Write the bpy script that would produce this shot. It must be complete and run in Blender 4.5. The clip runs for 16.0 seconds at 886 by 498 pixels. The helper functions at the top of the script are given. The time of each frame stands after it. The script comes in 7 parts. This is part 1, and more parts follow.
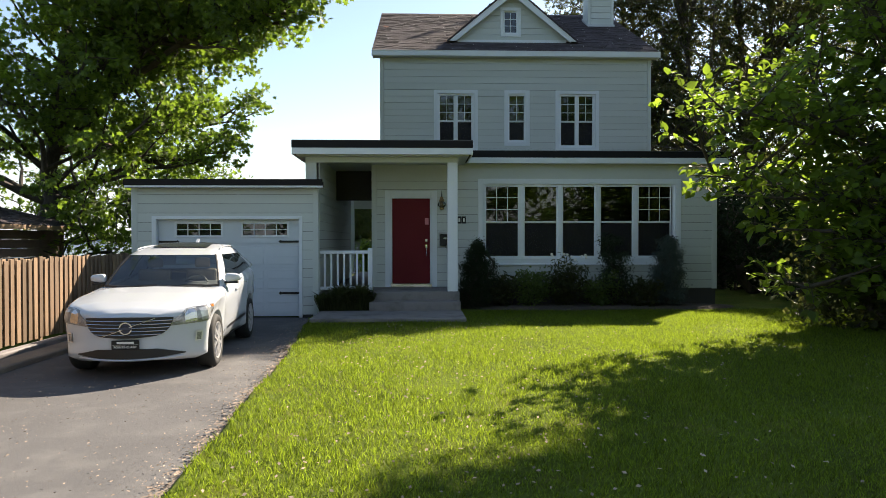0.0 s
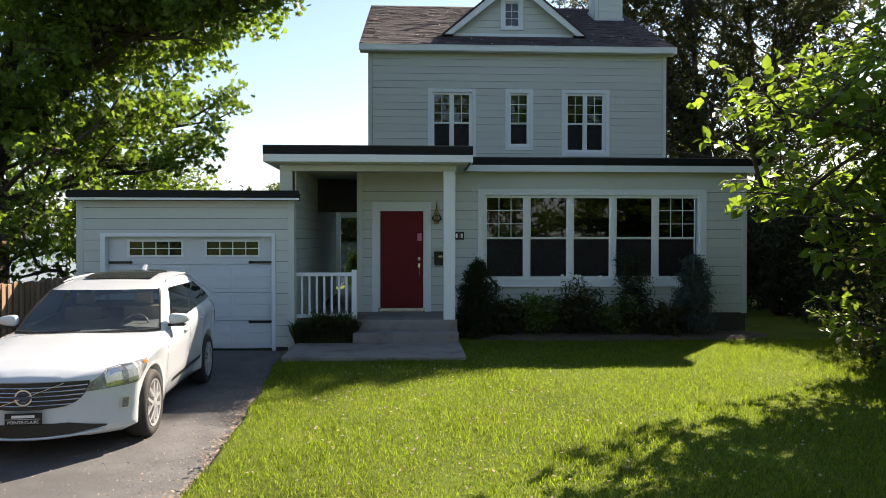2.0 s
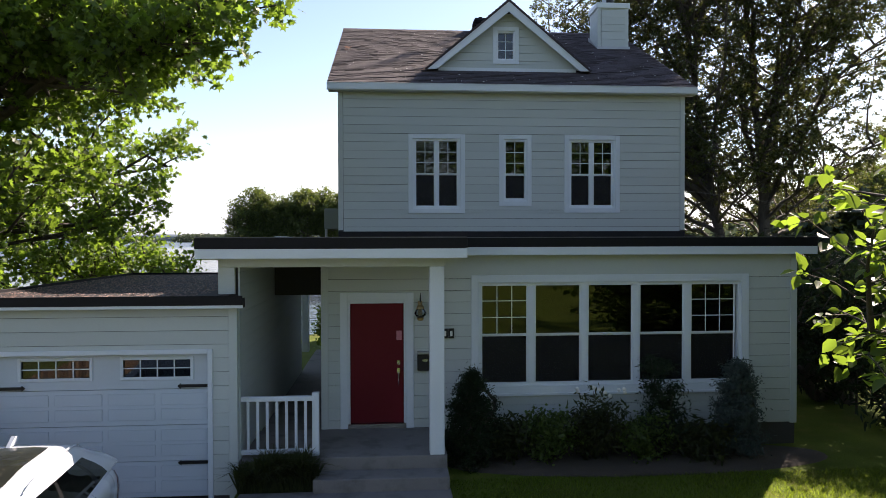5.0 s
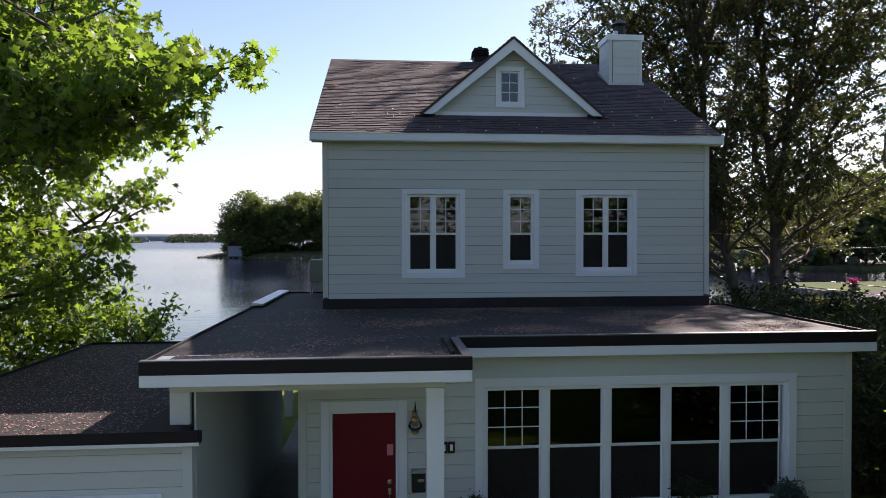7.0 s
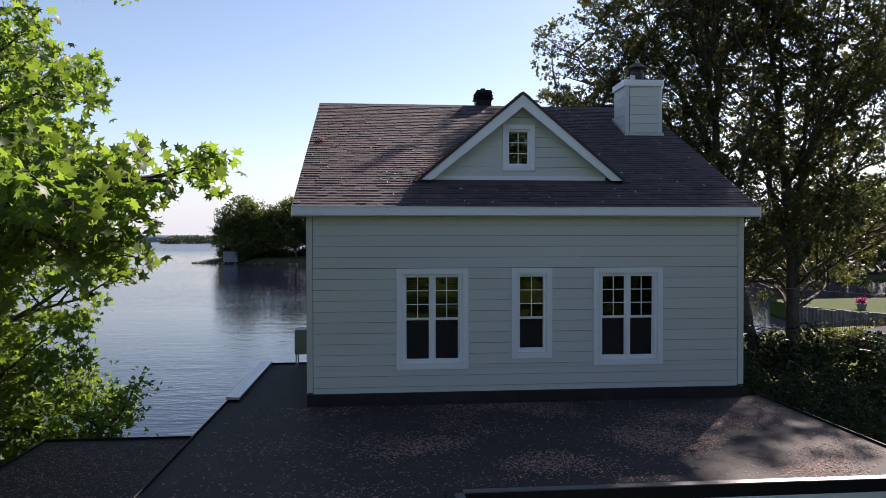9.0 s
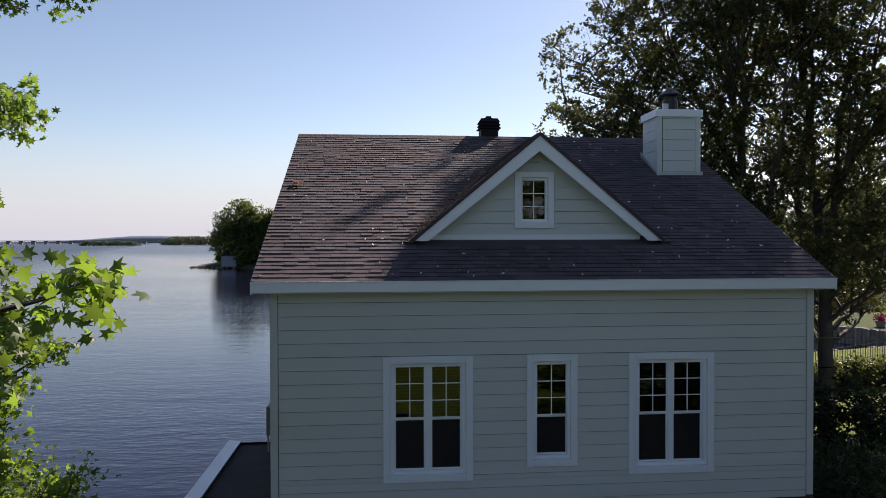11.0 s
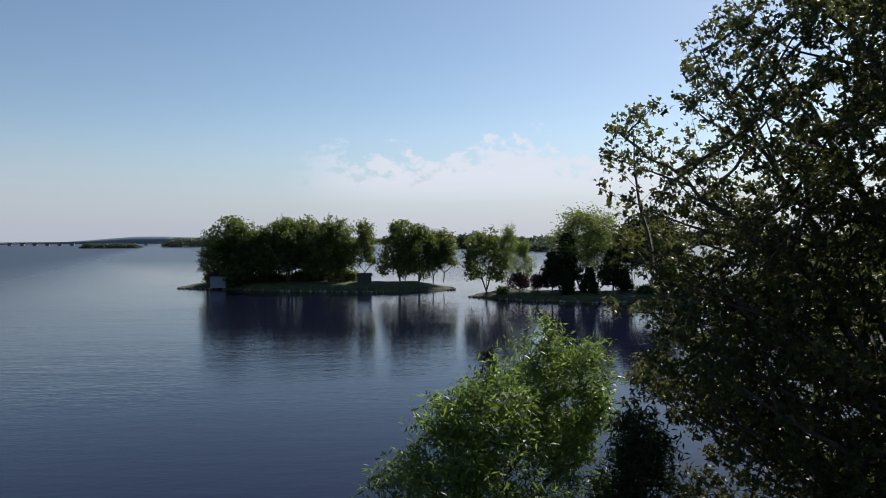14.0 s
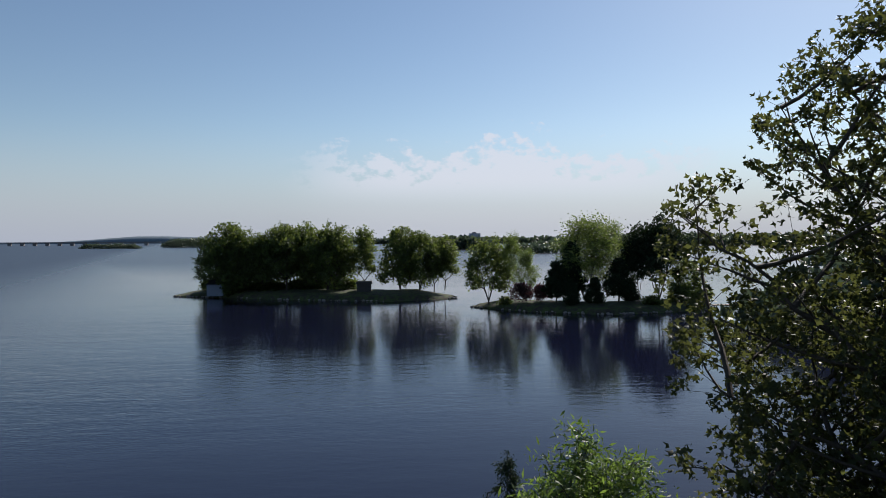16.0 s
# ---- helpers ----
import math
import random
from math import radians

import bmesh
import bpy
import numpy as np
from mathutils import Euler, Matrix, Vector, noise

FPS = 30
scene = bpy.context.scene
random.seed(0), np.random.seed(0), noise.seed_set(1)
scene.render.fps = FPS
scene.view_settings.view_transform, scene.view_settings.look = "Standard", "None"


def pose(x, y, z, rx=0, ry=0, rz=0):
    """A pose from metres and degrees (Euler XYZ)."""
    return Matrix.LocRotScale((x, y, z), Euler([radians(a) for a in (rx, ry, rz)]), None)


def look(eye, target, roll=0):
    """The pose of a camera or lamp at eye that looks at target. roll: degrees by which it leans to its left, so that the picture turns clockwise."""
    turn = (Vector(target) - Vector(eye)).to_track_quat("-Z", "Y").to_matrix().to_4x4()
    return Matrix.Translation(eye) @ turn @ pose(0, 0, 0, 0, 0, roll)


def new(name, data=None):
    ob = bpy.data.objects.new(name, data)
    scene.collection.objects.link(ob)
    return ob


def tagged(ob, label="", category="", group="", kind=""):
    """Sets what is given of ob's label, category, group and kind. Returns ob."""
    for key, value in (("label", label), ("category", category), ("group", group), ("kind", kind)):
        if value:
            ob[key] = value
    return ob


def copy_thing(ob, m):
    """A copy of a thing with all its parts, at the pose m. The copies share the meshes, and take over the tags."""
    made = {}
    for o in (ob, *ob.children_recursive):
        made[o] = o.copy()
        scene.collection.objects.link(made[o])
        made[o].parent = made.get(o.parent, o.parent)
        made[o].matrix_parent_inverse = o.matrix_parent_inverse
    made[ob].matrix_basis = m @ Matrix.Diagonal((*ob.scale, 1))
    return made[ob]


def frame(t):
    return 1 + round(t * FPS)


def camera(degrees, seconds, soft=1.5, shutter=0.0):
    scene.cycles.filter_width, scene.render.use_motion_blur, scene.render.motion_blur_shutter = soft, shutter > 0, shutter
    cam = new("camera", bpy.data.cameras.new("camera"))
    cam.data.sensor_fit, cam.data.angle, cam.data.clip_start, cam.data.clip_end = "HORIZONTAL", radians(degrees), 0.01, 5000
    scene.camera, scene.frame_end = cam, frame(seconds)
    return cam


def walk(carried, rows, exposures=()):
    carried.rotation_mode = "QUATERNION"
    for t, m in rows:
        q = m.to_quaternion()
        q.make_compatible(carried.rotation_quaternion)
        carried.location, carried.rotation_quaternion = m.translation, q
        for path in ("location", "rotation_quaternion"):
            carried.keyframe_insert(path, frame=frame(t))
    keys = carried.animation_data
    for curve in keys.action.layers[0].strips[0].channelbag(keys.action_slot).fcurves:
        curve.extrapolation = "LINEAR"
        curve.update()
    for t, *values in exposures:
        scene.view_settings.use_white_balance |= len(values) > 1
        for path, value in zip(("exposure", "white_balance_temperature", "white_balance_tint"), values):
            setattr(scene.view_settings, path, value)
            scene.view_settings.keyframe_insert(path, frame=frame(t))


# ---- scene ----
cam = camera(65.7, 16.0, soft=0.8)
PATH = [
    (0, (0.406, 0.927, 1.568), (0.478, 2.926, 1.543), -0.1),
    (0.5, (0.389, 1.431, 1.652), (0.466, 3.429, 1.629), -0.2),
    (1, (0.412, 1.923, 1.75), (0.492, 3.922, 1.725), -0.2),
    (1.5, (0.42, 2.427, 1.841), (0.506, 4.425, 1.816), -0.1),
    (2, (0.43, 2.906, 1.967), (0.523, 4.904, 1.941), -0.0),
    (2.5, (0.446, 3.371, 2.166), (0.546, 5.368, 2.14), 0.0),
    (3, (0.481, 3.855, 2.4), (0.586, 5.852, 2.375), -0.0),
    (3.5, (0.478, 4.342, 2.709), (0.594, 6.338, 2.684), -0.2),
    (6, (0.483, 6.615, 4.335), (0.647, 8.608, 4.308), -0.0),
    (7, (0.541, 7.49, 5.101), (0.71, 9.483, 5.074), -0.1),
    (8, (0.582, 8.351, 5.976), (0.754, 10.343, 5.949), -0.1),
    (9, (0.623, 9.238, 6.69), (0.801, 11.23, 6.665), -0.1),
    (11.5, (0.922, 12.041, 7.985), (1.096, 14.033, 7.963), -0.1),
    (12, (1.055, 13.339, 8.563), (1.226, 15.331, 8.543), -0.1),
    (12.2, (1.305, 15.763, 9.775), (1.475, 17.756, 9.752), -0.2),
    (12.4, (1.595, 18.576, 11.067), (1.764, 20.568, 11.045), -0.1),
    (12.5, (1.83, 19.97, 11.726), (1.997, 21.963, 11.702), -0.1),
    (12.6, (2.109, 21.464, 12.267), (2.277, 23.456, 12.243), -0.3),
    (13, (2.339, 22.934, 13.101), (2.506, 24.927, 13.075), -0.2),
    (13.5, (2.316, 23.922, 13.643), (2.483, 25.915, 13.616), -0.4),
    (14, (2.301, 24.979, 14.19), (2.468, 26.971, 14.163), -0.3),
    (14.5, (2.332, 26.069, 14.748), (2.499, 28.061, 14.721), -0.4),
    (15, (2.334, 27.178, 15.361), (2.501, 29.171, 15.333), -0.3),
    (15.5, (2.376, 28.191, 15.981), (2.542, 30.184, 15.952), -0.4),
    (16, (2.416, 29.226, 16.637), (2.582, 31.219, 16.608), -0.3),
]
EXPOSURES = [(0, 1.61, 7620, 14), (3.5, 1.62, 7400, 18), (6, 1.43, 7150, 24), (9, 1.11, 7000, 25), (11.5, 0.85, 7050, 25), (12, 0.85, 6950, 23), (12.4, 0.51, 6850, 18), (13.2, 0.41, 6550, 16), (16, 0.26, 6350, 15)]
walk(cam, [(t, look(eye, target, roll)) for t, eye, target, roll in PATH], EXPOSURES)

# ==== the place ====
# ---- world, sun and exposure ----
SUN = Vector((3.3, 4.05, 3.75)).normalized()
ELEV, AZIM = math.asin(SUN.z), math.atan2(SUN.x, SUN.y)
world = bpy.data.worlds.new("world")
scene.world = world
world.use_nodes = True
wn, wl = world.node_tree.nodes, world.node_tree.links
sky = wn.new("ShaderNodeTexSky")
sky.sky_type, sky.sun_disc, sky.sun_elevation, sky.sun_rotation = "NISHITA", False, ELEV, AZIM
sky.air_density, sky.dust_density, sky.ozone_density = 1.0, 0.3, 1.5
tc = wn.new("ShaderNodeTexCoord")
mp = wn.new("ShaderNodeMapping")
mp.inputs["Scale"].default_value = (2.2, 2.2, 3.4)
cn = wn.new("ShaderNodeTexNoise")
cn.inputs["Scale"].default_value, cn.inputs["Detail"].default_value, cn.inputs["Roughness"].default_value = 15.0, 9, 0.62
sp = wn.new("ShaderNodeSeparateXYZ")
# a low bank of fair-weather cloud ahead, fading out upwards and to the sides
toward = wn.new("ShaderNodeVectorMath")
toward.operation = "DOT_PRODUCT"
toward.inputs[1].default_value = Vector((0.17, 0.98, 0.08)).normalized()


def ramp_node(source, lo, hi, a=0.0, b=1.0):
    r = wn.new("ShaderNodeMapRange")
    r.interpolation_type = "SMOOTHSTEP"
    r.inputs[1].default_value, r.inputs[2].default_value, r.inputs[3].default_value, r.inputs[4].default_value = lo, hi, a, b
    wl.new(source, r.inputs[0])
    return r.outputs[0]


def times_node(a, b):
    m = wn.new("ShaderNodeMath")
    m.operation = "MULTIPLY"
    wl.new(a, m.inputs[0])
    wl.new(b, m.inputs[1])
    return m.outputs[0]


mixc = wn.new("ShaderNodeMixRGB")
mixc.inputs[2].default_value = (7.7, 8.1, 8.7, 1)
tint = wn.new("ShaderNodeMixRGB")
tint.blend_type, tint.inputs[0].default_value, tint.inputs[2].default_value = "MULTIPLY", 1.0, (0.955, 1.005, 0.995, 1)
haze = wn.new("ShaderNodeMixRGB")
haze.inputs[2].default_value = (4.4, 4.97, 5.85, 1)
bg = wn["Background"]
wl.new(tc.outputs["Generated"], mp.inputs[0])
wl.new(mp.outputs[0], cn.inputs["Vector"])
wl.new(tc.outputs["Generated"], sp.inputs[0])
wl.new(tc.outputs["Generated"], toward.inputs[0])
# puffs whose tops swell above a level base
puff = wn.new("ShaderNodeMath")
puff.operation = "MULTIPLY_ADD"
puff.inputs[1].default_value = 0.22
wl.new(cn.outputs[0], puff.inputs[0])
low_ = wn.new("ShaderNodeMath")
low_.operation, low_.inputs[0].default_value = "SUBTRACT", 0.066
wl.new(sp.outputs[2], low_.inputs[1])
wl.new(low_.outputs[0], puff.inputs[2])
# the tallest heap stands a little to the east
heap = wn.new("ShaderNodeVectorMath")
heap.operation = "DOT_PRODUCT"
heap.inputs[1].default_value = Vector((0.172, 0.98, 0.125)).normalized()
wl.new(tc.outputs["Generated"], heap.inputs[0])
tall = wn.new("ShaderNodeMath")
wl.new(puff.outputs[0], tall.inputs[0])
wl.new(ramp_node(heap.outputs["Value"], 0.9955, 0.9995, -0.006, 0.022), tall.inputs[1])
cloud = times_node(ramp_node(tall.outputs[0], 0.048, 0.078), ramp_node(toward.outputs["Value"], 0.945, 0.992))
cloud = times_node(cloud, ramp_node(sp.outputs[2], 0.045, 0.09, 0.2, 0.78))
wl.new(cloud, mixc.inputs[0])
wl.new(sky.outputs[0], tint.inputs[1])
wl.new(ramp_node(sp.outputs[2], 0.17, -0.01, 0.0, 0.93), haze.inputs[0])
wl.new(tint.outputs[0], haze.inputs[1])
wl.new(haze.outputs[0], mixc.inputs[1])
wl.new(mixc.outputs[0], bg.inputs[0])
bg.inputs[1].default_value = 0.0756
sun = new("sun", bpy.data.lights.new("sun", "SUN"))
sun.data.energy, sun.data.angle, sun.data.color = 4.8, radians(0.53), (1.0, 0.95, 0.86)
sun.matrix_world = look(SUN * 60, (0, 0, 0))

# ---- materials ----


def mat(name, base, rough=0.6, metal=0.0, var=0.12, coarse=1.3, fine=40.0, bump=0.15, dist=0.003, obj=0.0, isle=0.0, spec=0.5, stretch=(1, 1, 1), second=None, second_at=0.62):
    m = bpy.data.materials.new(name)
    m.use_nodes = True
    n, l = m.node_tree.nodes, m.node_tree.links
    b = n["Principled BSDF"]
    b.inputs["Roughness"].default_value, b.inputs["Metallic"].default_value, b.inputs["Specular IOR Level"].default_value = rough, metal, spec
    co = n.new("ShaderNodeTexCoord")
    mpn = n.new("ShaderNodeMapping")
    mpn.inputs["Scale"].default_value = stretch
    l.new(co.outputs["Object"], mpn.inputs[0])
    n1, n2 = n.new("ShaderNodeTexNoise"), n.new("ShaderNodeTexNoise")
    n1.inputs["Scale"].default_value, n2.inputs["Scale"].default_value = coarse, fine
    n1.inputs["Detail"].default_value, n2.inputs["Detail"].default_value = 5, 3
    l.new(mpn.outputs[0], n1.inputs["Vector"])
    l.new(mpn.outputs[0], n2.inputs["Vector"])
    add = n.new("ShaderNodeMath")
    add.operation = "ADD"
    l.new(n1.outputs[0], add.inputs[0])
    l.new(n2.outputs[0], add.inputs[1])
    rng = n.new("ShaderNodeMapRange")
    rng.inputs[1].default_value, rng.inputs[2].default_value = 0.6, 1.4
    rng.inputs[3].default_value, rng.inputs[4].default_value = 1 - var, 1 + var
    l.new(add.outputs[0], rng.inputs[0])
    fac = rng.outputs[0]
    if obj or isle:
        src = n.new("ShaderNodeObjectInfo").outputs["Random"] if obj else n.new("ShaderNodeNewGeometry").outputs["Random Per Island"]
        r2 = n.new("ShaderNodeMapRange")
        r2.inputs[3].default_value, r2.inputs[4].default_value = 1 - (obj or isle), 1 + (obj or isle)
        l.new(src, r2.inputs[0])
        mm = n.new("ShaderNodeMath")
        mm.operation = "MULTIPLY"
        l.new(fac, mm.inputs[0])
        l.new(r2.outputs[0], mm.inputs[1])
        fac = mm.outputs[0]
    col = n.new("ShaderNodeRGB")
    col.outputs[0].default_value = (*base, 1)
    colour = col.outputs[0]
    if second:
        n3 = n.new("ShaderNodeTexNoise")
        n3.inputs["Scale"].default_value, n3.inputs["Detail"].default_value = coarse * 2.7, 6
        l.new(mpn.outputs[0], n3.inputs["Vector"])
        rp = n.new("ShaderNodeMapRange")
        rp.inputs[1].default_value, rp.inputs[2].default_value = second_at - 0.1, second_at + 0.1
        l.new(n3.outputs[0], rp.inputs[0])
        mx = n.new("ShaderNodeMixRGB")
        mx.inputs[2].default_value = (*second, 1)
        l.new(rp.outputs[0], mx.inputs[0])
        l.new(colour, mx.inputs[1])
        colour = mx.outputs[0]
    vm = n.new("ShaderNodeVectorMath")
    vm.operation = "SCALE"
    l.new(colour, vm.inputs[0])
    l.new(fac, vm.inputs["Scale"])
    l.new(vm.outputs[0], b.inputs["Base Color"])
    if bump:
        bp = n.new("ShaderNodeBump")
        bp.inputs["Strength"].default_value, bp.inputs["Distance"].default_value = bump, dist
        l.new(n2.outputs[0], bp.inputs["Height"])
        l.new(bp.outputs[0], b.inputs["Normal"])
    return m


def leaf_mat(name, base, glow, share=0.45, var=0.35, rough=0.5, spec=0.35):
    """A leaf: a glossy upper side, and light that shines through it."""
    m = bpy.data.materials.new(name)
    m.use_nodes = True
    n, l = m.node_tree.nodes, m.node_tree.links
    b, out = n["Principled BSDF"], n["Material Output"]
    b.inputs["Roughness"].default_value, b.inputs["Specular IOR Level"].default_value = rough, spec
    tr, mixs = n.new("ShaderNodeBsdfTranslucent"), n.new("ShaderNodeMixShader")
    geo = n.new("ShaderNodeNewGeometry")
    r = n.new("ShaderNodeMapRange")
    r.inputs[3].default_value, r.inputs[4].default_value = 1 - var, 1 + var
    l.new(geo.outputs["Random Per Island"], r.inputs[0])
    for c, sock in ((base, b.inputs["Base Color"]), (glow, tr.inputs[0])):
        vm = n.new("ShaderNodeVectorMath")
        vm.operation = "SCALE"
        vm.inputs[0].default_value = c
        l.new(r.outputs[0], vm.inputs["Scale"])
        l.new(vm.outputs[0], sock)
    mixs.inputs[0].default_value = share
    l.new(b.outputs[0], mixs.inputs[1])
    l.new(tr.outputs[0], mixs.inputs[2])
    l.new(mixs.outputs[0], out.inputs[0])
    return m


def glass_mat(name, tint=(0.02, 0.022, 0.025), rough=0.02):
    """A pane: clear glass that mirrors more at a slant."""
    m = bpy.data.materials.new(name)
    m.use_nodes = True
    n, l = m.node_tree.nodes, m.node_tree.links
    n.remove(n["Principled BSDF"])
    t, g, f, x = n.new("ShaderNodeBsdfTransparent"), n.new("ShaderNodeBsdfGlossy"), n.new("ShaderNodeFresnel"), n.new("ShaderNodeMixShader")
    t.inputs[0].default_value = (*tint, 1)
    g.inputs["Roughness"].default_value = rough
    g.inputs[0].default_value = (0.9, 0.93, 0.95, 1)
    f.inputs[0].default_value = 1.5
    bo = n.new("ShaderNodeMath")
    bo.operation = "MULTIPLY_ADD"
    bo.inputs[1].default_value, bo.inputs[2].default_value = 1.05, 0.02
    l.new(f.outputs[0], bo.inputs[0])
    l.new(bo.outputs[0], x.inputs[0])
    l.new(t.outputs[0], x.inputs[1])
    l.new(g.outputs[0], x.inputs[2])
    l.new(x.outputs[0], n["Material Output"].inputs[0])
    return m


def screen_mat():
    """Fine dark mesh that lets part of the light through."""
    m = bpy.data.materials.new("insect_mesh")
    m.use_nodes = True
    n, l = m.node_tree.nodes, m.node_tree.links
    t, x = n.new("ShaderNodeBsdfTransparent"), n.new("ShaderNodeMixShader")
    n["Principled BSDF"].inputs["Base Color"].default_value = (0.007, 0.0055, 0.006, 1)
    n["Principled BSDF"].inputs["Roughness"].default_value = 0.7
    x.inputs[0].default_value = 0.72
    l.new(t.outputs[0], x.inputs[1])
    l.new(n["Principled BSDF"].outputs[0], x.inputs[2])
    l.new(x.outputs[0], n["Material Output"].inputs[0])
    return m


def water_mat():
    m = bpy.data.materials.new("lake_water")
    m.use_nodes = True
    n, l = m.node_tree.nodes, m.node_tree.links
    b = n["Principled BSDF"]
    b.inputs["Base Color"].default_value = (0.0070, 0.0085, 0.0225, 1)
    b.inputs["IOR"].default_value = 1.26
    co = n.new("ShaderNodeTexCoord")
    big = n.new("ShaderNodeTexNoise")
    bm_ = n.new("ShaderNodeMapping")
    bm_.inputs["Scale"].default_value = (0.006, 0.02, 1)
    big.inputs["Scale"].default_value, big.inputs["Detail"].default_value = 1.0, 4
    l.new(co.outputs["Object"], bm_.inputs[0])
    l.new(bm_.outputs[0], big.inputs["Vector"])
    w1, w2 = n.new("ShaderNodeTexNoise"), n.new("ShaderNodeTexNoise")
    m1 = n.new("ShaderNodeMapping")
    m1.inputs["Scale"].default_value, m1.inputs["Rotation"].default_value = (0.55, 1.5, 1), (0, 0, 0.35)
    l.new(co.outputs["Object"], m1.inputs[0])
    for w, s, d in ((w1, 0.55, 3), (w2, 2.3, 2)):
        w.inputs["Scale"].default_value, w.inputs["Detail"].default_value = s, d
        l.new(m1.outputs[0], w.inputs["Vector"])
    ad = n.new("ShaderNodeMath")
    ad.operation = "MULTIPLY_ADD"
    ad.inputs[1].default_value = 0.55
    l.new(w2.outputs[0], ad.inputs[0])
    # longer wind chop under the ripples
    chop, cm, both = n.new("ShaderNodeTexNoise"), n.new("ShaderNodeMapping"), n.new("ShaderNodeMath")
    cm.inputs["Scale"].default_value, cm.inputs["Rotation"].default_value = (0.035, 0.16, 1), (0, 0, 0.2)
    chop.inputs["Scale"].default_value, chop.inputs["Detail"].default_value = 1.0, 3
    l.new(co.outputs["Object"], cm.inputs[0])
    l.new(cm.outputs[0], chop.inputs["Vector"])
    both.operation = "MULTIPLY_ADD"
    both.inputs[1].default_value = 1.6
    l.new(chop.outputs[0], both.inputs[0])
    l.new(w1.outputs[0], both.inputs[2])
    l.new(both.outputs[0], ad.inputs[2])
    st = n.new("ShaderNodeMapRange")
    st.inputs[1].default_value, st.inputs[2].default_value, st.inputs[3].default_value, st.inputs[4].default_value = 0.38, 0.62, 0.09, 0.26
    l.new(big.outputs[0], st.inputs[0])
    # the open lake to the west is ruffled by wind, the lee of the islands lies calmer
    xy, lee, open_, push = n.new("ShaderNodeSeparateXYZ"), n.new("ShaderNodeMath"), n.new("ShaderNodeMapRange"), n.new("ShaderNodeMath")
    l.new(co.outputs["Object"], xy.inputs[0])
    lee.operation = "MULTIPLY_ADD"
    lee.inputs[1].default_value = 0.3
    l.new(xy.outputs[1], lee.inputs[0])
    l.new(xy.outputs[0], lee.inputs[2])
    l.new(lee.outputs[0], open_.inputs[0])
    open_.inputs[1].default_value, open_.inputs[2].default_value, open_.inputs[3].default_value, open_.inputs[4].default_value = 50.0, -120.0, 1.0, 2.0
    push.operation = "MULTIPLY"
    l.new(st.outputs[0], push.inputs[0])
    l.new(open_.outputs[0], push.inputs[1])
    bp = n.new("ShaderNodeBump")
    bp.inputs["Distance"].default_value = 0.14
    l.new(push.outputs[0], bp.inputs["Strength"])
    l.new(ad.outputs[0], bp.inputs["Height"])
    l.new(bp.outputs[0], b.inputs["Normal"])
    rg = n.new("ShaderNodeMapRange")
    rg.inputs[1].default_value, rg.inputs[2].default_value, rg.inputs[3].default_value, rg.inputs[4].default_value = 40.0, -100.0, 0.06, 0.35
    l.new(lee.outputs[0], rg.inputs[0])
    rg.interpolation_type = open_.interpolation_type = "SMOOTHSTEP"
    far, most = n.new("ShaderNodeMapRange"), n.new("ShaderNodeMath")
    far.inputs[1].default_value, far.inputs[2].default_value, far.inputs[3].default_value, far.inputs[4].default_value = 190.0, 620.0, 0.05, 0.26
    l.new(xy.outputs[1], far.inputs[0])
    far.interpolation_type = "SMOOTHSTEP"
    most.operation = "MAXIMUM"
    l.new(rg.outputs[0], most.inputs[0])
    l.new(far.outputs[0], most.inputs[1])
    l.new(most.outputs[0], b.inputs["Roughness"])
    return m


SIDING = mat("cream_siding", (0.49, 0.53, 0.52), 0.55, var=0.05, fine=90, bump=0.12, obj=0.035, stretch=(0.3, 1, 1))
WHITE = mat("white_trim", (0.66, 0.71, 0.76), 0.45, var=0.04, fine=60, bump=0.06)
VINYL = mat("white_vinyl", (0.72, 0.77, 0.82), 0.35, var=0.03, fine=50, bump=0.03)
SHINGLE = mat("brown_shingle", (0.064, 0.049, 0.055), 0.95, var=0.3, coarse=2, fine=160, bump=0.6, obj=0.26)
SHINGLE_REST = mat("brown_shingle_field", (0.064, 0.049, 0.055), 0.95, var=0.3, coarse=2, fine=160, bump=0.6, isle=0.26)
MEMBRANE = mat("black_membrane", (0.0135, 0.0112, 0.0135), 0.85, var=0.35, coarse=0.8, fine=90, bump=0.5, second=(0.026, 0.020, 0.021), second_at=0.6)
FLASH = mat("black_flashing", (0.010, 0.009, 0.011), 0.6, var=0.2, fine=20, bump=0.05, spec=0.2)
METAL = mat("grey_flashing", (0.45, 0.46, 0.48), 0.4, 0.6, var=0.12, fine=30, bump=0.05)
RED = mat("red_door_paint", (0.14, 0.010, 0.017), 0.45, var=0.08, fine=60, bump=0.05, spec=0.15)
CONCRETE = mat("concrete", (0.20, 0.185, 0.18), 0.85, var=0.18, fine=70, bump=0.35, second=(0.13, 0.12, 0.112), second_at=0.6)
ASPHALT = mat("asphalt", (0.0875, 0.0854, 0.0868), 0.85, var=0.22, coarse=0.9, fine=220, bump=0.6, dist=0.004, second=(0.1155, 0.112, 0.1106), second_at=0.58)
GRAVEL = mat("gravel_strip", (0.21, 0.175, 0.14), 0.95, var=0.45, fine=90, bump=1.0, dist=0.01)
SOIL = mat("dark_soil", (0.06, 0.045, 0.033), 0.95, var=0.4, fine=50, bump=0.8, dist=0.01)
BLACK = mat("black_iron", (0.015, 0.015, 0.016), 0.45, 0.3, var=0.15, bump=0.08)
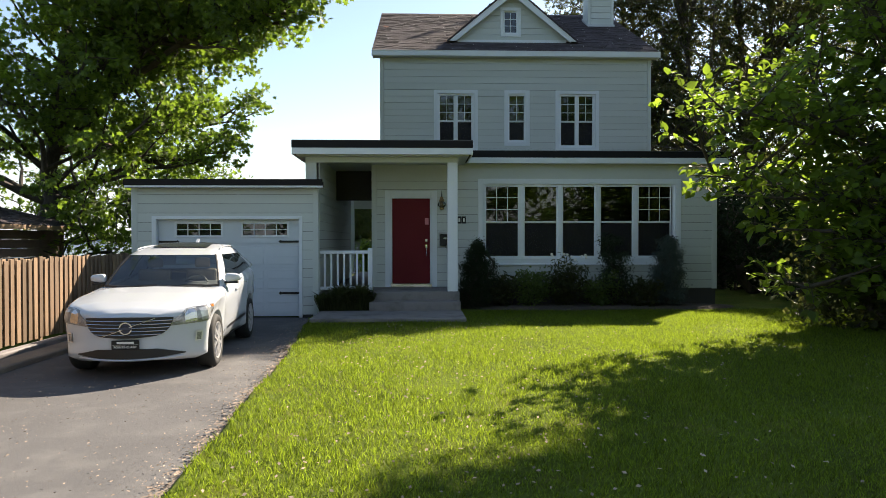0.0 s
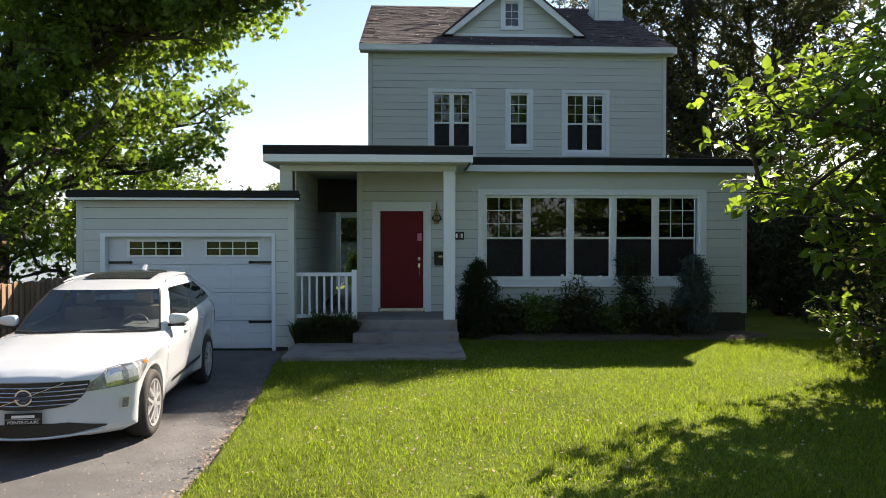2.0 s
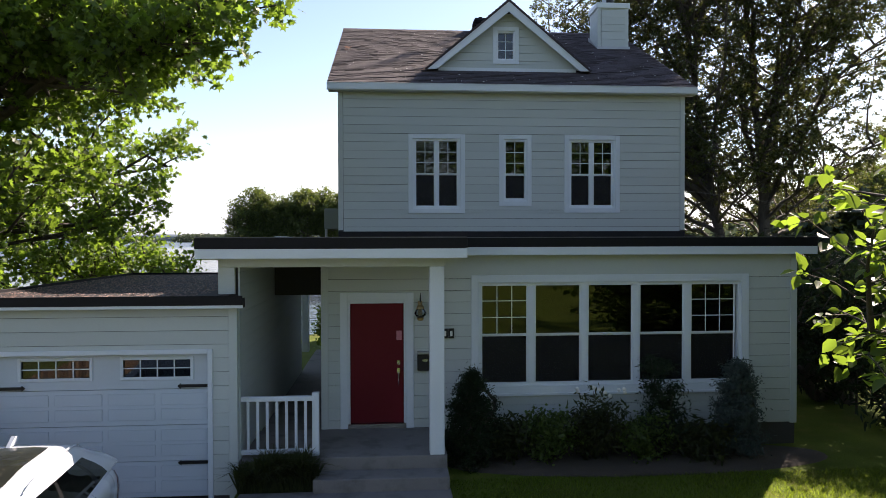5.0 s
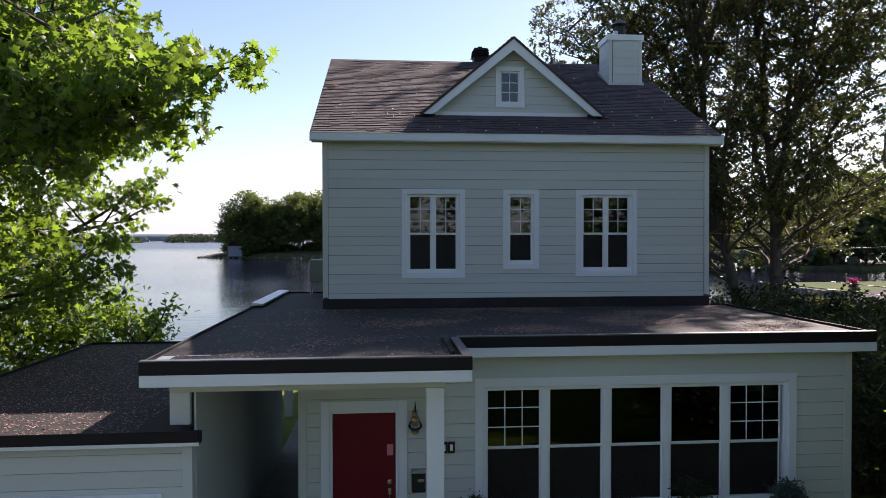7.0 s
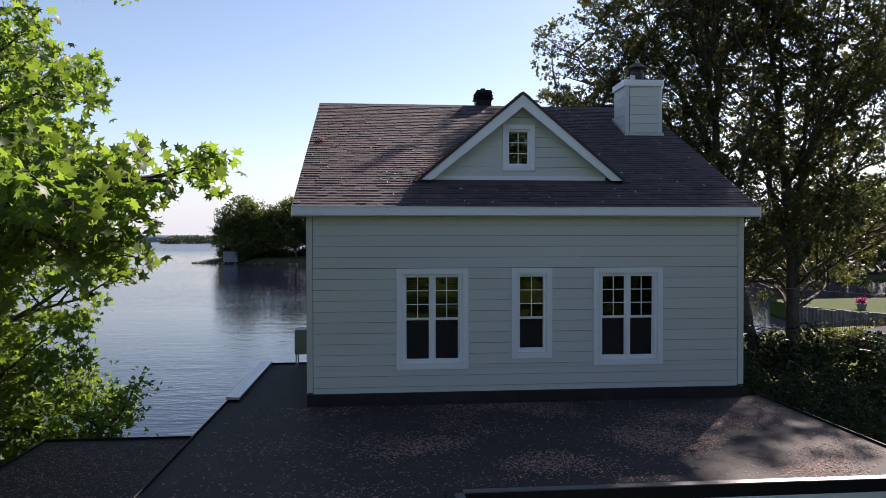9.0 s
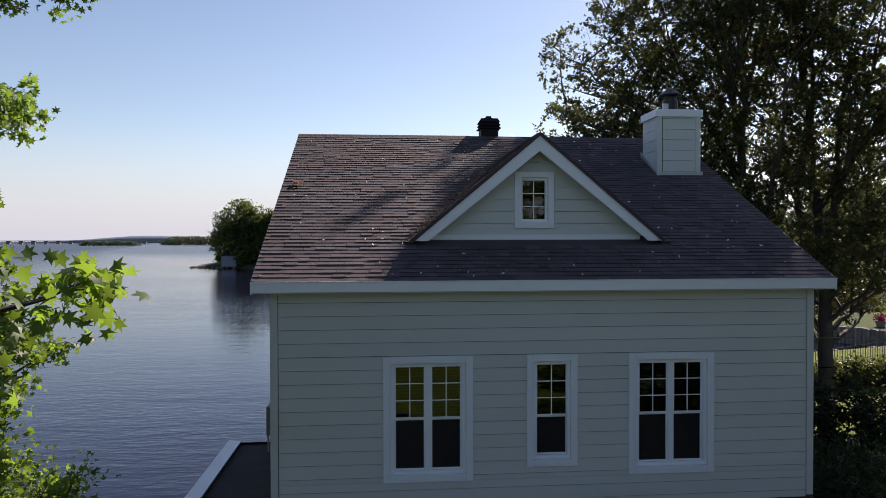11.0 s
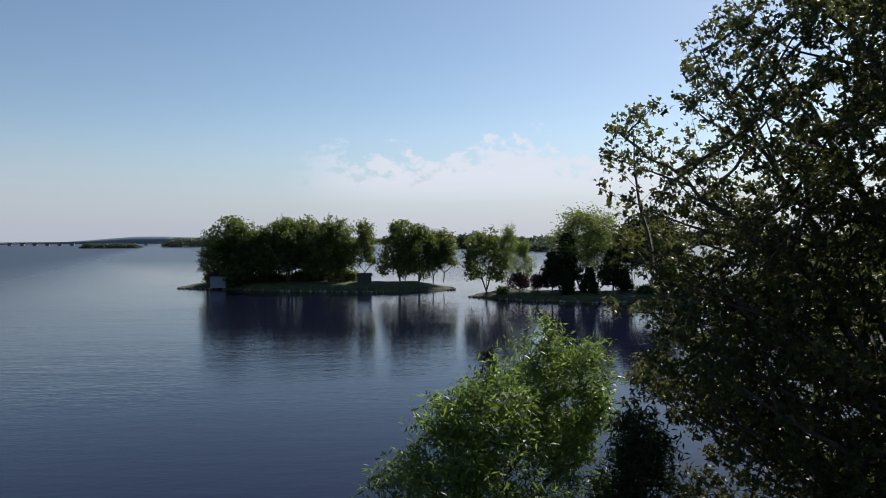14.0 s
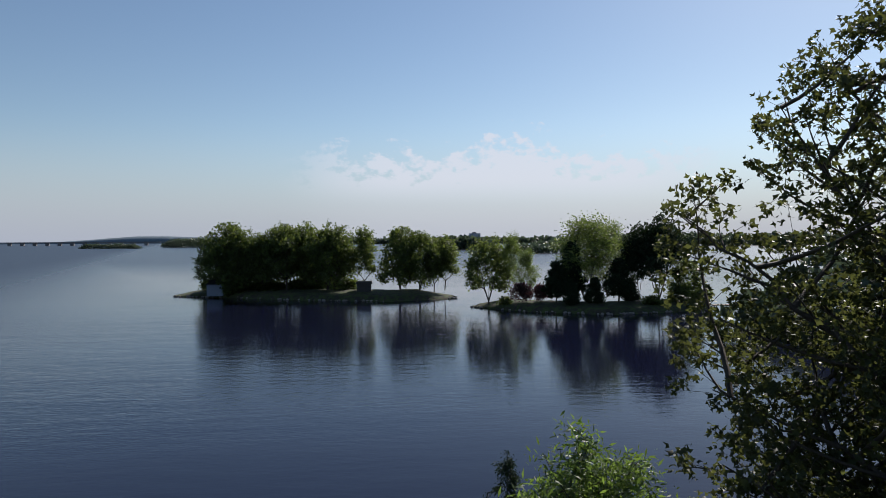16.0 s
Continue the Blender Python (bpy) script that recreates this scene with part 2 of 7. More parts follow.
SHEATH = mat("dark_sheathing", (0.055, 0.053, 0.050), 0.9, var=0.1, bump=0)
# the gloom of unlit rooms is put into this colour
DARK_IN = mat("shade_dark_room", (0.055, 0.046, 0.045), 0.8, var=0.2, bump=0)
CURTAIN = mat("pale_curtain", (0.5, 0.49, 0.47), 0.8, var=0.15, bump=0.1)
CHROME = mat("brushed_nickel", (0.6, 0.6, 0.6), 0.25, 1.0, var=0.05, bump=0)
BRASS = mat("aged_brass", (0.35, 0.24, 0.12), 0.35, 0.9, var=0.2, bump=0.05)
CEDAR = mat("weathered_cedar", (0.2106, 0.1365, 0.0819), 0.8, var=0.3, coarse=2, fine=30, bump=0.4, obj=0.42, stretch=(6, 6, 0.6))
SHEDWOOD = mat("brown_shed_wood", (0.17, 0.11, 0.08), 0.8, var=0.3, fine=30, bump=0.4, obj=0.15)
BARK = mat("grey_brown_bark", (0.052, 0.042, 0.034), 0.9, var=0.4, coarse=3, fine=18, bump=1.0, dist=0.03, stretch=(1, 1, 0.25))
STONE = mat("shore_stone", (0.165, 0.15, 0.135), 0.9, var=0.35, fine=12, bump=0.8, dist=0.02, obj=0.3)
GLASS = glass_mat("window_glass", (0.30, 0.31, 0.33))
CARGLASS = glass_mat("windscreen_glass", (0.28, 0.31, 0.29))
TINTGLASS = glass_mat("tinted_side_glass", (0.07, 0.075, 0.075))
WATER = water_mat()
SCREEN = screen_mat()
LEAF_MAPLE = leaf_mat("maple_leaf", (0.058, 0.095, 0.0245), (0.235, 0.375, 0.037), 0.46)
LEAF_ALDER = leaf_mat("alder_leaf", (0.036, 0.066, 0.015), (0.255, 0.39, 0.0375), 0.5)
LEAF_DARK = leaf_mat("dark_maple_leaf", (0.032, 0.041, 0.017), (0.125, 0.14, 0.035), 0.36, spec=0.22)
LEAF_BUSH = leaf_mat("willow_leaf", (0.058, 0.090, 0.026), (0.21, 0.32, 0.05), 0.4)
LEAF_FAR = leaf_mat("island_leaf", (0.050, 0.073, 0.021), (0.17, 0.225, 0.042), 0.43)
LEAF_PLUM = leaf_mat("plum_leaf", (0.048, 0.0224, 0.024), (0.112, 0.04, 0.04), 0.35)
LEAF_PALE = leaf_mat("cottonwood_leaf", (0.0663, 0.0975, 0.0312), (0.2184, 0.2964, 0.0546), 0.42)
NEEDLE = leaf_mat("cedar_needle", (0.020, 0.034, 0.018), (0.05, 0.08, 0.02), 0.15, rough=0.75, spec=0.12)
BLUE_NEEDLE = leaf_mat("spruce_needle", (0.05, 0.075, 0.07), (0.06, 0.09, 0.06), 0.2)
GRASS_BLADE = leaf_mat("grass_blade", (0.058, 0.088, 0.011), (0.265, 0.37, 0.030), 0.5, var=0.6, spec=0.18)
GROUND = mat("lawn_earth", (0.084, 0.114, 0.0155), 0.95, spec=0.1, var=0.55, coarse=0.7, fine=38, bump=0.8, dist=0.02, second=(0.115, 0.123, 0.023), second_at=0.6)
SEED = mat("red_brown_seed", (0.29, 0.18, 0.15), 0.9, var=0.25, bump=0, isle=0.45)
DRIED = mat("dry_seed_husk", (0.3312, 0.252, 0.1872), 0.9, var=0.2, bump=0, isle=0.4)
PETAL = mat("white_petal", (0.8, 0.78, 0.74), 0.7, var=0.1, bump=0)
MAGENTA = leaf_mat("magenta_bloom", (0.35, 0.02, 0.10), (0.4, 0.02, 0.12), 0.3)

# ---- mesh helpers ----


def part(name, bm, material, parent=None, label="", smooth=False):
    me = bpy.data.meshes.new(name)
    bm.to_mesh(me)
    bm.free()
    return part_mesh(name, me, material, parent, label, smooth)


def part_mesh(name, me, material, parent=None, label="", smooth=False):
    if material and not me.materials:
        me.materials.append(material)
    if smooth:
        me.shade_smooth()
    ob = new(name, me)
    ob.parent = parent
    if label:
        ob["label"] = label
    return ob


def thing(name, label, category, at=(0, 0, 0), turn=0, group="", kind=""):
    ob = new(name)
    ob.empty_display_size = 0.2
    ob.matrix_basis = pose(*at, 0, 0, turn)
    return tagged(ob, label, category, group, kind)


def box(bm, x0, x1, y0, y1, z0, z1, m=None):
    vs = [bm.verts.new(Vector(c) if m is None else m @ Vector(c)) for c in ((x0, y0, z0), (x1, y0, z0), (x1, y1, z0), (x0, y1, z0), (x0, y0, z1), (x1, y0, z1), (x1, y1, z1), (x0, y1, z1))]
    for f in ((0, 3, 2, 1), (4, 5, 6, 7), (0, 1, 5, 4), (1, 2, 6, 5), (2, 3, 7, 6), (3, 0, 4, 7)):
        bm.faces.new([vs[i] for i in f])
    return bm


def boxes(*bs):
    bm = bmesh.new()
    for b in bs:
        box(bm, *b)
    return bm


def bevelled(bm, w=0.006, seg=1):
    bmesh.ops.bevel(bm, geom=bm.edges[:], offset=w, segments=seg, affect="EDGES", profile=0.5)
    return bm


def prism(bm, pts, axis, a, b):
    """A flat outline pushed from a to b along an axis. Outline coordinates are the two others in order."""
    def at(p, v):
        c = list(p)
        c.insert("xyz".index(axis), v)
        return Vector(c)
    lo, hi = [bm.verts.new(at(p, a)) for p in pts], [bm.verts.new(at(p, b)) for p in pts]
    bm.faces.new(lo)
    bm.faces.new(hi[::-1])
    k = len(pts)
    for i in range(k):
        bm.faces.new([lo[i], hi[i], hi[(i + 1) % k], lo[(i + 1) % k]])
    bmesh.ops.recalc_face_normals(bm, faces=bm.faces[:])
    return bm


def lathe(bm, prof, seg=12, at=(0, 0, 0), m=None, ends=True):
    rings = []
    for r, z in prof:
        rings.append([bm.verts.new((m or Matrix()) @ Vector((at[0] + r * math.cos(2 * math.pi * i / seg), at[1] + r * math.sin(2 * math.pi * i / seg), at[2] + z))) for i in range(seg)])
    for a, b in zip(rings, rings[1:]):
        for i in range(seg):
            bm.faces.new([a[i], a[(i + 1) % seg], b[(i + 1) % seg], b[i]])
    if ends:
        bm.faces.new(rings[0][::-1])
        bm.faces.new(rings[-1])
    return bm


def tube(bm, pts, r, seg=6):
    rings = []
    for i, p in enumerate(pts):
        p = Vector(p)
        d = (Vector(pts[min(i + 1, len(pts) - 1)]) - Vector(pts[max(i - 1, 0)])).normalized()
        q = d.to_track_quat("Z", "Y")
        rr = r[i] if isinstance(r, (list, tuple)) else r
        rings.append([bm.verts.new(p + q @ Vector((rr * math.cos(2 * math.pi * k / seg), rr * math.sin(2 * math.pi * k / seg), 0))) for k in range(seg)])
    for a, b in zip(rings, rings[1:]):
        for k in range(seg):
            bm.faces.new([a[k], a[(k + 1) % seg], b[(k + 1) % seg], b[k]])
    bm.faces.new(rings[0][::-1])
    bm.faces.new(rings[-1])
    return bm


def mesh_np(name, verts, faces, n_corner):
    """A mesh from arrays: faces all have n_corner corners."""
    me = bpy.data.meshes.new(name)
    me.vertices.add(len(verts))
    me.vertices.foreach_set("co", np.asarray(verts, np.float32).ravel())
    me.loops.add(faces.size)
    me.loops.foreach_set("vertex_index", faces.astype(np.int32).ravel())
    me.polygons.add(len(faces))
    me.polygons.foreach_set("loop_start", np.arange(0, faces.size, n_corner, dtype=np.int32))
    me.update(calc_edges=True)
    return me


def leaf_shape(kind):
    """Corners and triangles of one leaf of length 1, its stalk at the origin, along y."""
    if kind == "maple":
        v = [(0, 0, 0), (0.16, 0.22, 0.02), (0.5, 0.2, -0.06), (0.24, 0.5, 0.03), (0.46, 0.72, -0.08), (0.13, 0.68, 0.02), (0, 1, -0.08), (-0.13, 0.68, 0.02), (-0.46, 0.72, -0.08), (-0.24, 0.5, 0.03), (-0.5, 0.2, -0.06), (-0.16, 0.22, 0.02)]
        f = [(1, 2, 3), (3, 4, 5), (5, 6, 7), (7, 8, 9), (9, 10, 11), (0, 1, 11), (1, 3, 9), (1, 9, 11), (3, 5, 9), (5, 7, 9)]
    elif kind == "ovate":
        v = [(0, 0, 0), (0.3, 0.3, 0.07), (0.31, 0.62, 0.05), (0, 1.05, -0.1), (-0.31, 0.62, 0.05), (-0.3, 0.3, 0.07), (0, 0.45, -0.02)]
        f = [(0, 1, 6), (1, 2, 6), (2, 3, 6), (3, 4, 6), (4, 5, 6), (5, 0, 6)]
    elif kind == "lance":
        v = [(0, 0, 0), (0.13, 0.45, 0.03), (0, 1, -0.1), (-0.13, 0.45, 0.03)]
        f = [(0, 1, 3), (1, 2, 3)]
    elif kind == "lobed":
        v = [(0, 0, 0), (0.5, 0.25, -0.06), (0.22, 0.5, 0.03), (0.4, 0.78, -0.06), (0, 1, -0.08), (-0.4, 0.78, -0.06), (-0.22, 0.5, 0.03), (-0.5, 0.25, -0.06)]
        f = [(0, 1, 2), (0, 2, 6), (0, 6, 7), (2, 3, 4), (2, 4, 6), (4, 5, 6)]
    elif kind == "star":
        v = [(0, 0, 0), (0.52, 0.34, -0.08), (0.17, 0.5, 0.03), (0, 1, -0.1), (-0.17, 0.5, 0.03), (-0.52, 0.34, -0.08)]
        f = [(0, 1, 2), (0, 2, 4), (2, 3, 4), (0, 4, 5)]
    elif kind == "oval":
        v = [(0, 0, 0), (0.3, 0.28, 0.07), (0.3, 0.62, 0.05), (0, 1.05, -0.1), (-0.3, 0.62, 0.05), (-0.3, 0.28, 0.07)]
        f = [(0, 1, 2), (0, 2, 3), (0, 3, 4), (0, 4, 5)]
    else:
        v = [(0, 0, 0), (0.42, 0.4, 0.08), (0, 1, -0.08), (-0.42, 0.55, 0.08)]
        f = [(0, 1, 2), (0, 2, 3)]
    return np.array(v), np.array(f)


def leaves(name, at, size, kind, material, parent, rng, up=0.6, droop=0.25, label="", heading=None):
    """A cloud of single leaves at the given places."""
    v, f = leaf_shape(kind)
    n = len(at)
    normal = rng.normal(size=(n, 3)) * (1 - up) + np.array([0, 0, up])
    normal /= np.linalg.norm(normal, axis=1, keepdims=True)
    along = rng.normal(size=(n, 3))
    along[:, 2] -= droop
    if heading is not None:
        along += heading * 0.9
    along -= (along * normal).sum(1, keepdims=True) * normal
    along /= np.linalg.norm(along, axis=1, keepdims=True)
    side = np.cross(along, normal)
    s = size * rng.uniform(0.65, 1.25, (n, 1, 1))
    pts = at[:, None] + s * (v[None, :, :1] * side[:, None] + v[None, :, 1:2] * along[:, None] + v[None, :, 2:] * normal[:, None])
    faces = (f[None] + (np.arange(n) * len(v))[:, None, None]).reshape(-1, 3)
    return part_mesh(name, mesh_np(name, pts.reshape(-1, 3), faces, 3), material, parent, label)


def tubes_np(segs, sides=5):
    """Tapered pieces from arrays of start, end, start radius and end radius."""
    a, b, ra, rb = segs
    d = b - a
    d = d / np.maximum(np.linalg.norm(d, axis=1, keepdims=True), 1e-6)
    ref = np.where(np.abs(d[:, 2:]) > 0.9, np.array([[1.0, 0, 0]]), np.array([[0, 0, 1.0]]))
    u = np.cross(d, ref)
    u /= np.linalg.norm(u, axis=1, keepdims=True)
    w = np.cross(d, u)
    ang = np.arange(sides) * 2 * np.pi / sides
    ring = np.cos(ang)[None, :, None] * u[:, None] + np.sin(ang)[None, :, None] * w[:, None]
    v = np.concatenate([a[:, None] + ring * ra[:, None, None], b[:, None] + ring * rb[:, None, None]], 1)
    k = np.arange(sides)
    f = np.stack([k, (k + 1) % sides, (k + 1) % sides + sides, k + sides], 1)
    faces = (f[None] + (np.arange(len(a)) * 2 * sides)[:, None, None]).reshape(-1, 4)
    return v.reshape(-1, 3), faces


def in_blobs(blobs, rng, shell=0.35):
    """Places spread through ellipsoids (x, y, z, rx, ry, rz, count), thicker towards their skins."""
    out = []
    for x, y, z, rx, ry, rz, n in blobs:
        d = rng.normal(size=(n, 3))
        d /= np.linalg.norm(d, axis=1, keepdims=True)
        bulge = np.array([[1 + 0.55 * noise.noise((a * 2.1 + x, b * 2.1 + y, c * 2.1 + z))] for a, b, c in d])
        out.append(np.array([x, y, z]) + d * bulge * rng.uniform(shell, 1.0, (n, 1)) ** 0.6 * np.array([rx, ry, rz]))
    return np.concatenate(out)


def grow(trunks, tips, rng, step=0.7, thin=0.012, thick=1.0, rise=0.15, wobble=0.08):
    """Limbs that run from the trunks' lines to every tip. Returns tubes and, for every tip, its last twig's start."""
    pos, par = [], []
    for line in trunks:
        for i, p in enumerate(line):
            pos.append(np.array(p, float))
            par.append(len(pos) - 2 if i else -1)
    roots = len(pos)
    base = np.mean([t[0] for t in trunks], 0)
    cap = roots + len(tips) * 40
    arr = np.zeros((cap, 3))
    arr[:roots] = pos
    par = par + [0] * (cap - roots)
    count = roots
    starts = np.zeros_like(tips)
    ends = np.zeros(len(tips), int)
    order = np.argsort(np.linalg.norm(tips - base, axis=1))
    for t in order:
        tip = tips[t]
        off = tip - arr[:count]
        dist = np.linalg.norm(off, axis=1)
        cost = dist + 0.9 * np.maximum(0, -off[:, 2] + 0.2 * dist)
        k = int(np.argmin(cost))
        n = max(1, int(dist[k] / step))
        s, prev = arr[k].copy(), k
        for i in range(1, n + 1):
            u = i / n
            p = s + (tip - s) * u + np.array([0, 0, rise * dist[k] * u * (1 - u)]) + (rng.normal(size=3) * wobble * step if i < n else 0)
            arr[count], par[count] = p, prev
            prev = count
            count += 1
            if count >= cap - 50:
                break
        ends[t] = prev
        starts[t] = arr[par[prev]]
    load = np.zeros(count)
    load[ends] += 1
    for i in range(count - 1, -1, -1):
        if par[i] >= 0:
            load[par[i]] += load[i]
    rad = thin * np.maximum(load, 1) ** 0.48 * thick
    idx = np.array([i for i in range(count) if par[i] >= 0])
    pa = np.array([par[i] for i in idx])
    return (arr[pa], arr[idx], np.minimum(rad[pa], rad[idx] * 1.5), rad[idx]), starts


def tree(name, label, trunks, blobs, leaf, leaf_size, material, seed, per_tip=30, spread=0.35, category="tree", thin=0.012, step=0.7, rise=0.15, up=0.55, shell=0.35, group="", bark=None):
    rng = np.random.default_rng(seed)
    root = thing(name, label, category, group=group)
    tips = in_blobs(blobs, rng, shell)
    segs, starts = grow(trunks, tips, rng, step, thin, rise=rise)
    v, f = tubes_np(segs)
    part_mesh("trunk", mesh_np("trunk", v, f, 4), bark or BARK, root, smooth=True)
    u = rng.uniform(0, 1.1, (len(tips), per_tip, 1))
    at = starts[:, None] * (1 - u) + tips[:, None] * u + rng.normal(size=(len(tips), per_tip, 3)) * spread * np.array([1, 1, 0.7])
    leaves("crown", at.reshape(-1, 3), leaf_size, leaf, material, root, rng, up)
    return root


def inside(p, env):
    return any(((p[0] - x) / rx) ** 2 + ((p[1] - y) / ry) ** 2 + ((p[2] - z) / rz) ** 2 < 1 for x, y, z, rx, ry, rz in env)


def turned(d, ang, side, lift):
    """A heading turned away from d, to one side and a little upwards."""
    s = np.cross(d, (0, 0, 1.0))
    s /= max(np.linalg.norm(s), 1e-6)
    w = np.cross(s, d)
    q = d * math.cos(ang) + (s * side + w * lift) * math.sin(ang)
    return q / np.linalg.norm(q)


def boughs_on(stems, boughs, rng):
    """Arched boughs, each given as the height at which it leaves the nearest stem, and its tip."""
    out = list(stems)
    for h, x, y, z in boughs:
        tip, starts = np.array((x, y, z)), []
        for stem in stems:
            c = np.array(stem[1:], float)
            starts.append(np.array([np.interp(h, c[:, 2], c[:, k]) for k in range(3)]))
        p = min(starts, key=lambda q: np.linalg.norm(tip - q))
        far = np.linalg.norm(tip - p)
        mid = (p + tip) / 2 + np.array((0, 0, 0.07 * far)) + rng.normal(size=3) * 0.03 * far
        out.append((min(0.04 + 0.014 * far, 0.5 * stems[0][0]), p, mid, tip))
    return out


def branching_tree(name, label, stems, boughs, env, leaf, size, material, seed, gap=0.4, sub=0.42, twig=0.3, per=7, thick=(0.3, 0.03), start=0.2, rise=0.25, ranked=False, up=0.6, longest=6.0, rot=0.12, cut=1.0, spur=0.2, sides=4, spacing=None, bark=None):
    """Limbs, side branches that reach the crown's skin, flat sprays of twigs, and leaves in tufts at their ends."""
    rng = np.random.default_rng(seed)
    root = thing(name, label, "tree")
    limbs = boughs_on(stems, boughs, rng)
    A, B, RA, RB, at, head = [], [], [], [], [], []

    def line(pts, r0, r1):
        for i in range(len(pts) - 1):
            u0, u1 = i / (len(pts) - 1), (i + 1) / (len(pts) - 1)
            A.append(pts[i]), B.append(pts[i + 1]), RA.append(r0 + (r1 - r0) * u0), RB.append(r0 + (r1 - r0) * u1)

    turn = 0.0
    for limb in limbs:
        r0 = limb[0]
        ctrl = np.array(limb[1:], float)
        d = np.r_[0, np.cumsum(np.linalg.norm(np.diff(ctrl, axis=0), axis=1))]
        n = max(4, int(d[-1] / 0.6))
        s = np.linspace(0, d[-1], n + 1)
        pts = np.stack([np.interp(s, d, ctrl[:, k]) for k in range(3)], 1)
        for _ in range(3):
            pts[1:-1] = (pts[:-2] + 2 * pts[1:-1] + pts[2:]) / 4
        pts[1:-1] += rng.normal(size=pts[1:-1].shape) * 0.05
        line(list(pts), r0, min(thick[1], 0.014))
        along = start * d[-1]
        while along < d[-1]:
            p = np.array([np.interp(along, s, pts[:, k]) for k in range(3)])
            i = min(n - 1, int(along / d[-1] * n))
            axis = pts[i + 1] - pts[i]
            axis /= np.linalg.norm(axis)
            turn += 2.4 + rng.normal() * 0.3
            out = np.array([math.cos(turn), math.sin(turn), rise + 0.25 * rng.normal()])
            out = out / np.linalg.norm(out) + 0.55 * axis * rng.uniform(0.3, 1.2)
            out /= np.linalg.norm(out)
            along += gap * rng.uniform(0.6, 1.4) * (spacing(p) if spacing else 1.0)
            reach = 0.0
            while reach < longest and inside(p + out * (reach + 0.3), env):
                reach += 0.3
            reach *= rng.uniform(0.75, 1.05)
            if reach < 0.5:
                if along < 0.7 * d[-1]:
                    continue
                reach = rng.uniform(0.6, 1.3)
            m = max(3, int(reach / 0.5))
            br, h = [p], out.copy()
            for k in range(m):
                h = h + np.array([0, 0, 0.05]) + rng.normal(size=3) * 0.09
                h /= np.linalg.norm(h)
                br.append(br[-1] + h * reach / m)
            rb = min(0.02 + 0.011 * reach, r0 * 0.6)
            line(br, rb, 0.007)
            br = np.array(br)
            w, side = 0.18 * reach, 1
            while w < reach:
                f = w / reach * m
                i = min(m - 1, int(f))
                q = br[i] + (br[i + 1] - br[i]) * (f - i)
                axis = (br[i + 1] - br[i]) / np.linalg.norm(br[i + 1] - br[i])
                side = -side
                d2 = turned(axis, rng.uniform(0.6, 1.1), side, rng.normal() * 0.55)
                ls = (0.35 + 0.32 * min(reach - w, 3.2)) * rng.uniform(0.7, 1.25)
                w += sub * rng.uniform(0.6, 1.3)
                if rng.random() > cut:
                    continue
                mid = q + d2 * ls * 0.5 + np.array([0, 0, 0.03])
                end = q + d2 * ls + np.array([0, 0, 0.02 + 0.1 * rng.normal() * ls])
                line([q, mid, end], 0.009, 0.004)
                e = 0.3 * ls
                while e < ls:
                    g = q + (end - q) * e / ls
                    dd = turned(d2, rng.uniform(0.5, 1.2), 1 if rng.random() < 0.5 else -1, rng.normal() * 0.7)
                    tip = g + dd * spur * rng.uniform(0.5, 1.5)
                    if ranked:
                        line([g, tip], 0.004, 0.002)
                    at.append(tip), head.append(dd)
                    if ranked:
                        at.append((g + tip) / 2), head.append(dd)
                    e += twig * rng.uniform(0.7, 1.4)
                at.append(end), head.append(d2)
            at.append(br[-1]), head.append(h)
    v, f = tubes_np((np.array(A), np.array(B), np.array(RA), np.array(RB)), sides)
    part_mesh("trunk", mesh_np("trunk", v, f, 4), bark or BARK, root, smooth=True)
    at, head = np.repeat(np.array(at), per, 0), np.repeat(np.array(head), per, 0)
    at = at + rng.normal(size=at.shape) * rot * np.array([1, 1, 0.7])
    leaves("crown", at, size, leaf, material, root, rng, up, droop=0.45, heading=head)
    return root

# ---- ground, lake and drive ----
LAKE = -1.0
SHORE_X = (-5000, -40, -14, -5, -1, 2, 9, 14, 20, 32, 44, 60, 5000)
SHORE_Y = (20, 24, 26, 30, 38, 46, 51, 49, 52, 60, 62, 60, 60)


EDGE_Y = (-30, 2.0, 5.1, 6.7, 8.0, 9.5, 11.0, 12.5, 14.0, 15.9)
EDGE_X = (-1.0, -1.05, -1.15, -1.2, -1.29, -1.33, -1.42, -1.55, -1.72, -1.74)


def land(x, y):
    """Height of the ground."""
    inland = np.interp(x, SHORE_X, SHORE_Y) - y
    z = np.where(inland > 0, np.minimum(0.0, -0.9 + 0.55 * inland), np.maximum(-0.9 + 0.5 * inland, -3.0))
    drive = np.clip((np.interp(y, EDGE_Y, EDGE_X) - 0.03 - x) / 0.08, 0, 1) * np.clip((x + 6.4) / 0.5, 0, 1) * np.clip((16.3 - y) / 0.3, 0, 1)
    return z - 0.24 * drive + np.clip((x + 1.2) / 2, 0, 1) * np.clip((13 - y) / 3, 0, 1) * 0.02 * np.sin(x * 1.7 + 1) * np.sin(y * 1.3)


def steps_of(*runs):
    return np.unique(np.concatenate([np.arange(a, b, s) for a, b, s in runs]))


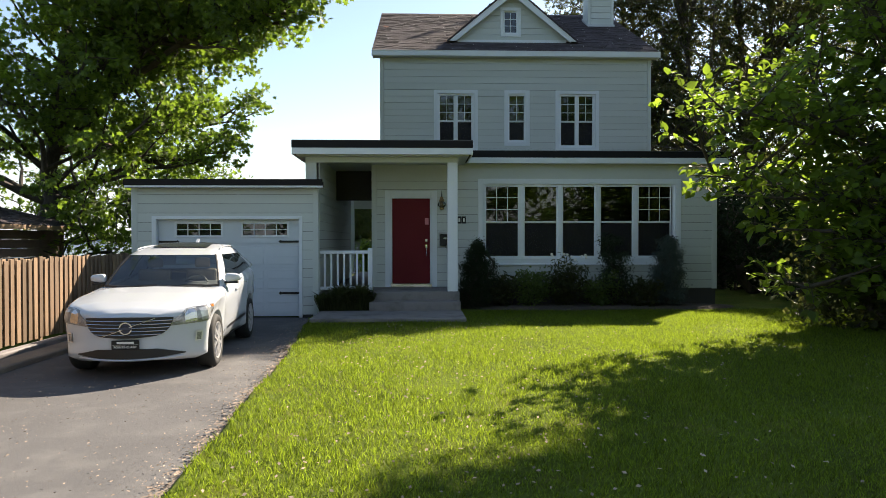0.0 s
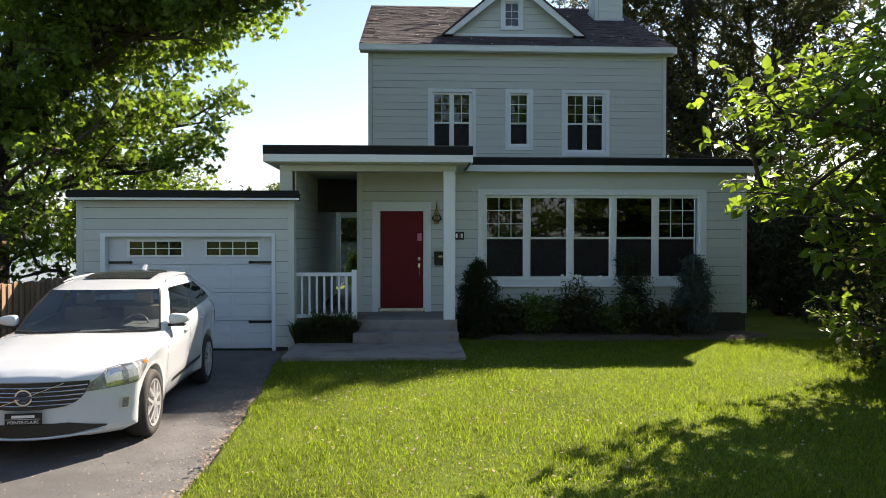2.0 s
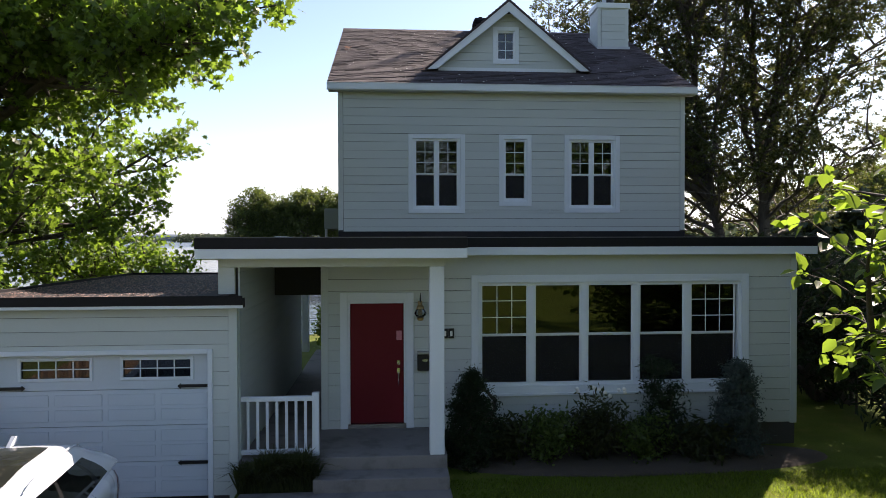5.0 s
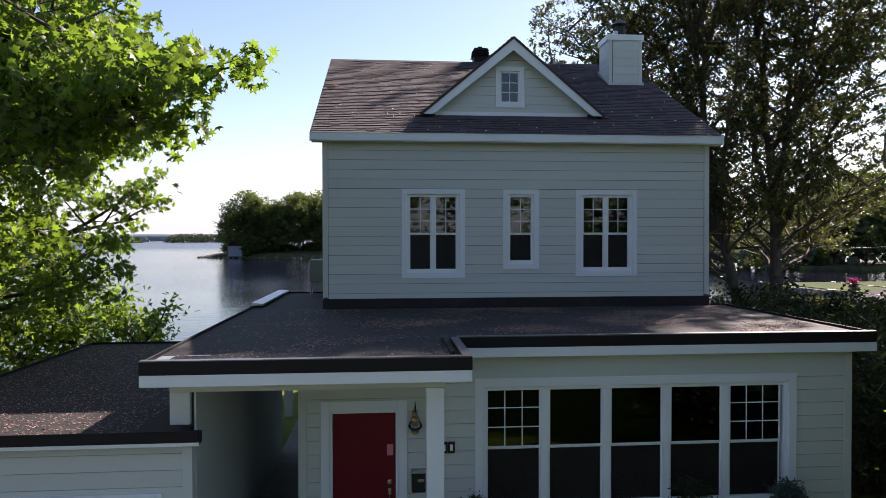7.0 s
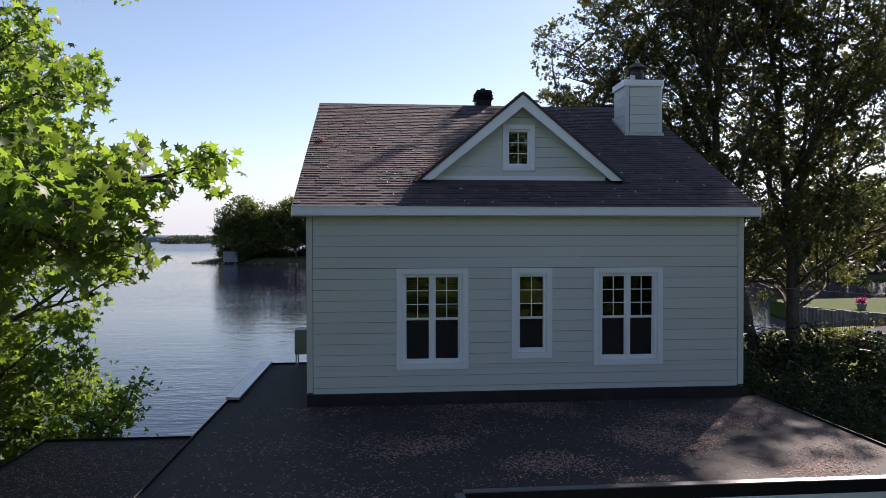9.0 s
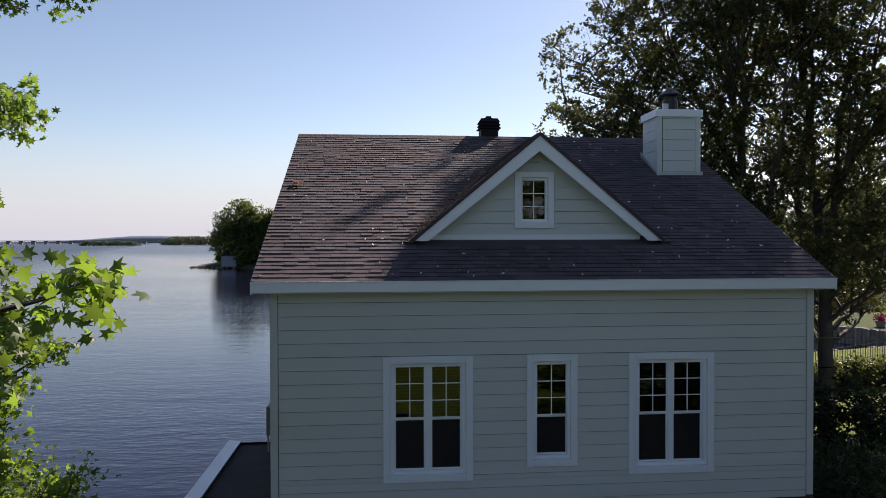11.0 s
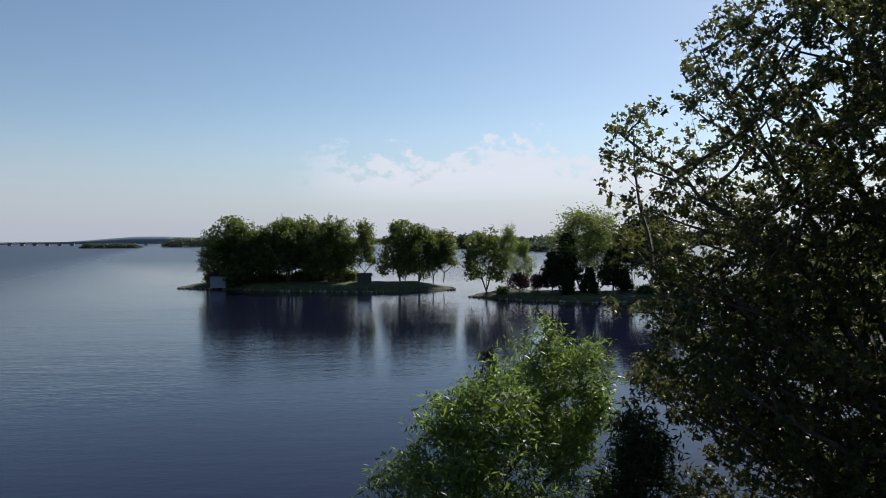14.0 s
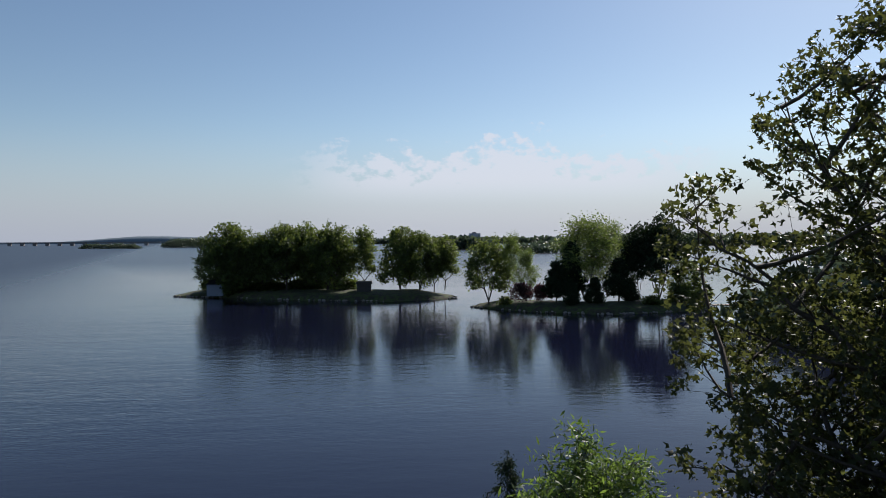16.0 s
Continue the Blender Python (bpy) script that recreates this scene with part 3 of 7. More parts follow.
gx = steps_of((-5000, -200, 800), (-200, -20, 20), (-20, -7, 1), (-7, -2, 0.25), (-2, -0.9, 0.04), (-0.9, 9, 0.25), (9, 60, 1.5), (60, 200, 20), (200, 5001, 800))
gy = steps_of((-5000, -200, 800), (-200, -20, 20), (-20, 2, 1), (2, 18, 0.25), (18, 70, 1.0), (70, 200, 20), (200, 5001, 800))
XX, YY = np.meshgrid(gx, gy)
gv = np.stack([XX, YY, land(XX, YY)], -1).reshape(-1, 3)
ii, jj = np.meshgrid(np.arange(len(gx) - 1), np.arange(len(gy) - 1))
q0 = (jj * len(gx) + ii).ravel()
ground = part_mesh("ground", mesh_np("ground", gv, np.stack([q0, q0 + 1, q0 + 1 + len(gx), q0 + len(gx)], 1), 4), GROUND, None, smooth=True)
tagged(ground, "green lawn and earth sloping down to the lake", "ground", kind="structure")
bm = bmesh.new()
vs = [bm.verts.new(c) for c in ((-5000, 10, LAKE), (5000, 10, LAKE), (5000, 5000, LAKE), (-5000, 5000, LAKE))]
bm.faces.new(vs)
tagged(part("water", bm, WATER), "calm blue lake with light ripples", "lake", kind="structure")

bm = bmesh.new()
rows_ = []
for y in np.concatenate([[-30, -20, -10, -5], np.arange(0, 16.0, 0.35), [15.9]]):
    right = float(np.interp(y, EDGE_Y, EDGE_X)) + 0.05 * noise.noise((0, y * 1.7, 3)) + 0.02 * noise.noise((0, y * 7, 9))
    xs = np.concatenate([[-5.05 + 0.05 * noise.noise((3, y, 1))], np.linspace(-4.6, right - 0.25, 10), [right - 0.06, right]])
    rows_.append([bm.verts.new((x, y, -0.105 - 0.05 * float(np.interp(y, (2, 8, 14, 15.6), (0, 1, 1, 0))) + 0.012 * noise.noise((x * 0.6, y * 0.6, 0)) - (0.07 if k == len(xs) - 1 else 0))) for k, x in enumerate(xs)])
for a, b in zip(rows_, rows_[1:]):
    for k in range(len(a) - 1):
        bm.faces.new([a[k], a[k + 1], b[k + 1], b[k]])
tagged(part("driveway", bm, ASPHALT, smooth=True), "worn grey asphalt driveway with a ragged edge", "driveway", kind="structure")
tagged(part("gravel_border", bevelled(boxes((-5.62, -5.0, -10, 15.9, -0.3, -0.075)), 0.02), GRAVEL), "strip of gravel and dry leaves along the fence", "gravel", kind="structure")
tagged(part("kerb", bevelled(boxes((-5.58, -5.4, 4, 15.0, -0.3, 0.0)), 0.02), CONCRETE), "low concrete kerb under the fence", "kerb", kind="structure")

# ---- wall helpers ----


def holed(bm, axis, at0, at1, u0, u1, z0, z1, holes=()):
    """A wall across y (axis 'y') or x, at0 to at1 thick, with openings (u0, u1, z0, z1)."""
    us = sorted({u0, u1, *(h[0] for h in holes), *(h[1] for h in holes)})
    zs = sorted({z0, z1, *(h[2] for h in holes), *(h[3] for h in holes)})
    for a, b in zip(us, us[1:]):
        for c, d in zip(zs, zs[1:]):
            if not any(h[0] <= (a + b) / 2 <= h[1] and h[2] <= (c + d) / 2 <= h[3] for h in holes):
                box(bm, a, b, at0, at1, c, d) if axis == "y" else box(bm, at0, at1, a, b, c, d)
    bmesh.ops.remove_doubles(bm, verts=bm.verts[:], dist=1e-5)
    return bm


def lap_spans(u0, u1, z0, z1, holes, exposure):
    """Runs of boards, course by course, cut round the openings."""
    out, z = [], z0
    while z < z1 - 0.02:
        top = min(z + exposure, z1)
        cuts = sorted({z, top, *(e for h in holes for e in h[2:4] if z < e < top)})
        for c, d in zip(cuts, cuts[1:]):
            u = u0
            for a, b in sorted([(h[0], h[1]) for h in holes if h[2] < d - 1e-4 and h[3] > c + 1e-4]) + [(u1, u1)]:
                if a - u > 0.03 and d - c > 0.012:
                    out.append((u, a, c, d - (0.007 if d == top else 0)))
                u = max(u, b)
        z = top
    return out


def lap_board(bm, axis, face, side, a, b, z, top):
    """One board, a little thicker at its lower edge, with an open joint above it."""
    lo, hi = face + side * 0.026, face + side * 0.021
    pts = [(face, z), (lo, z), (hi, top), (face, top)]
    return prism(bm, pts, "x", a, b) if axis == "y" else prism(bm, pts, "y", a, b)


def siding(parent, axis, face, side, u0, u1, z0, z1, holes=(), exposure=0.2, single=True):
    spans = lap_spans(u0, u1, z0, z1, holes, exposure)
    if single:
        for s in spans:
            part("siding_board", lap_board(bmesh.new(), axis, face, side, *s), SIDING, parent)
        return
    bm = bmesh.new()
    for s in spans:
        lap_board(bm, axis, face, side, *s)
    tagged(part("side_cladding", bm, SIDING, parent), kind="stuff")


def frame_boxes(x0, x1, z0, z1, w, y0, y1):
    return [(x0, x0 + w, y0, y1, z0, z1), (x1 - w, x1, y0, y1, z0, z1), (x0 + w, x1 - w, y0, y1, z0, z0 + w), (x0 + w, x1 - w, y0, y1, z1 - w, z1)]


def window(parent, face, x0, x1, z0, z1, panes, gz0, gz1, sash=None, grid=None, trim=0.11, label="", name="window"):
    """A cased window in a wall that faces -y: panes are (x0, x1, muntin columns, rows) of glass, split at the sash height."""
    w = part(name, bevelled(boxes(*frame_boxes(x0, x1, z0, z1, trim, face - 0.042, face + 0.02)), 0.004), WHITE, parent, label)
    bs = frame_boxes(x0 + trim, x1 - trim, z0 + trim, z1 - trim, min(panes[0][0] - x0 - trim, 0.06) - 0.004, face + 0.0, face + 0.1)
    part("window_frame", bevelled(boxes(*bs), 0.003), VINYL, w)
    for (a, b, *_), (c, *_2) in zip(panes, panes[1:]):
        part("mullion", bevelled(boxes((b + 0.02, c - 0.02, face + 0.004, face + 0.1, z0 + trim, z1 - trim)), 0.003), VINYL, w)
    for a, b, cols, rws in panes:
        cuts = [(gz0, sash - 0.02), (sash + 0.02, gz1)] if sash else [(gz0, gz1)]
        for k, (c, d) in enumerate(cuts):
            y = face + (0.055 if k == 0 and sash else 0.035)
            part("sash", bevelled(boxes(*frame_boxes(a - 0.022, b + 0.022, c - 0.022, d + 0.022, 0.026, y - 0.012, y + 0.028)), 0.003), VINYL, w)
            p = part("pane", boxes((a, b, y + 0.004, y + 0.010, c, d)), GLASS, w)
            p.visible_shadow = False
            if k == 0 and sash:
                part("insect_screen", boxes((a, b, y - 0.004, y - 0.001, c, d)), SCREEN, w)
            if cols and (k == 1 or not sash):
                ms = [(a + (b - a) * i / cols - 0.007, a + (b - a) * i / cols + 0.007, y - 0.006, y + 0.003, c, d) for i in range(1, cols)]
                ms += [(a, b, y - 0.005, y + 0.0035, c + (d - c) * i / rws - 0.007, c + (d - c) * i / rws + 0.007) for i in range(1, rws)]
                part("muntins", boxes(*ms), VINYL, w)
    return w


# white door paint with the blue of skylit shade put into it
DOORBLUE = mat("sky_blued_door_white", (0.54, 0.60, 0.66), 0.45, var=0.04, fine=60, bump=0.06)

# ---- house ----
house = thing("house", "two-storey cream clapboard house with brown shingle roof", "house")
EAVE_Y, EAVE_Z, RIDGE_Y, RIDGE_Z = 21.71, 7.31, 27.40, 10.27
SLOPE = (RIDGE_Z - EAVE_Z) / (RIDGE_Y - EAVE_Y)
UX0, UX1, UY, BACK = -0.73, 7.58, 21.97, 32.85
W_UP = [(0.89, 2.235, 4.293, 6.17), (3.05, 3.83, 4.47, 6.17), (4.63, 5.985, 4.312, 6.17)]


def inset(h, d=0.09):
    return (h[0] + d, h[1] - d, h[2] + d, h[3] - d)


bm = bmesh.new()
holed(bm, "y", UY, UY + 0.15, UX0, UX1, 3.5, 7.25, [inset(h) for h in W_UP])
upper = part("upper_front_wall", bm, SHEATH, house)
siding(upper, "y", UY, -1, UX0 + 0.1, UX1 - 0.1, 3.78, 7.18, W_UP, 0.2)
for x in (UX0 - 0.02, UX1 - 0.09):
    part("corner_board", bevelled(boxes((x, x + 0.11, UY - 0.034, UY + 0.1, 3.9, 7.2)), 0.004), SIDING, house)
bm = bmesh.new()
prism(bm, [(UY + 0.15, 0), (BACK, 0), (BACK, 7.2), (RIDGE_Y, RIDGE_Z - 0.2), (UY + 0.15, 7.2)], "x", UX0, UX0 + 0.15)
sw = part("side_wall", bm, SHEATH, house)
siding(sw, "x", UX0, -1, UY + 0.1, BACK, 0.5, 7.2, single=False)
bm = bmesh.new()
prism(bm, [(UY + 0.15, 0), (BACK, 0), (BACK, 7.2), (RIDGE_Y, RIDGE_Z - 0.2), (UY + 0.15, 7.2)], "x", UX1 - 0.15, UX1)
part("side_wall", bm, SIDING, house)
part("back_wall", boxes((UX0, UX1, BACK - 0.15, BACK, 0, 7.2)), SIDING, house)
part("wall_flashing", bevelled(boxes((UX0 - 0.02, UX1 + 0.02, UY - 0.06, UY + 0.02, 3.60, 3.87)), 0.01), MEMBRANE, house, "black membrane turned up the wall")
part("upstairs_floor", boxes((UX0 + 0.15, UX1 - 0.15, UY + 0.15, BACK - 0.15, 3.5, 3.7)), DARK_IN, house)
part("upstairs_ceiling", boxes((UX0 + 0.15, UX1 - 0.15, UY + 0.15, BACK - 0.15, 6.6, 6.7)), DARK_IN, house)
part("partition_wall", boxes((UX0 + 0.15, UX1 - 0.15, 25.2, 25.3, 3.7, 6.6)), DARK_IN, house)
for k, (h, gl) in enumerate(zip(W_UP, ([(1.075, 1.50, 2, 3), (1.62, 2.045, 2, 3)], [(3.215, 3.665, 2, 3)], [(4.815, 5.245, 2, 3), (5.365, 5.795, 2, 3)]))):
    window(house, UY, *h, gl, h[2] + 0.185, 6.005, sash=5.225, label="white double-hung window with muntins in the upper sashes")
BLIND = mat("dim_blind_slat", (0.26, 0.25, 0.24), 0.8, var=0.15, bump=0.05)
for k, (x0, x1, low, m) in enumerate(((1.05, 2.07, 5.28, CURTAIN), (3.20, 3.68, 5.5, BLIND), (4.80, 5.81, 5.28, BLIND))):
    blind = part("window_blind", boxes((x0, x1, UY + 0.125, UY + 0.155, 5.98, 6.03)), m, house, "half-lowered pale slatted blind" if k == 0 else "half-lowered dim slatted blind")
    for i in range(int((5.98 - low) / 0.05)):
        part("blind_slat", boxes((x0, x1, UY + 0.13, UY + 0.15, low + i * 0.05, low + i * 0.05 + 0.02)), m, blind)
    part("chair_rail", boxes((x0, x1, UY + 0.6, UY + 0.63, 4.75, 4.79)), BLIND, house, "dim chair rail seen through the lower panes")

# lower storey
LW, BIGW, DOORH = 17.5, (1.855, 6.815, 1.0, 3.055), (-0.39, 0.86, 0.45, 2.77)
bm = bmesh.new()
holed(bm, "y", LW, LW + 0.15, -0.69, 7.69, 0.0, 3.45, [(BIGW[0] + 0.1, BIGW[1] - 0.1, BIGW[2] + 0.1, BIGW[3] - 0.1), (-0.3, 0.77, 0.45, 2.68)])
lower = part("lower_front_wall", bm, SHEATH, house)
siding(lower, "y", LW, -1, -0.59, 7.59, 0.40, 3.0, [BIGW, DOORH], 0.2)
part("frieze_board", bevelled(boxes((-0.59, 7.59, LW - 0.03, LW, 3.0, 3.42)), 0.004), SIDING, house)
for x in (-0.71, 7.59):
    part("corner_board", bevelled(boxes((x, x + 0.12, LW - 0.036, LW + 0.1, 0.38, 3.42)), 0.004), SIDING, house)
part("foundation", boxes((-0.67, 7.67, LW + 0.01, LW + 0.2, -0.2, 0.40)), CONCRETE, house)
bm = boxes((-0.69, -0.54, LW + 0.15, UY + 0.2, 0.0, 3.45))
sw = part("passage_wall", bm, SHEATH, house)
siding(sw, "x", -0.69, -1, LW, UY, 0.4, 3.4, single=False)
part("side_wall", boxes((7.54, 7.69, LW + 0.15, UY + 0.2, 0.0, 3.45)), SIDING, house)
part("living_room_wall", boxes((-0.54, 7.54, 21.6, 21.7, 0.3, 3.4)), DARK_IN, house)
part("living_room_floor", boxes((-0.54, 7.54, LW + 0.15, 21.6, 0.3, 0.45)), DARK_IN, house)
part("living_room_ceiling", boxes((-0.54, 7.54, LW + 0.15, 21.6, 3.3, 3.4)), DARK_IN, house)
window(house, LW, *BIGW, [(2.05, 2.83, 3, 3), (2.99, 3.77, 0, 0), (3.93, 4.70, 0, 0), (4.86, 5.63, 0, 0), (5.79, 6.57, 3, 3)], 1.16, 2.89, sash=2.01, trim=0.13, label="white five-part picture window facing the lawn")
part("window_sill", bevelled(boxes((1.82, 6.85, LW - 0.07, LW + 0.02, 0.96, 1.005)), 0.006), WHITE, house)

# front door
bm = bmesh.new()
for b in ((-0.39, -0.26, LW - 0.045, LW + 0.02, 0.45, 2.77), (0.73, 0.86, LW - 0.045, LW + 0.02, 0.45, 2.77), (-0.26, 0.73, LW - 0.045, LW + 0.02, 2.64, 2.77), (-0.26, -0.222, LW - 0.02, LW + 0.12, 0.5, 2.64), (0.69, 0.73, LW - 0.02, LW + 0.12, 0.5, 2.64), (-0.222, 0.69, LW - 0.02, LW + 0.12, 2.584, 2.64)):
    box(bm, *b)
part("door_frame", bevelled(bm, 0.004), WHITE, house)
door = part("front_door", bevelled(boxes((-0.22, 0.687, LW + 0.02, LW + 0.065, 0.535, 2.58)), 0.004), RED, house, "plain dark red entrance door")
part("threshold", bevelled(boxes((-0.26, 0.73, LW - 0.06, LW + 0.1, 0.45, 0.53)), 0.006), CHROME, house)
bm = lathe(bmesh.new(), [(0.03, 0), (0.03, 0.02), (0.018, 0.03)], 12, m=Matrix.Translation((0.60, LW + 0.02, 1.555)) @ Matrix.Rotation(radians(90), 4, "X"))
box(bm, 0.572, 0.628, LW + 0.008, LW + 0.02, 1.53, 1.60)
part("deadbolt", bm, CHROME, door)
bm = boxes((0.575, 0.625, LW + 0.006, LW + 0.02, 1.38, 1.47))
tube(bm, [(0.60, LW + 0.015, 1.40), (0.60, LW - 0.035, 1.36), (0.60, LW - 0.04, 1.26), (0.60, LW + 0.015, 1.19)], 0.011)
part("door_handle", bm, CHROME, door)
part("paper_notice", boxes((0.565, 0.655, LW + 0.014, LW + 0.019, 1.95, 2.11)), mat("pink_paper", (0.62, 0.22, 0.26), 0.8, var=0.06, bump=0), door, "small pink paper notice")

# main roof
roof = part("roof", prism(bmesh.new(), [(EAVE_Y, EAVE_Z - 0.02), (EAVE_Y, EAVE_Z - 0.10), (RIDGE_Y, RIDGE_Z - 0.14), (2 * RIDGE_Y - EAVE_Y, EAVE_Z - 0.10), (2 * RIDGE_Y - EAVE_Y, EAVE_Z - 0.02), (RIDGE_Y, RIDGE_Z - 0.03)], "x", -0.965, 7.79), SHINGLE_REST, house, "gable roof with weathered brown shingles")
part("fascia", bevelled(boxes((-0.965, 7.80, EAVE_Y - 0.022, EAVE_Y - 0.002, EAVE_Z - 0.16, EAVE_Z - 0.015)), 0.003), WHITE, house)
part("drip_edge", boxes((-0.975, 7.81, EAVE_Y - 0.032, EAVE_Y + 0.02, EAVE_Z - 0.014, EAVE_Z - 0.003)), WHITE, house)
part("soffit", boxes((-0.96, 7.79, EAVE_Y, UY + 0.02, EAVE_Z - 0.178, EAVE_Z - 0.15)), SIDING, house)
for x, s in ((-0.965, -1), (7.79, 1)):
    a, b = sorted((x, x + s * 0.02))
    part("rake_board", prism(bmesh.new(), [(EAVE_Y - 0.02, EAVE_Z - 0.19), (EAVE_Y - 0.02, EAVE_Z - 0.02), (RIDGE_Y, RIDGE_Z - 0.035), (2 * RIDGE_Y - EAVE_Y, EAVE_Z - 0.02), (2 * RIDGE_Y - EAVE_Y, EAVE_Z - 0.19), (RIDGE_Y, RIDGE_Z - 0.21)], "x", a, b), WHITE, house)


def tabs(rng, u0, u1, length, exposure, keep=None):
    """Shingle tabs of a slope: (u, width, distance up the slope, thickness)."""
    out, k = [], 0
    for k in range(int(length / exposure) + 1):
        s = k * exposure
        u = u0 - rng.uniform(0, 0.12)
        while u < u1:
            w = rng.choice((0.15, 0.19, 0.24, 0.30))
            a, b = max(u, u0), min(u + w, u1)
            if b - a > 0.02 and (keep is None or keep((a + b) / 2, s)):
                out.append((a, b, s, rng.choice((0.003, 0.006, 0.011))))
            u += w
    return out


def tab_box(bm, m, a, b, s, t, exposure, length):
    top = min(s + exposure * 1.25, length)
    vs = [bm.verts.new(m @ Vector(c)) for c in ((a + 0.003, s, 0.012 + t), (b - 0.003, s, 0.012 + t), (b - 0.002, top, 0.004), (a + 0.002, top, 0.004), (a + 0.002, s, 0), (b - 0.002, s, 0))]
    for f in ((0, 1, 2, 3), (4, 5, 1, 0), (4, 0, 3), (5, 2, 1)):
        bm.faces.new([vs[i] for i in f])


rng = np.random.default_rng(5)
LEN, EXPO = math.hypot(RIDGE_Y - EAVE_Y, RIDGE_Z - EAVE_Z), 0.120
ON_ROOF = Matrix.Translation((0, EAVE_Y, EAVE_Z - 0.015)) @ Matrix.Rotation(math.atan(SLOPE), 4, "X")


def outside_dormer(u, s):
    y = EAVE_Y + s * math.cos(math.atan(SLOPE))
    z = EAVE_Z + SLOPE * (y - EAVE_Y)
    return y < 22.6 or abs(u - 3.418) > (9.6 - z) / 0.838 - 0.05


field = tabs(rng, -0.98, 7.80, LEN - 0.03, EXPO, outside_dormer)
near_ = [f for f in field if f[0] < 2.6 and f[2] > 2.4][-300:]
shingle_mesh = {}
for a, b, s, t in near_:
    key = (round(b - a, 2), round(float(t), 3))
    if key not in shingle_mesh:
        bm = bmesh.new()
        tab_box(bm, Matrix(), 0, key[0], 0, key[1], EXPO, 1)
        me = bpy.data.meshes.new("shingle")
        bm.to_mesh(me)
        bm.free()
        me.materials.append(SHINGLE)
        shingle_mesh[key] = me
    ob = new("shingle", shingle_mesh[key])
    ob.parent = roof
    ob.matrix_basis = ON_ROOF @ Matrix.Translation((a, s, 0))
chosen = set(near_)
bm = bmesh.new()
for f in field:
    if f not in chosen:
        tab_box(bm, ON_ROOF, *f, EXPO, LEN)
tagged(part("shingles", bm, SHINGLE_REST, roof), kind="stuff")
x = -0.98
while x < 7.78:
    w = 0.30
    part("ridge_cap", prism(bmesh.new(), [(RIDGE_Y - 0.15, RIDGE_Z - 0.075), (RIDGE_Y, RIDGE_Z + 0.012), (RIDGE_Y + 0.15, RIDGE_Z - 0.075), (RIDGE_Y, RIDGE_Z - 0.005)], "x", x, min(x + w - 0.006, 7.8)), SHINGLE, roof)
    x += w

# gable dormer on the roof
DX, DY, DZ, DH, DS = 3.418, 22.84, 7.89, 9.60, 0.838
DWIN = (3.05, 3.71, 8.09, 9.02)
# dark sheet behind the attic window, coloured as the unlit loft
bm = bmesh.new()
prism(bm, [(DX - 1.2, 8.5), (DX + 1.2, 8.5), (DX, DH - 0.08)], "y", DY + 0.7, DY + 0.72)
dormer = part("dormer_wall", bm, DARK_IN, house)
for s, x in ((-1, DWIN[0] + 0.05), (1, DWIN[1] - 0.05)):
    part("gable_sheet", prism(bmesh.new(), [(DX + s * 1.93, 7.96), (x, 7.96), (x, DH - 0.06 - abs(x - DX) * DS)], "y", DY + 0.104, DY + 0.118), SIDING, dormer)
z = 7.97
while z < 9.4:
    half = (DH - 0.12 - z - 0.1) / DS
    for s in lap_spans(DX - half, DX + half, z, min(z + 0.2, 9.4), [DWIN], 0.2):
        part("siding_board", lap_board(bmesh.new(), "y", DY + 0.1, -1, *s), SIDING, dormer)
    z += 0.2
window(house, DY + 0.09, *DWIN, [(3.19, 3.57, 2, 3)], 8.235, 8.88, trim=0.10, label="small white attic window with six lights")
part("dormer_base_trim", boxes((DX - 1.75, DX + 1.75, DY + 0.05, DY + 0.09, 7.90, 7.985)), WHITE, house)
for s in (-1, 1):
    tip, apex = (DX + s * 2.05, DH - 2.05 * DS), (DX, DH)
    part("rake_board", prism(bmesh.new(), [tip, apex, (DX, DH - 0.27), (DX + s * 1.80, DH - 2.05 * DS)], "y", 22.655, 22.69), WHITE, house)
    out = bmesh.new()
    reach = lambda x: EAVE_Y + (DH - abs(x - DX) * DS - EAVE_Z) / SLOPE
    vs = [out.verts.new(c) for c in ((tip[0] + s * 0.03, 22.64, tip[1] - 0.0), (DX, 22.64, DH + 0.03), (DX, reach(DX) + 0.05, DH + 0.03), (tip[0] + s * 0.03, max(reach(tip[0]), 22.66), tip[1]), (tip[0] + s * 0.03, 22.64, tip[1] - 0.05), (DX, 22.64, DH - 0.03))]
    out.faces.new([vs[0], vs[1], vs[2], vs[3]])
    out.faces.new([vs[0], vs[4], vs[5], vs[1]])
    slope = part("dormer_roof", out, SHINGLE_REST, house)
    ang = math.atan(DS)
    long = 2.08 / math.cos(ang)
    m = Matrix(((0, -s * math.cos(ang), -s * -math.sin(ang), tip[0] + s * 0.03), (1, 0, 0, 0), (0, math.sin(ang), math.cos(ang), tip[1] + 0.004), (0, 0, 0, 1)))
    bm = bmesh.new()
    for f in tabs(rng, 22.635, 26.2, long, EXPO, lambda u, q: u < reach(DX + s * (2.05 - q * math.cos(ang))) + 0.02):
        tab_box(bm, m, *f, EXPO, long)
    bmesh.ops.recalc_face_normals(bm, faces=bm.faces[:])
    tagged(part("shingles", bm, SHINGLE_REST, slope), kind="stuff")
    part("dormer_soffit", prism(bmesh.new(), [(DX + s * 1.9, DH - 1.9 * DS - 0.06), (DX, DH - 0.06), (DX, DH - 0.09), (DX + s * 1.9, DH - 1.9 * DS - 0.09)], "y", 22.69, DY + 0.1), SIDING, house)

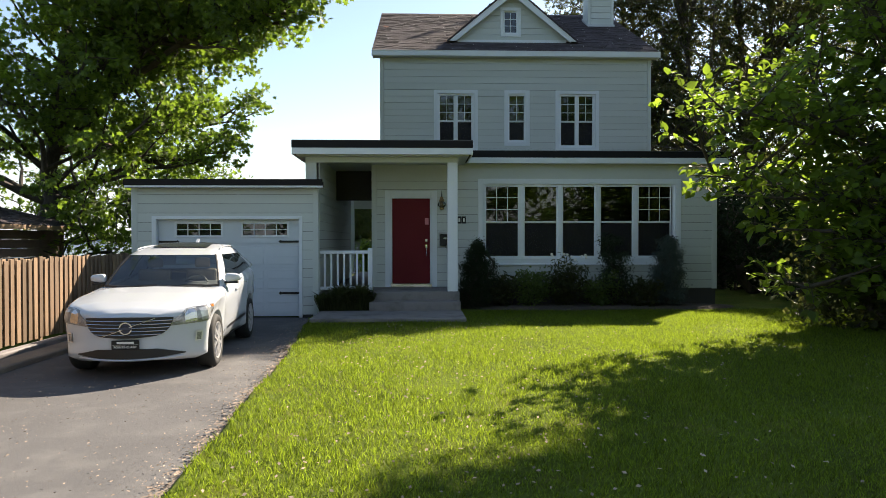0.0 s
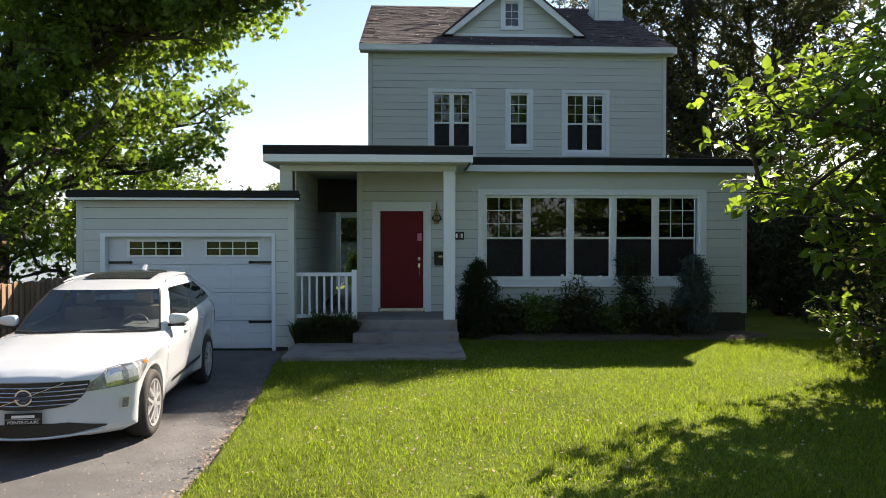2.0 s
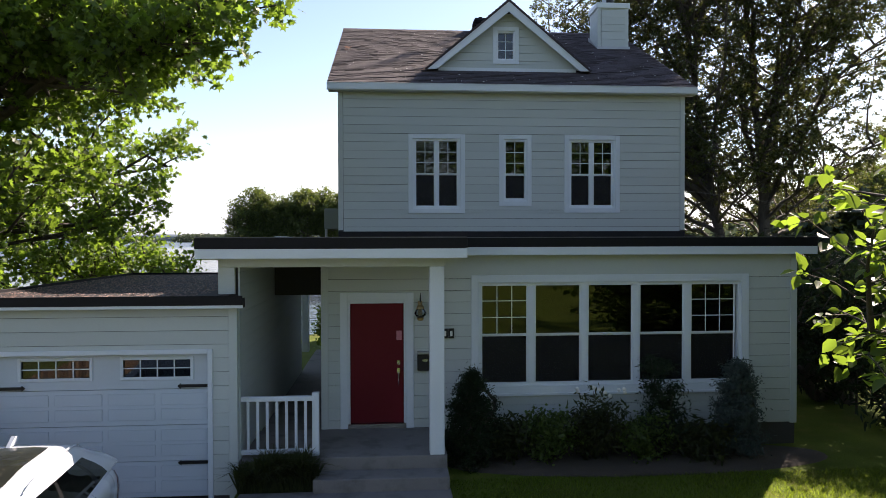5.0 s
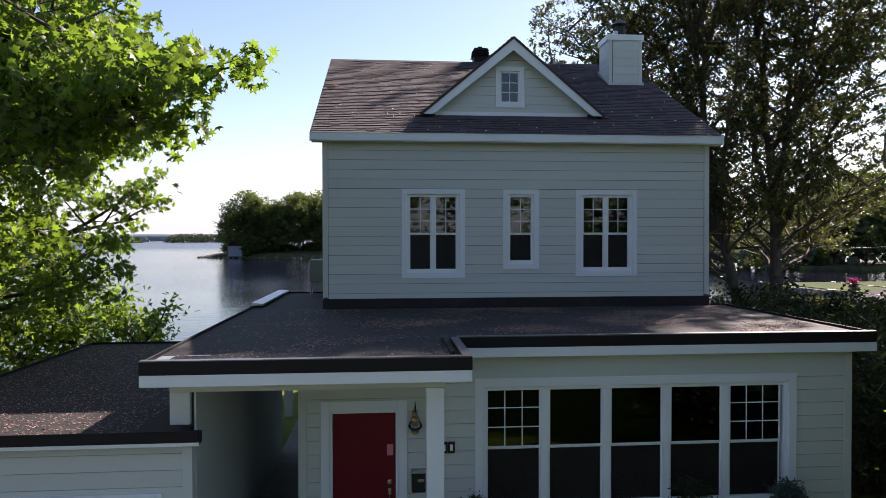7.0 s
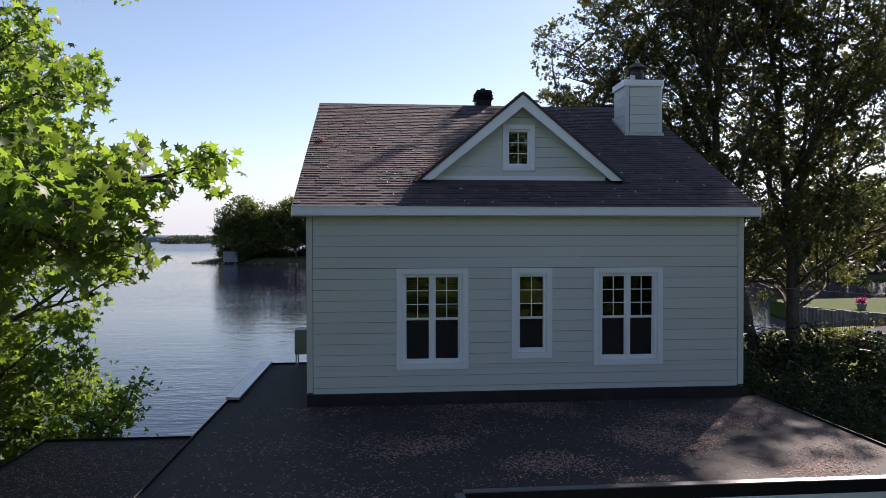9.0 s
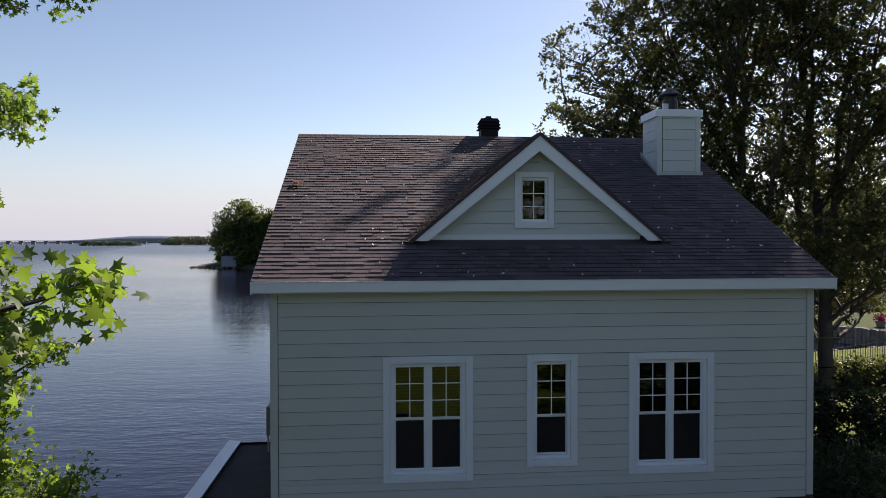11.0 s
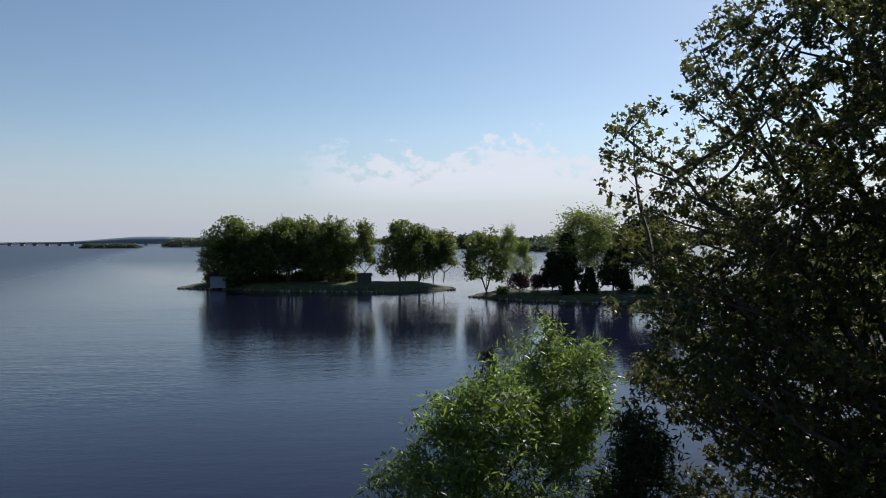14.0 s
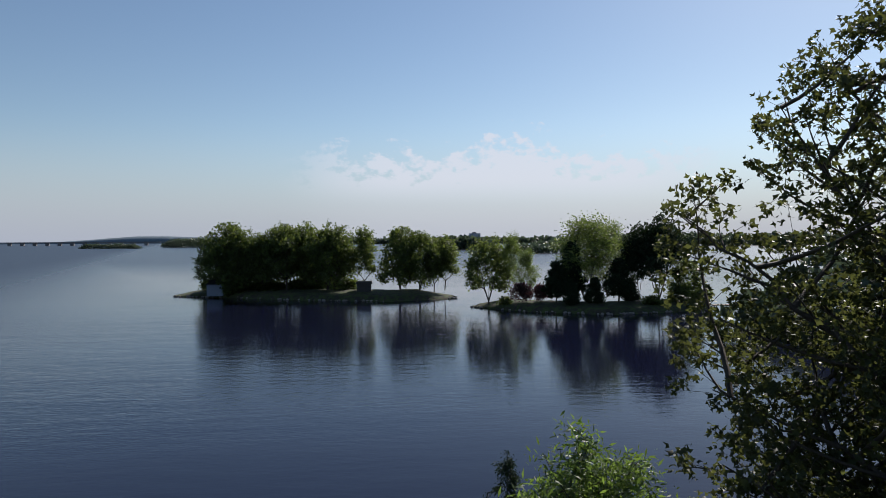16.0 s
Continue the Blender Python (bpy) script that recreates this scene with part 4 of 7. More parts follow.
# chimney
chim = part("chimney", boxes((6.53, 7.41, 25.47, 26.2, 8.6, 10.44)), SHEATH, house, "square clapboard chimney with white cap")
siding(chim, "y", 25.47, -1, 6.63, 7.33, 9.1, 10.43, exposure=0.215)
siding(chim, "x", 6.53, -1, 25.55, 26.12, 9.1, 10.43, exposure=0.215)
for b in ((6.51, 6.61, 25.435, 25.55, 9.15), (7.33, 7.43, 25.435, 25.55, 9.15), (6.505, 6.56, 26.12, 26.21, 9.5)):
    part("corner_board", bevelled(boxes((*b, 10.435)), 0.003), SIDING, chim)
part("chimney_cap", bevelled(boxes((6.47, 7.47, 25.41, 26.26, 10.425, 10.575)), 0.006), WHITE, chim)
bm = bmesh.new()
for y0, y1 in ((25.36, 26.3),):
    za, zb = EAVE_Z + SLOPE * (y0 - EAVE_Y), EAVE_Z + SLOPE * (y1 - EAVE_Y)
    prism(bm, [(y0, za - 0.02), (y0, za + 0.02), (y1, zb + 0.10), (y1, zb - 0.02)], "x", 6.485, 6.505)
box(bm, 6.48, 7.46, 25.40, 25.44, 9.20, 9.30)
part("base_flashing", bm, METAL, chim)
bm = lathe(bmesh.new(), [(0.16, 10.57), (0.16, 10.82), (0.13, 10.83), (0.13, 10.92)], 14, (6.95, 25.83, 0))
lathe(bm, [(0.24, 10.92), (0.25, 10.94), (0.10, 11.06), (0.02, 11.10)], 14, (6.95, 25.83, 0))
part("flue_pipe", bm, BLACK, chim, "black metal flue with conical rain cap")
part("flue_plate", boxes((6.72, 6.84, 25.66, 25.7, 10.575, 10.74)), METAL, chim)
# ridge vent
bm = boxes((3.15, 3.55, 27.42, 27.82, 9.9, 10.5))
for k in range(3):
    z0 = 10.47 + k * 0.075
    r0, r1 = 0.26 - 0.012 * k, 0.185
    vs = []
    for r, z in ((r0, z0), (r1, z0 + 0.085)):
        vs.append([bm.verts.new((3.35 + sx * r, 27.62 + sy * r, z)) for sx, sy in ((-1, -1), (1, -1), (1, 1), (-1, 1))])
    for i in range(4):
        bm.faces.new([vs[0][i], vs[0][(i + 1) % 4], vs[1][(i + 1) % 4], vs[1][i]])
    bm.faces.new(vs[1])
    bm.faces.new(vs[0][::-1])
box(bm, 3.29, 3.41, 27.56, 27.68, 10.70, 10.775)
part("ridge_vent", bm, FLASH, house, "black louvred attic vent on the ridge")

# flat roofs over the lower storey, porch and passage
bm = bmesh.new()
for b in ((-0.69, 7.93, 17.27, UY, 3.45, 3.66), (-2.25, 1.56, 15.62, 17.27, 3.42, 3.66), (-2.25, -0.69, 17.27, 26.3, 3.45, 3.66)):
    box(bm, *b)
flat = part("flat_roof", bm, MEMBRANE, house, "flat black membrane roof strewn with dry seeds")
EDGES = ((-2.28, 1.58, 15.60, 15.625), (1.56, 1.585, 15.625, 17.25), (1.585, 7.955, 17.245, 17.27), (7.93, 7.955, 17.27, UY), (-2.28, -2.255, 15.625, 26.3), (-2.28, -0.75, 26.3, 26.33))
for x0, x1, y0, y1 in EDGES:
    part("edge_flashing", bevelled(boxes((x0, x1, y0, y1, 3.545, 3.70)), 0.004), FLASH, flat, "black metal roof edge")
    part("fascia", bevelled(boxes((x0 + 0.004, x1 - 0.004, y0 + 0.004, y1 - 0.004, 3.405, 3.543)), 0.003), WHITE, flat)
CAP = mat("dull_grey_cap", (0.104, 0.104, 0.116), 0.38, 0.4, var=0.2, fine=25, bump=0.05)
for x0, x1, y0, y1 in ((-2.28, 1.58, 15.60, 15.71), (1.47, 1.585, 15.71, 17.25), (1.585, 7.955, 17.245, 17.36)):
    n = max(1, round(max(x1 - x0, y1 - y0) / 2.0))
    for k in range(n):
        a, c = k / n, (k + 1) / n
        b = (x0 + (x1 - x0) * a, x0 + (x1 - x0) * c - 0.006, y0, y1) if x1 - x0 > y1 - y0 else (x0, x1, y0 + (y1 - y0) * a, y0 + (y1 - y0) * c - 0.006)
        part("edge_cap", boxes((*b, 3.70, 3.712 + 0.002 * (k % 2))), CAP, flat)
bm = prism(bmesh.new(), [(-2.30, 3.70), (-2.05, 3.70), (-2.05, 3.74), (-2.30, 3.76)], "y", 22.4, 26.3)
part("sheet_flashing", bm, METAL, flat, "bright galvanised sheet along the roof edge")
bm = boxes((-1.9, -1.62, 16.2, 16.25, 3.664, 3.671), (-2.2, -2.05, 15.72, 16.2, 3.664, 3.672))
part("patch_strip", bm, METAL, flat, "pale patch strip on the membrane")
bm = boxes((1.36, 1.40, 15.95, 17.3, 3.66, 3.715))
part("roof_divider", bm, FLASH, flat)
part("porch_ceiling", boxes((-2.2, 1.5, 15.7, 26.0, 3.385, 3.412)), SIDING, house)
part("soffit", boxes((1.5, 7.93, 17.27, LW, 3.42, 3.449)), SIDING, house)

# ---- porch ----
porch = thing("porch", "concrete entrance porch with steps and a square white post", "porch")
part("porch_slab", bevelled(boxes((-1.75, 1.31, 15.93, 17.49, -0.1, 0.45)), 0.012), CONCRETE, porch)
part("passage_slab", bevelled(boxes((-1.75, -0.70, 17.49, 26.3, -0.1, 0.42)), 0.012), CONCRETE, porch)
part("step", bevelled(boxes((-0.64, 1.31, 15.52, 15.93, -0.1, 0.26)), 0.012), CONCRETE, porch)
part("landing_pad", bevelled(boxes((-1.68, 1.33, 14.08, 15.6, -0.15, 0.075)), 0.012), CONCRETE, porch)
part("beam", bevelled(boxes((-2.04, 1.29, 15.95, 16.15, 3.27, 3.41)), 0.004), SIDING, porch)
part("post", bevelled(boxes((1.05, 1.27, 15.94, 16.15, 0.45, 3.27)), 0.006), WHITE, porch, "square white painted post")
part("post", bevelled(boxes((-2.04, -1.80, 15.95, 16.15, 2.88, 3.27)), 0.006), SIDING, porch)
part("post", bevelled(boxes((-2.12, -1.92, 25.9, 26.1, 0.42, 3.4)), 0.006), WHITE, porch)
part("beam", bevelled(boxes((-2.25, -0.7, 25.95, 26.1, 2.72, 3.4)), 0.004), SIDING, porch)
part("passage_header", bevelled(boxes((-1.75, -0.70, 19.0, 19.1, 2.62, 3.4)), 0.004), SHEATH, porch)
rail = thing("porch_railing", "white wooden railing beside the front steps", "railing")
part("top_rail", bevelled(boxes((-1.76, -0.65, 16.01, 16.09, 1.28, 1.35)), 0.006), WHITE, rail)
part("bottom_rail", bevelled(boxes((-1.76, -0.65, 16.02, 16.08, 0.49, 0.56)), 0.006), WHITE, rail)
part("rail_post", bevelled(boxes((-0.70, -0.60, 16.0, 16.1, 0.45, 1.40)), 0.006), WHITE, rail)
for i in range(7):
    x = -1.66 + i * 0.14
    part("baluster", bevelled(boxes((x, x + 0.04, 16.03, 16.07, 0.56, 1.28)), 0.003), WHITE, rail)

# ---- garage ----
garage = thing("garage", "attached one-car garage with a panelled white door", "garage")
GY, GD = 15.88, (-5.25, -2.13, -0.1, 2.07)
bm = holed(bmesh.new(), "y", GY, GY + 0.15, -5.71, -1.76, -0.15, 2.75, [GD])
gw = part("front_wall", bm, SHEATH, garage)
siding(gw, "y", GY, -1, -5.61, -1.86, -0.03, 2.72, [(-5.30, -2.10, -0.1, 2.10)], 0.2)
for x in (-5.73, -1.87):
    part("corner_board", bevelled(boxes((x, x + 0.12, GY - 0.036, GY + 0.1, -0.1, 2.72)), 0.004), SIDING, garage)
sw = part("side_wall", boxes((-1.91, -1.76, GY + 0.15, 22.9, -0.1, 3.40)), SHEATH, garage)
siding(sw, "x", -1.76, 1, GY + 0.1, 22.9, 0.4, 3.38, single=False)
part("side_wall", boxes((-5.71, -5.56, GY + 0.15, 22.9, -0.1, 2.75)), SIDING, garage)
part("back_wall", boxes((-5.56, -1.91, 22.75, 22.9, -0.1, 2.75)), SIDING, garage)
part("roof", boxes((-5.80, -1.80, 15.68, 22.98, 2.70, 2.835), (-1.80, -1.64, 15.68, 15.87, 2.70, 2.835)), MEMBRANE, garage, "flat dark roof strewn with dry seeds")
for b in ((-5.82, -1.635, 15.655, 15.68), (-5.82, -5.80, 15.68, 23.0), (-5.82, -2.28, 22.98, 23.0)):
    part("edge_flashing", bevelled(boxes((b[0], b[1], b[2], b[3], 2.745, 2.88)), 0.004), FLASH, garage)
part("fascia", bevelled(boxes((-5.80, -1.625, 15.664, 15.679, 2.70, 2.744)), 0.003), WHITE, garage)
bm = bmesh.new()
for b in ((-5.30, -5.21, GY - 0.045, GY + 0.12, -0.1, 2.10), (-2.17, -2.10, GY - 0.045, GY + 0.12, -0.1, 2.10), (-5.21, -2.17, GY - 0.045, GY + 0.12, 2.03, 2.10)):
    box(bm, *b)
part("door_trim", bevelled(bm, 0.004), WHITE, garage)
gdoor = part("garage_door", boxes((-5.21, -2.17, GY + 0.13, GY + 0.16, -0.08, 2.04)), DOORBLUE, garage, "white sectional garage door with two window rows")
for k in range(4):
    z0, z1 = -0.07 + k * 0.527, -0.07 + (k + 1) * 0.527 - 0.008
    wins = [(-4.82, -3.86, z0 + 0.17, z1 - 0.09), (-3.40, -2.44, z0 + 0.17, z1 - 0.09)] if k == 3 else []
    bm = holed(bmesh.new(), "y", GY + 0.09, GY + 0.13, -5.205, -2.175, z0, z1, wins)
    sec = part("door_section", bm, DOORBLUE, gdoor)
    if k < 3:
        for i in range(4):
            a = -5.10 + i * 0.745
            for c in (z0 + 0.07, z0 + 0.29):
                part("panel", bevelled(boxes((a, a + 0.66, GY + 0.083, GY + 0.092, c, c + 0.17)), 0.007), DOORBLUE, sec)
    for h in wins:
        part("window_frame", bevelled(boxes(*frame_boxes(h[0] - 0.04, h[1] + 0.04, h[2] - 0.04, h[3] + 0.04, 0.045, GY + 0.075, GY + 0.092)), 0.004), WHITE, sec)
        p = part("pane", boxes((h[0], h[1], GY + 0.11, GY + 0.115, h[2], h[3])), GLASS, sec)
        p.visible_shadow = False
        ms = [(h[0] + (h[1] - h[0]) * i / 4 - 0.008, h[0] + (h[1] - h[0]) * i / 4 + 0.008, GY + 0.095, GY + 0.108, h[2], h[3]) for i in range(1, 4)]
        ms.append((h[0], h[1], GY + 0.096, GY + 0.107, (h[2] + h[3]) / 2 - 0.008, (h[2] + h[3]) / 2 + 0.008))
        part("muntins", boxes(*ms), WHITE, sec)
part("inner_shelf", bevelled(boxes((-5.2, -2.2, GY + 0.5, GY + 0.8, 1.2, 1.9)), 0.02), CURTAIN, garage)
for z in (0.43, 1.55):
    for x0, x1 in ((-5.19, -4.80), (-2.58, -2.19)):
        t = (x1, x1 + 0.05) if x0 < -4 else (x0 - 0.05, x0)
        bm = boxes((x0, x1, GY + 0.062, GY + 0.078, z - 0.022, z + 0.022))
        prism(bm, [(t[0] if x0 < -4 else t[1], z - 0.04), (t[1] if x0 < -4 else t[0], z), (t[0] if x0 < -4 else t[1], z + 0.04)], "y", GY + 0.062, GY + 0.078)
        part("strap_hinge", bm, BLACK, gdoor, "black iron strap hinge")

# ---- the car ----
CAR_PAINT = mat("white_car_paint", (0.55, 0.582, 0.625), 0.22, var=0.02, bump=0)
CAR_PAINT.node_tree.nodes["Principled BSDF"].inputs["Coat Weight"].default_value = 0.6
CAR_BLACK = mat("black_car_plastic", (0.014, 0.014, 0.015), 0.45, var=0.1, bump=0.05)
PILLAR = mat("gloss_black_pillar", (0.012, 0.012, 0.013), 0.1, var=0.1, bump=0)
TYRE = mat("tyre_rubber", (0.02, 0.02, 0.02), 0.8, var=0.2, fine=80, bump=0.2)
ALLOY = mat("grey_alloy", (0.62, 0.62, 0.63), 0.35, 0.6, var=0.05, bump=0)
LAMP = mat("headlamp_lens", (0.50, 0.51, 0.50), 0.1, 0.4, var=0.3, coarse=9, bump=0)
LAMP_DARK = mat("headlamp_bowl", (0.27, 0.275, 0.28), 0.08, 0.3, var=0.5, coarse=14, bump=0)
AMBER = mat("amber_lens", (0.6, 0.16, 0.02), 0.15, var=0.1, bump=0)
SEAT = mat("pale_seat_leather", (0.34, 0.31, 0.27), 0.6, var=0.1, bump=0.05)
UF, UR, RW = 0.88, 3.655, 0.362


def car_under(u):
    base = float(np.interp(u, (0, 0.15, 0.4, 1.3, 3.3, 4.2, 4.64), (0.30, 0.22, 0.20, 0.23, 0.23, 0.28, 0.40)))
    for a in (UF, UR):
        d = abs(u - a)
        if d < 0.42:
            base = max(base, 0.33 + math.sqrt(0.42**2 - d * d))
    return base


def car_point(u, q):
    """A point of the body's skin: u metres behind the bumper, q from the keel (0) round to the middle of the top (1)."""
    w = float(np.interp(u, (0, 0.05, 0.14, 0.3, 0.55, 0.9, 1.4, 2.6, 3.3, 3.8, 4.2, 4.5, 4.64), (0.7, 0.75, 0.8, 0.87, 0.915, 0.94, 0.925, 0.92, 0.94, 0.945, 0.90, 0.83, 0.74)))
    w = min(w, math.sqrt((u + 0.03) / 0.55))
    zs = float(np.interp(u, (0, 0.05, 0.14, 0.35, 0.62, 0.9, 1.4, 2.4, 3.3, 3.8, 4.3, 4.64), (0.75, 0.79, 0.825, 0.875, 0.93, 0.975, 1.04, 1.11, 1.20, 1.235, 1.20, 1.04)))
    zt = float(np.interp(u, (0, 0.05, 0.14, 0.35, 0.8, 1.2, 1.5, 2.4, 3.3, 3.8, 4.3, 4.64), (0.775, 0.83, 0.88, 0.945, 1.03, 1.085, 1.06, 1.11, 1.20, 1.235, 1.20, 1.06)))
    zb = car_under(u)
    h = zs - zb
    qs = (0, 0.12, 0.2, 0.32, 0.44, 0.55, 0.62, 0.68, 0.8, 1.0)
    sill = 0.9 if 1.35 < u < 3.2 else 0.965
    xs = (0, 0.84 * w, sill * w, 0.97 * w, 0.985 * w, w, 0.98 * w, 0.92 * w, 0.62 * w, 0)
    zz = (zb, zb, zb + 0.08 * h, zb + 0.3 * h, zb + 0.55 * h, zb + 0.78 * h, zb + 0.93 * h, zs, zs + 0.75 * (zt - zs), zt)
    return float(np.interp(q, qs, xs)), float(np.interp(q, qs, zz))


def car_patch(us, q0, q1, side, lift=0.006, nq=5):
    """A piece of the skin, lifted a little: q0 and q1 are lower and upper bounds, as functions of u."""
    bm = bmesh.new()
    rows = []
    for u in us:
        row = []
        for k in range(nq):
            q = q0(u) + (q1(u) - q0(u)) * k / (nq - 1)
            x, z = car_point(u, q)
            row.append(bm.verts.new((side * (x + lift), u - lift * 0.6, z + (lift * 0.4 if q > 0.6 else 0))))
        rows.append(row)
    for a, b in zip(rows, rows[1:]):
        for k in range(nq - 1):
            f = [a[k], b[k], b[k + 1], a[k + 1]]
            bm.faces.new(f if side > 0 else f[::-1])
    return bm


def car_band(us, z0, z1, side, lift=0.006, nz=5):
    """A piece of the skin between two heights, which are functions of u."""
    qs = np.linspace(0.1, 0.7, 80)
    bm = bmesh.new()
    rows = []
    for u in us:
        pts = np.array([car_point(u, q) for q in qs])
        row = []
        for z in np.linspace(z0(u), z1(u), nz):
            z = min(z, pts[-1, 1] - 0.004)
            row.append(bm.verts.new((side * (float(np.interp(z, pts[:, 1], pts[:, 0])) + lift * 0.7), u - lift, z)))
        rows.append(row)
    for a, c in zip(rows, rows[1:]):
        for k in range(nz - 1):
            f = [a[k], c[k], c[k + 1], a[k + 1]]
            bm.faces.new(f if side > 0 else f[::-1])
    return bm


def build_car():
    car = thing("car", "white compact SUV with black grille parked on the driveway", "car", (-3.196, 9.53, -0.155), 4.7)
    us = np.unique(np.concatenate([np.linspace(0, 0.08, 8), np.linspace(0.1, 0.5, 12), np.linspace(0.46, 1.34, 28), np.linspace(1.34, 3.2, 14), np.linspace(3.23, 4.11, 28), np.linspace(4.1, 4.64, 10)]))
    qs = np.concatenate([np.linspace(0, 0.12, 3), np.linspace(0.16, 0.68, 14), np.linspace(0.72, 1.0, 7)])
    bm = bmesh.new()
    rows = []
    for u in us:
        ring = []
        for side in (1, -1):
            for q in (qs if side > 0 else qs[::-1][1:-1]):
                x, z = car_point(u, q)
                ring.append(bm.verts.new((side * x, u, z)))
        rows.append(ring)
    for a, b in zip(rows, rows[1:]):
        for k in range(len(a)):
            bm.faces.new([a[k], a[(k + 1) % len(a)], b[(k + 1) % len(a)], b[k]])
    bm.faces.new(rows[0][::-1])
    bm.faces.new(rows[-1])
    bmesh.ops.recalc_face_normals(bm, faces=bm.faces[:])
    part("body", bm, CAR_PAINT, car, smooth=True)
    part("underbody", boxes((-0.72, 0.72, 0.56, 4.2, 0.2, 0.75)), CAR_BLACK, car)
    # greenhouse: rings at rising heights, open where the glass sits
    lev = (1.02, 1.065, 1.2, 1.34, 1.46, 1.51, 1.58, 1.655)
    uf = (1.24, 1.30, 1.50, 1.71, 1.92, 2.00, 2.32, 2.85)
    bow = (0.26, 0.26, 0.22, 0.18, 0.14, 0.12, 0.10, 0.10)
    ur = (4.55, 4.53, 4.45, 4.33, 4.20, 4.12, 4.00, 3.80)
    hw = (0.865, 0.86, 0.82, 0.77, 0.715, 0.69, 0.645, 0.53)
    fr = (0, 0.05, 0.15, 0.27, 0.395, 0.43, 0.55, 0.67, 0.73, 0.765, 0.87, 0.95, 1.0)

    def ring_points(k):
        a, b, w = uf[k], ur[k], hw[k]
        pts = [(w * 0.92 * i / 6, a + bow[k] * (i / 6) ** 2, "front" if i < 6 else "pillar") for i in range(7)]
        pts.append((w * 0.97, a + bow[k] + 0.08, "pillar"))
        for i, f in enumerate(fr):
            tag = "post%d" % i if i in (4, 8) else "pillar" if i in (10, 11, 12) else "side%d" % (0 if i < 4 else 1 if i < 8 else 2)
            pts.append((w * (1.0 - 0.05 * max(0, f - 0.6)), a + bow[k] + 0.18 + (b - a - bow[k] - 0.36) * f, tag))
        pts.append((w * 0.90, b - 0.07, "pillar"))
        pts += [(w * 0.9 * (1 - i / 4), b - 0.03 + 0.03 * i / 4, "back") for i in range(1, 5)]
        lift = lambda u: 0.27 * max(0, (u - 1.5) / 3.2) * max(0, 1 - (lev[k] - 1.02) / 0.46)
        return [(x, u, lev[k] + lift(u), t) for x, u, t in pts]

    rings = [ring_points(k) for k in range(len(lev))]
    sets = {}
    for k in range(len(lev) - 1):
        for i in range(len(rings[0]) - 1):
            tag = rings[k][i][3]
            glazed = 1 <= k <= 4 and tag != "pillar"
            for side in (1, -1):
                name = ("windscreen" if tag == "front" else "rear_window" if tag == "back" else "window_post_%s_%d" % (tag, side) if tag[:4] == "post" else "%s_%d" % (tag, side)) if glazed else "cabin"
                sets.setdefault(name, []).append([(side * c[0], c[1], c[2]) for c in (rings[k][i], rings[k][i + 1], rings[k + 1][i + 1], rings[k + 1][i])][:: side])
    top = rings[-1]
    for i in range(len(top) - 1):
        for side in (1, -1):
            mid = lambda p, s: (side * p[0] * s, 3.2 + (p[1] - 3.2) * s, 1.655 + 0.035 * (1 - s * s))
            for s0, s1 in ((1, 0.75), (0.75, 0.45), (0.45, 0.0)):
                sets["cabin"].append([mid(top[i], s0), mid(top[i + 1], s0), mid(top[i + 1], s1), mid(top[i], s1)][:: side])
    for name, faces in sets.items():
        bm = bmesh.new()
        for f in faces:
            bm.faces.new([bm.verts.new(c) for c in f])
        bmesh.ops.remove_doubles(bm, verts=bm.verts[:], dist=0.0008)
        bmesh.ops.dissolve_degenerate(bm, edges=bm.edges[:], dist=0.0005)
        bmesh.ops.recalc_face_normals(bm, faces=bm.faces[:])
        if name == "cabin":
            part("cabin", bm, CAR_PAINT, car, smooth=True)
        elif name.startswith("window_post"):
            part("window_post", bm, PILLAR, car, "gloss black pillar between the side windows", smooth=True)
        else:
            ob = part(name if name in ("windscreen", "rear_window") else "side_window", bm, CARGLASS if name == "windscreen" else TINTGLASS, car, "tinted glass", smooth=True)
            ob.visible_shadow = False
    # dark surround of the windscreen and side glass
    bm = bmesh.new()
    for side in (1, -1):
        tube(bm, [(side * rings[k][6][0] * 1.0, rings[k][6][1] - 0.004, rings[k][6][2]) for k in range(1, 6)], 0.016, 5)
    tube(bm, [(side * rings[1][i][0], rings[1][i][1] - 0.01, rings[1][i][2] + 0.004) for side, ids in ((-1, range(6, 0, -1)), (1, range(0, 7))) for i in ids], 0.02, 5)
    part("windscreen_seal", bm, CAR_BLACK, car)
    roof_z = lambda x, u: 1.655 + 0.035 * (1 - min(1.0, max(abs(x) / 0.53, abs(u - 3.3) / 0.45)) ** 2) - max(0, 2.85 - u) * 0.1415 + 0.006
    bm = bmesh.new()
    grid = [[bm.verts.new((x, u, roof_z(x, u) + 0.007)) for x in np.linspace(-0.42, 0.42, 7)] for u in np.linspace(2.55, 3.55, 8)]
    for a, b in zip(grid, grid[1:]):
        for k in range(6):
            bm.faces.new([a[k], a[k + 1], b[k + 1], b[k]])
    part("sunroof", bm, mat("dark_sunroof_glass", (0.02, 0.022, 0.02), 0.12, var=0.3, coarse=6, bump=0, second=(0.12, 0.11, 0.07), second_at=0.68), car, "dark glass roof panel with fallen seeds")
    for s in (1, -1):
        part("roof_rail", tube(bmesh.new(), [(s * 0.630, 2.45, 1.588), (s * 0.620, 2.6, 1.612), (s * 0.600, 2.9, 1.632), (s * 0.585, 3.4, 1.645), (s * 0.58, 3.75, 1.63), (s * 0.58, 3.95, 1.59)], [0.006, 0.012, 0.014, 0.014, 0.012, 0.006], 8), CAR_PAINT, car)
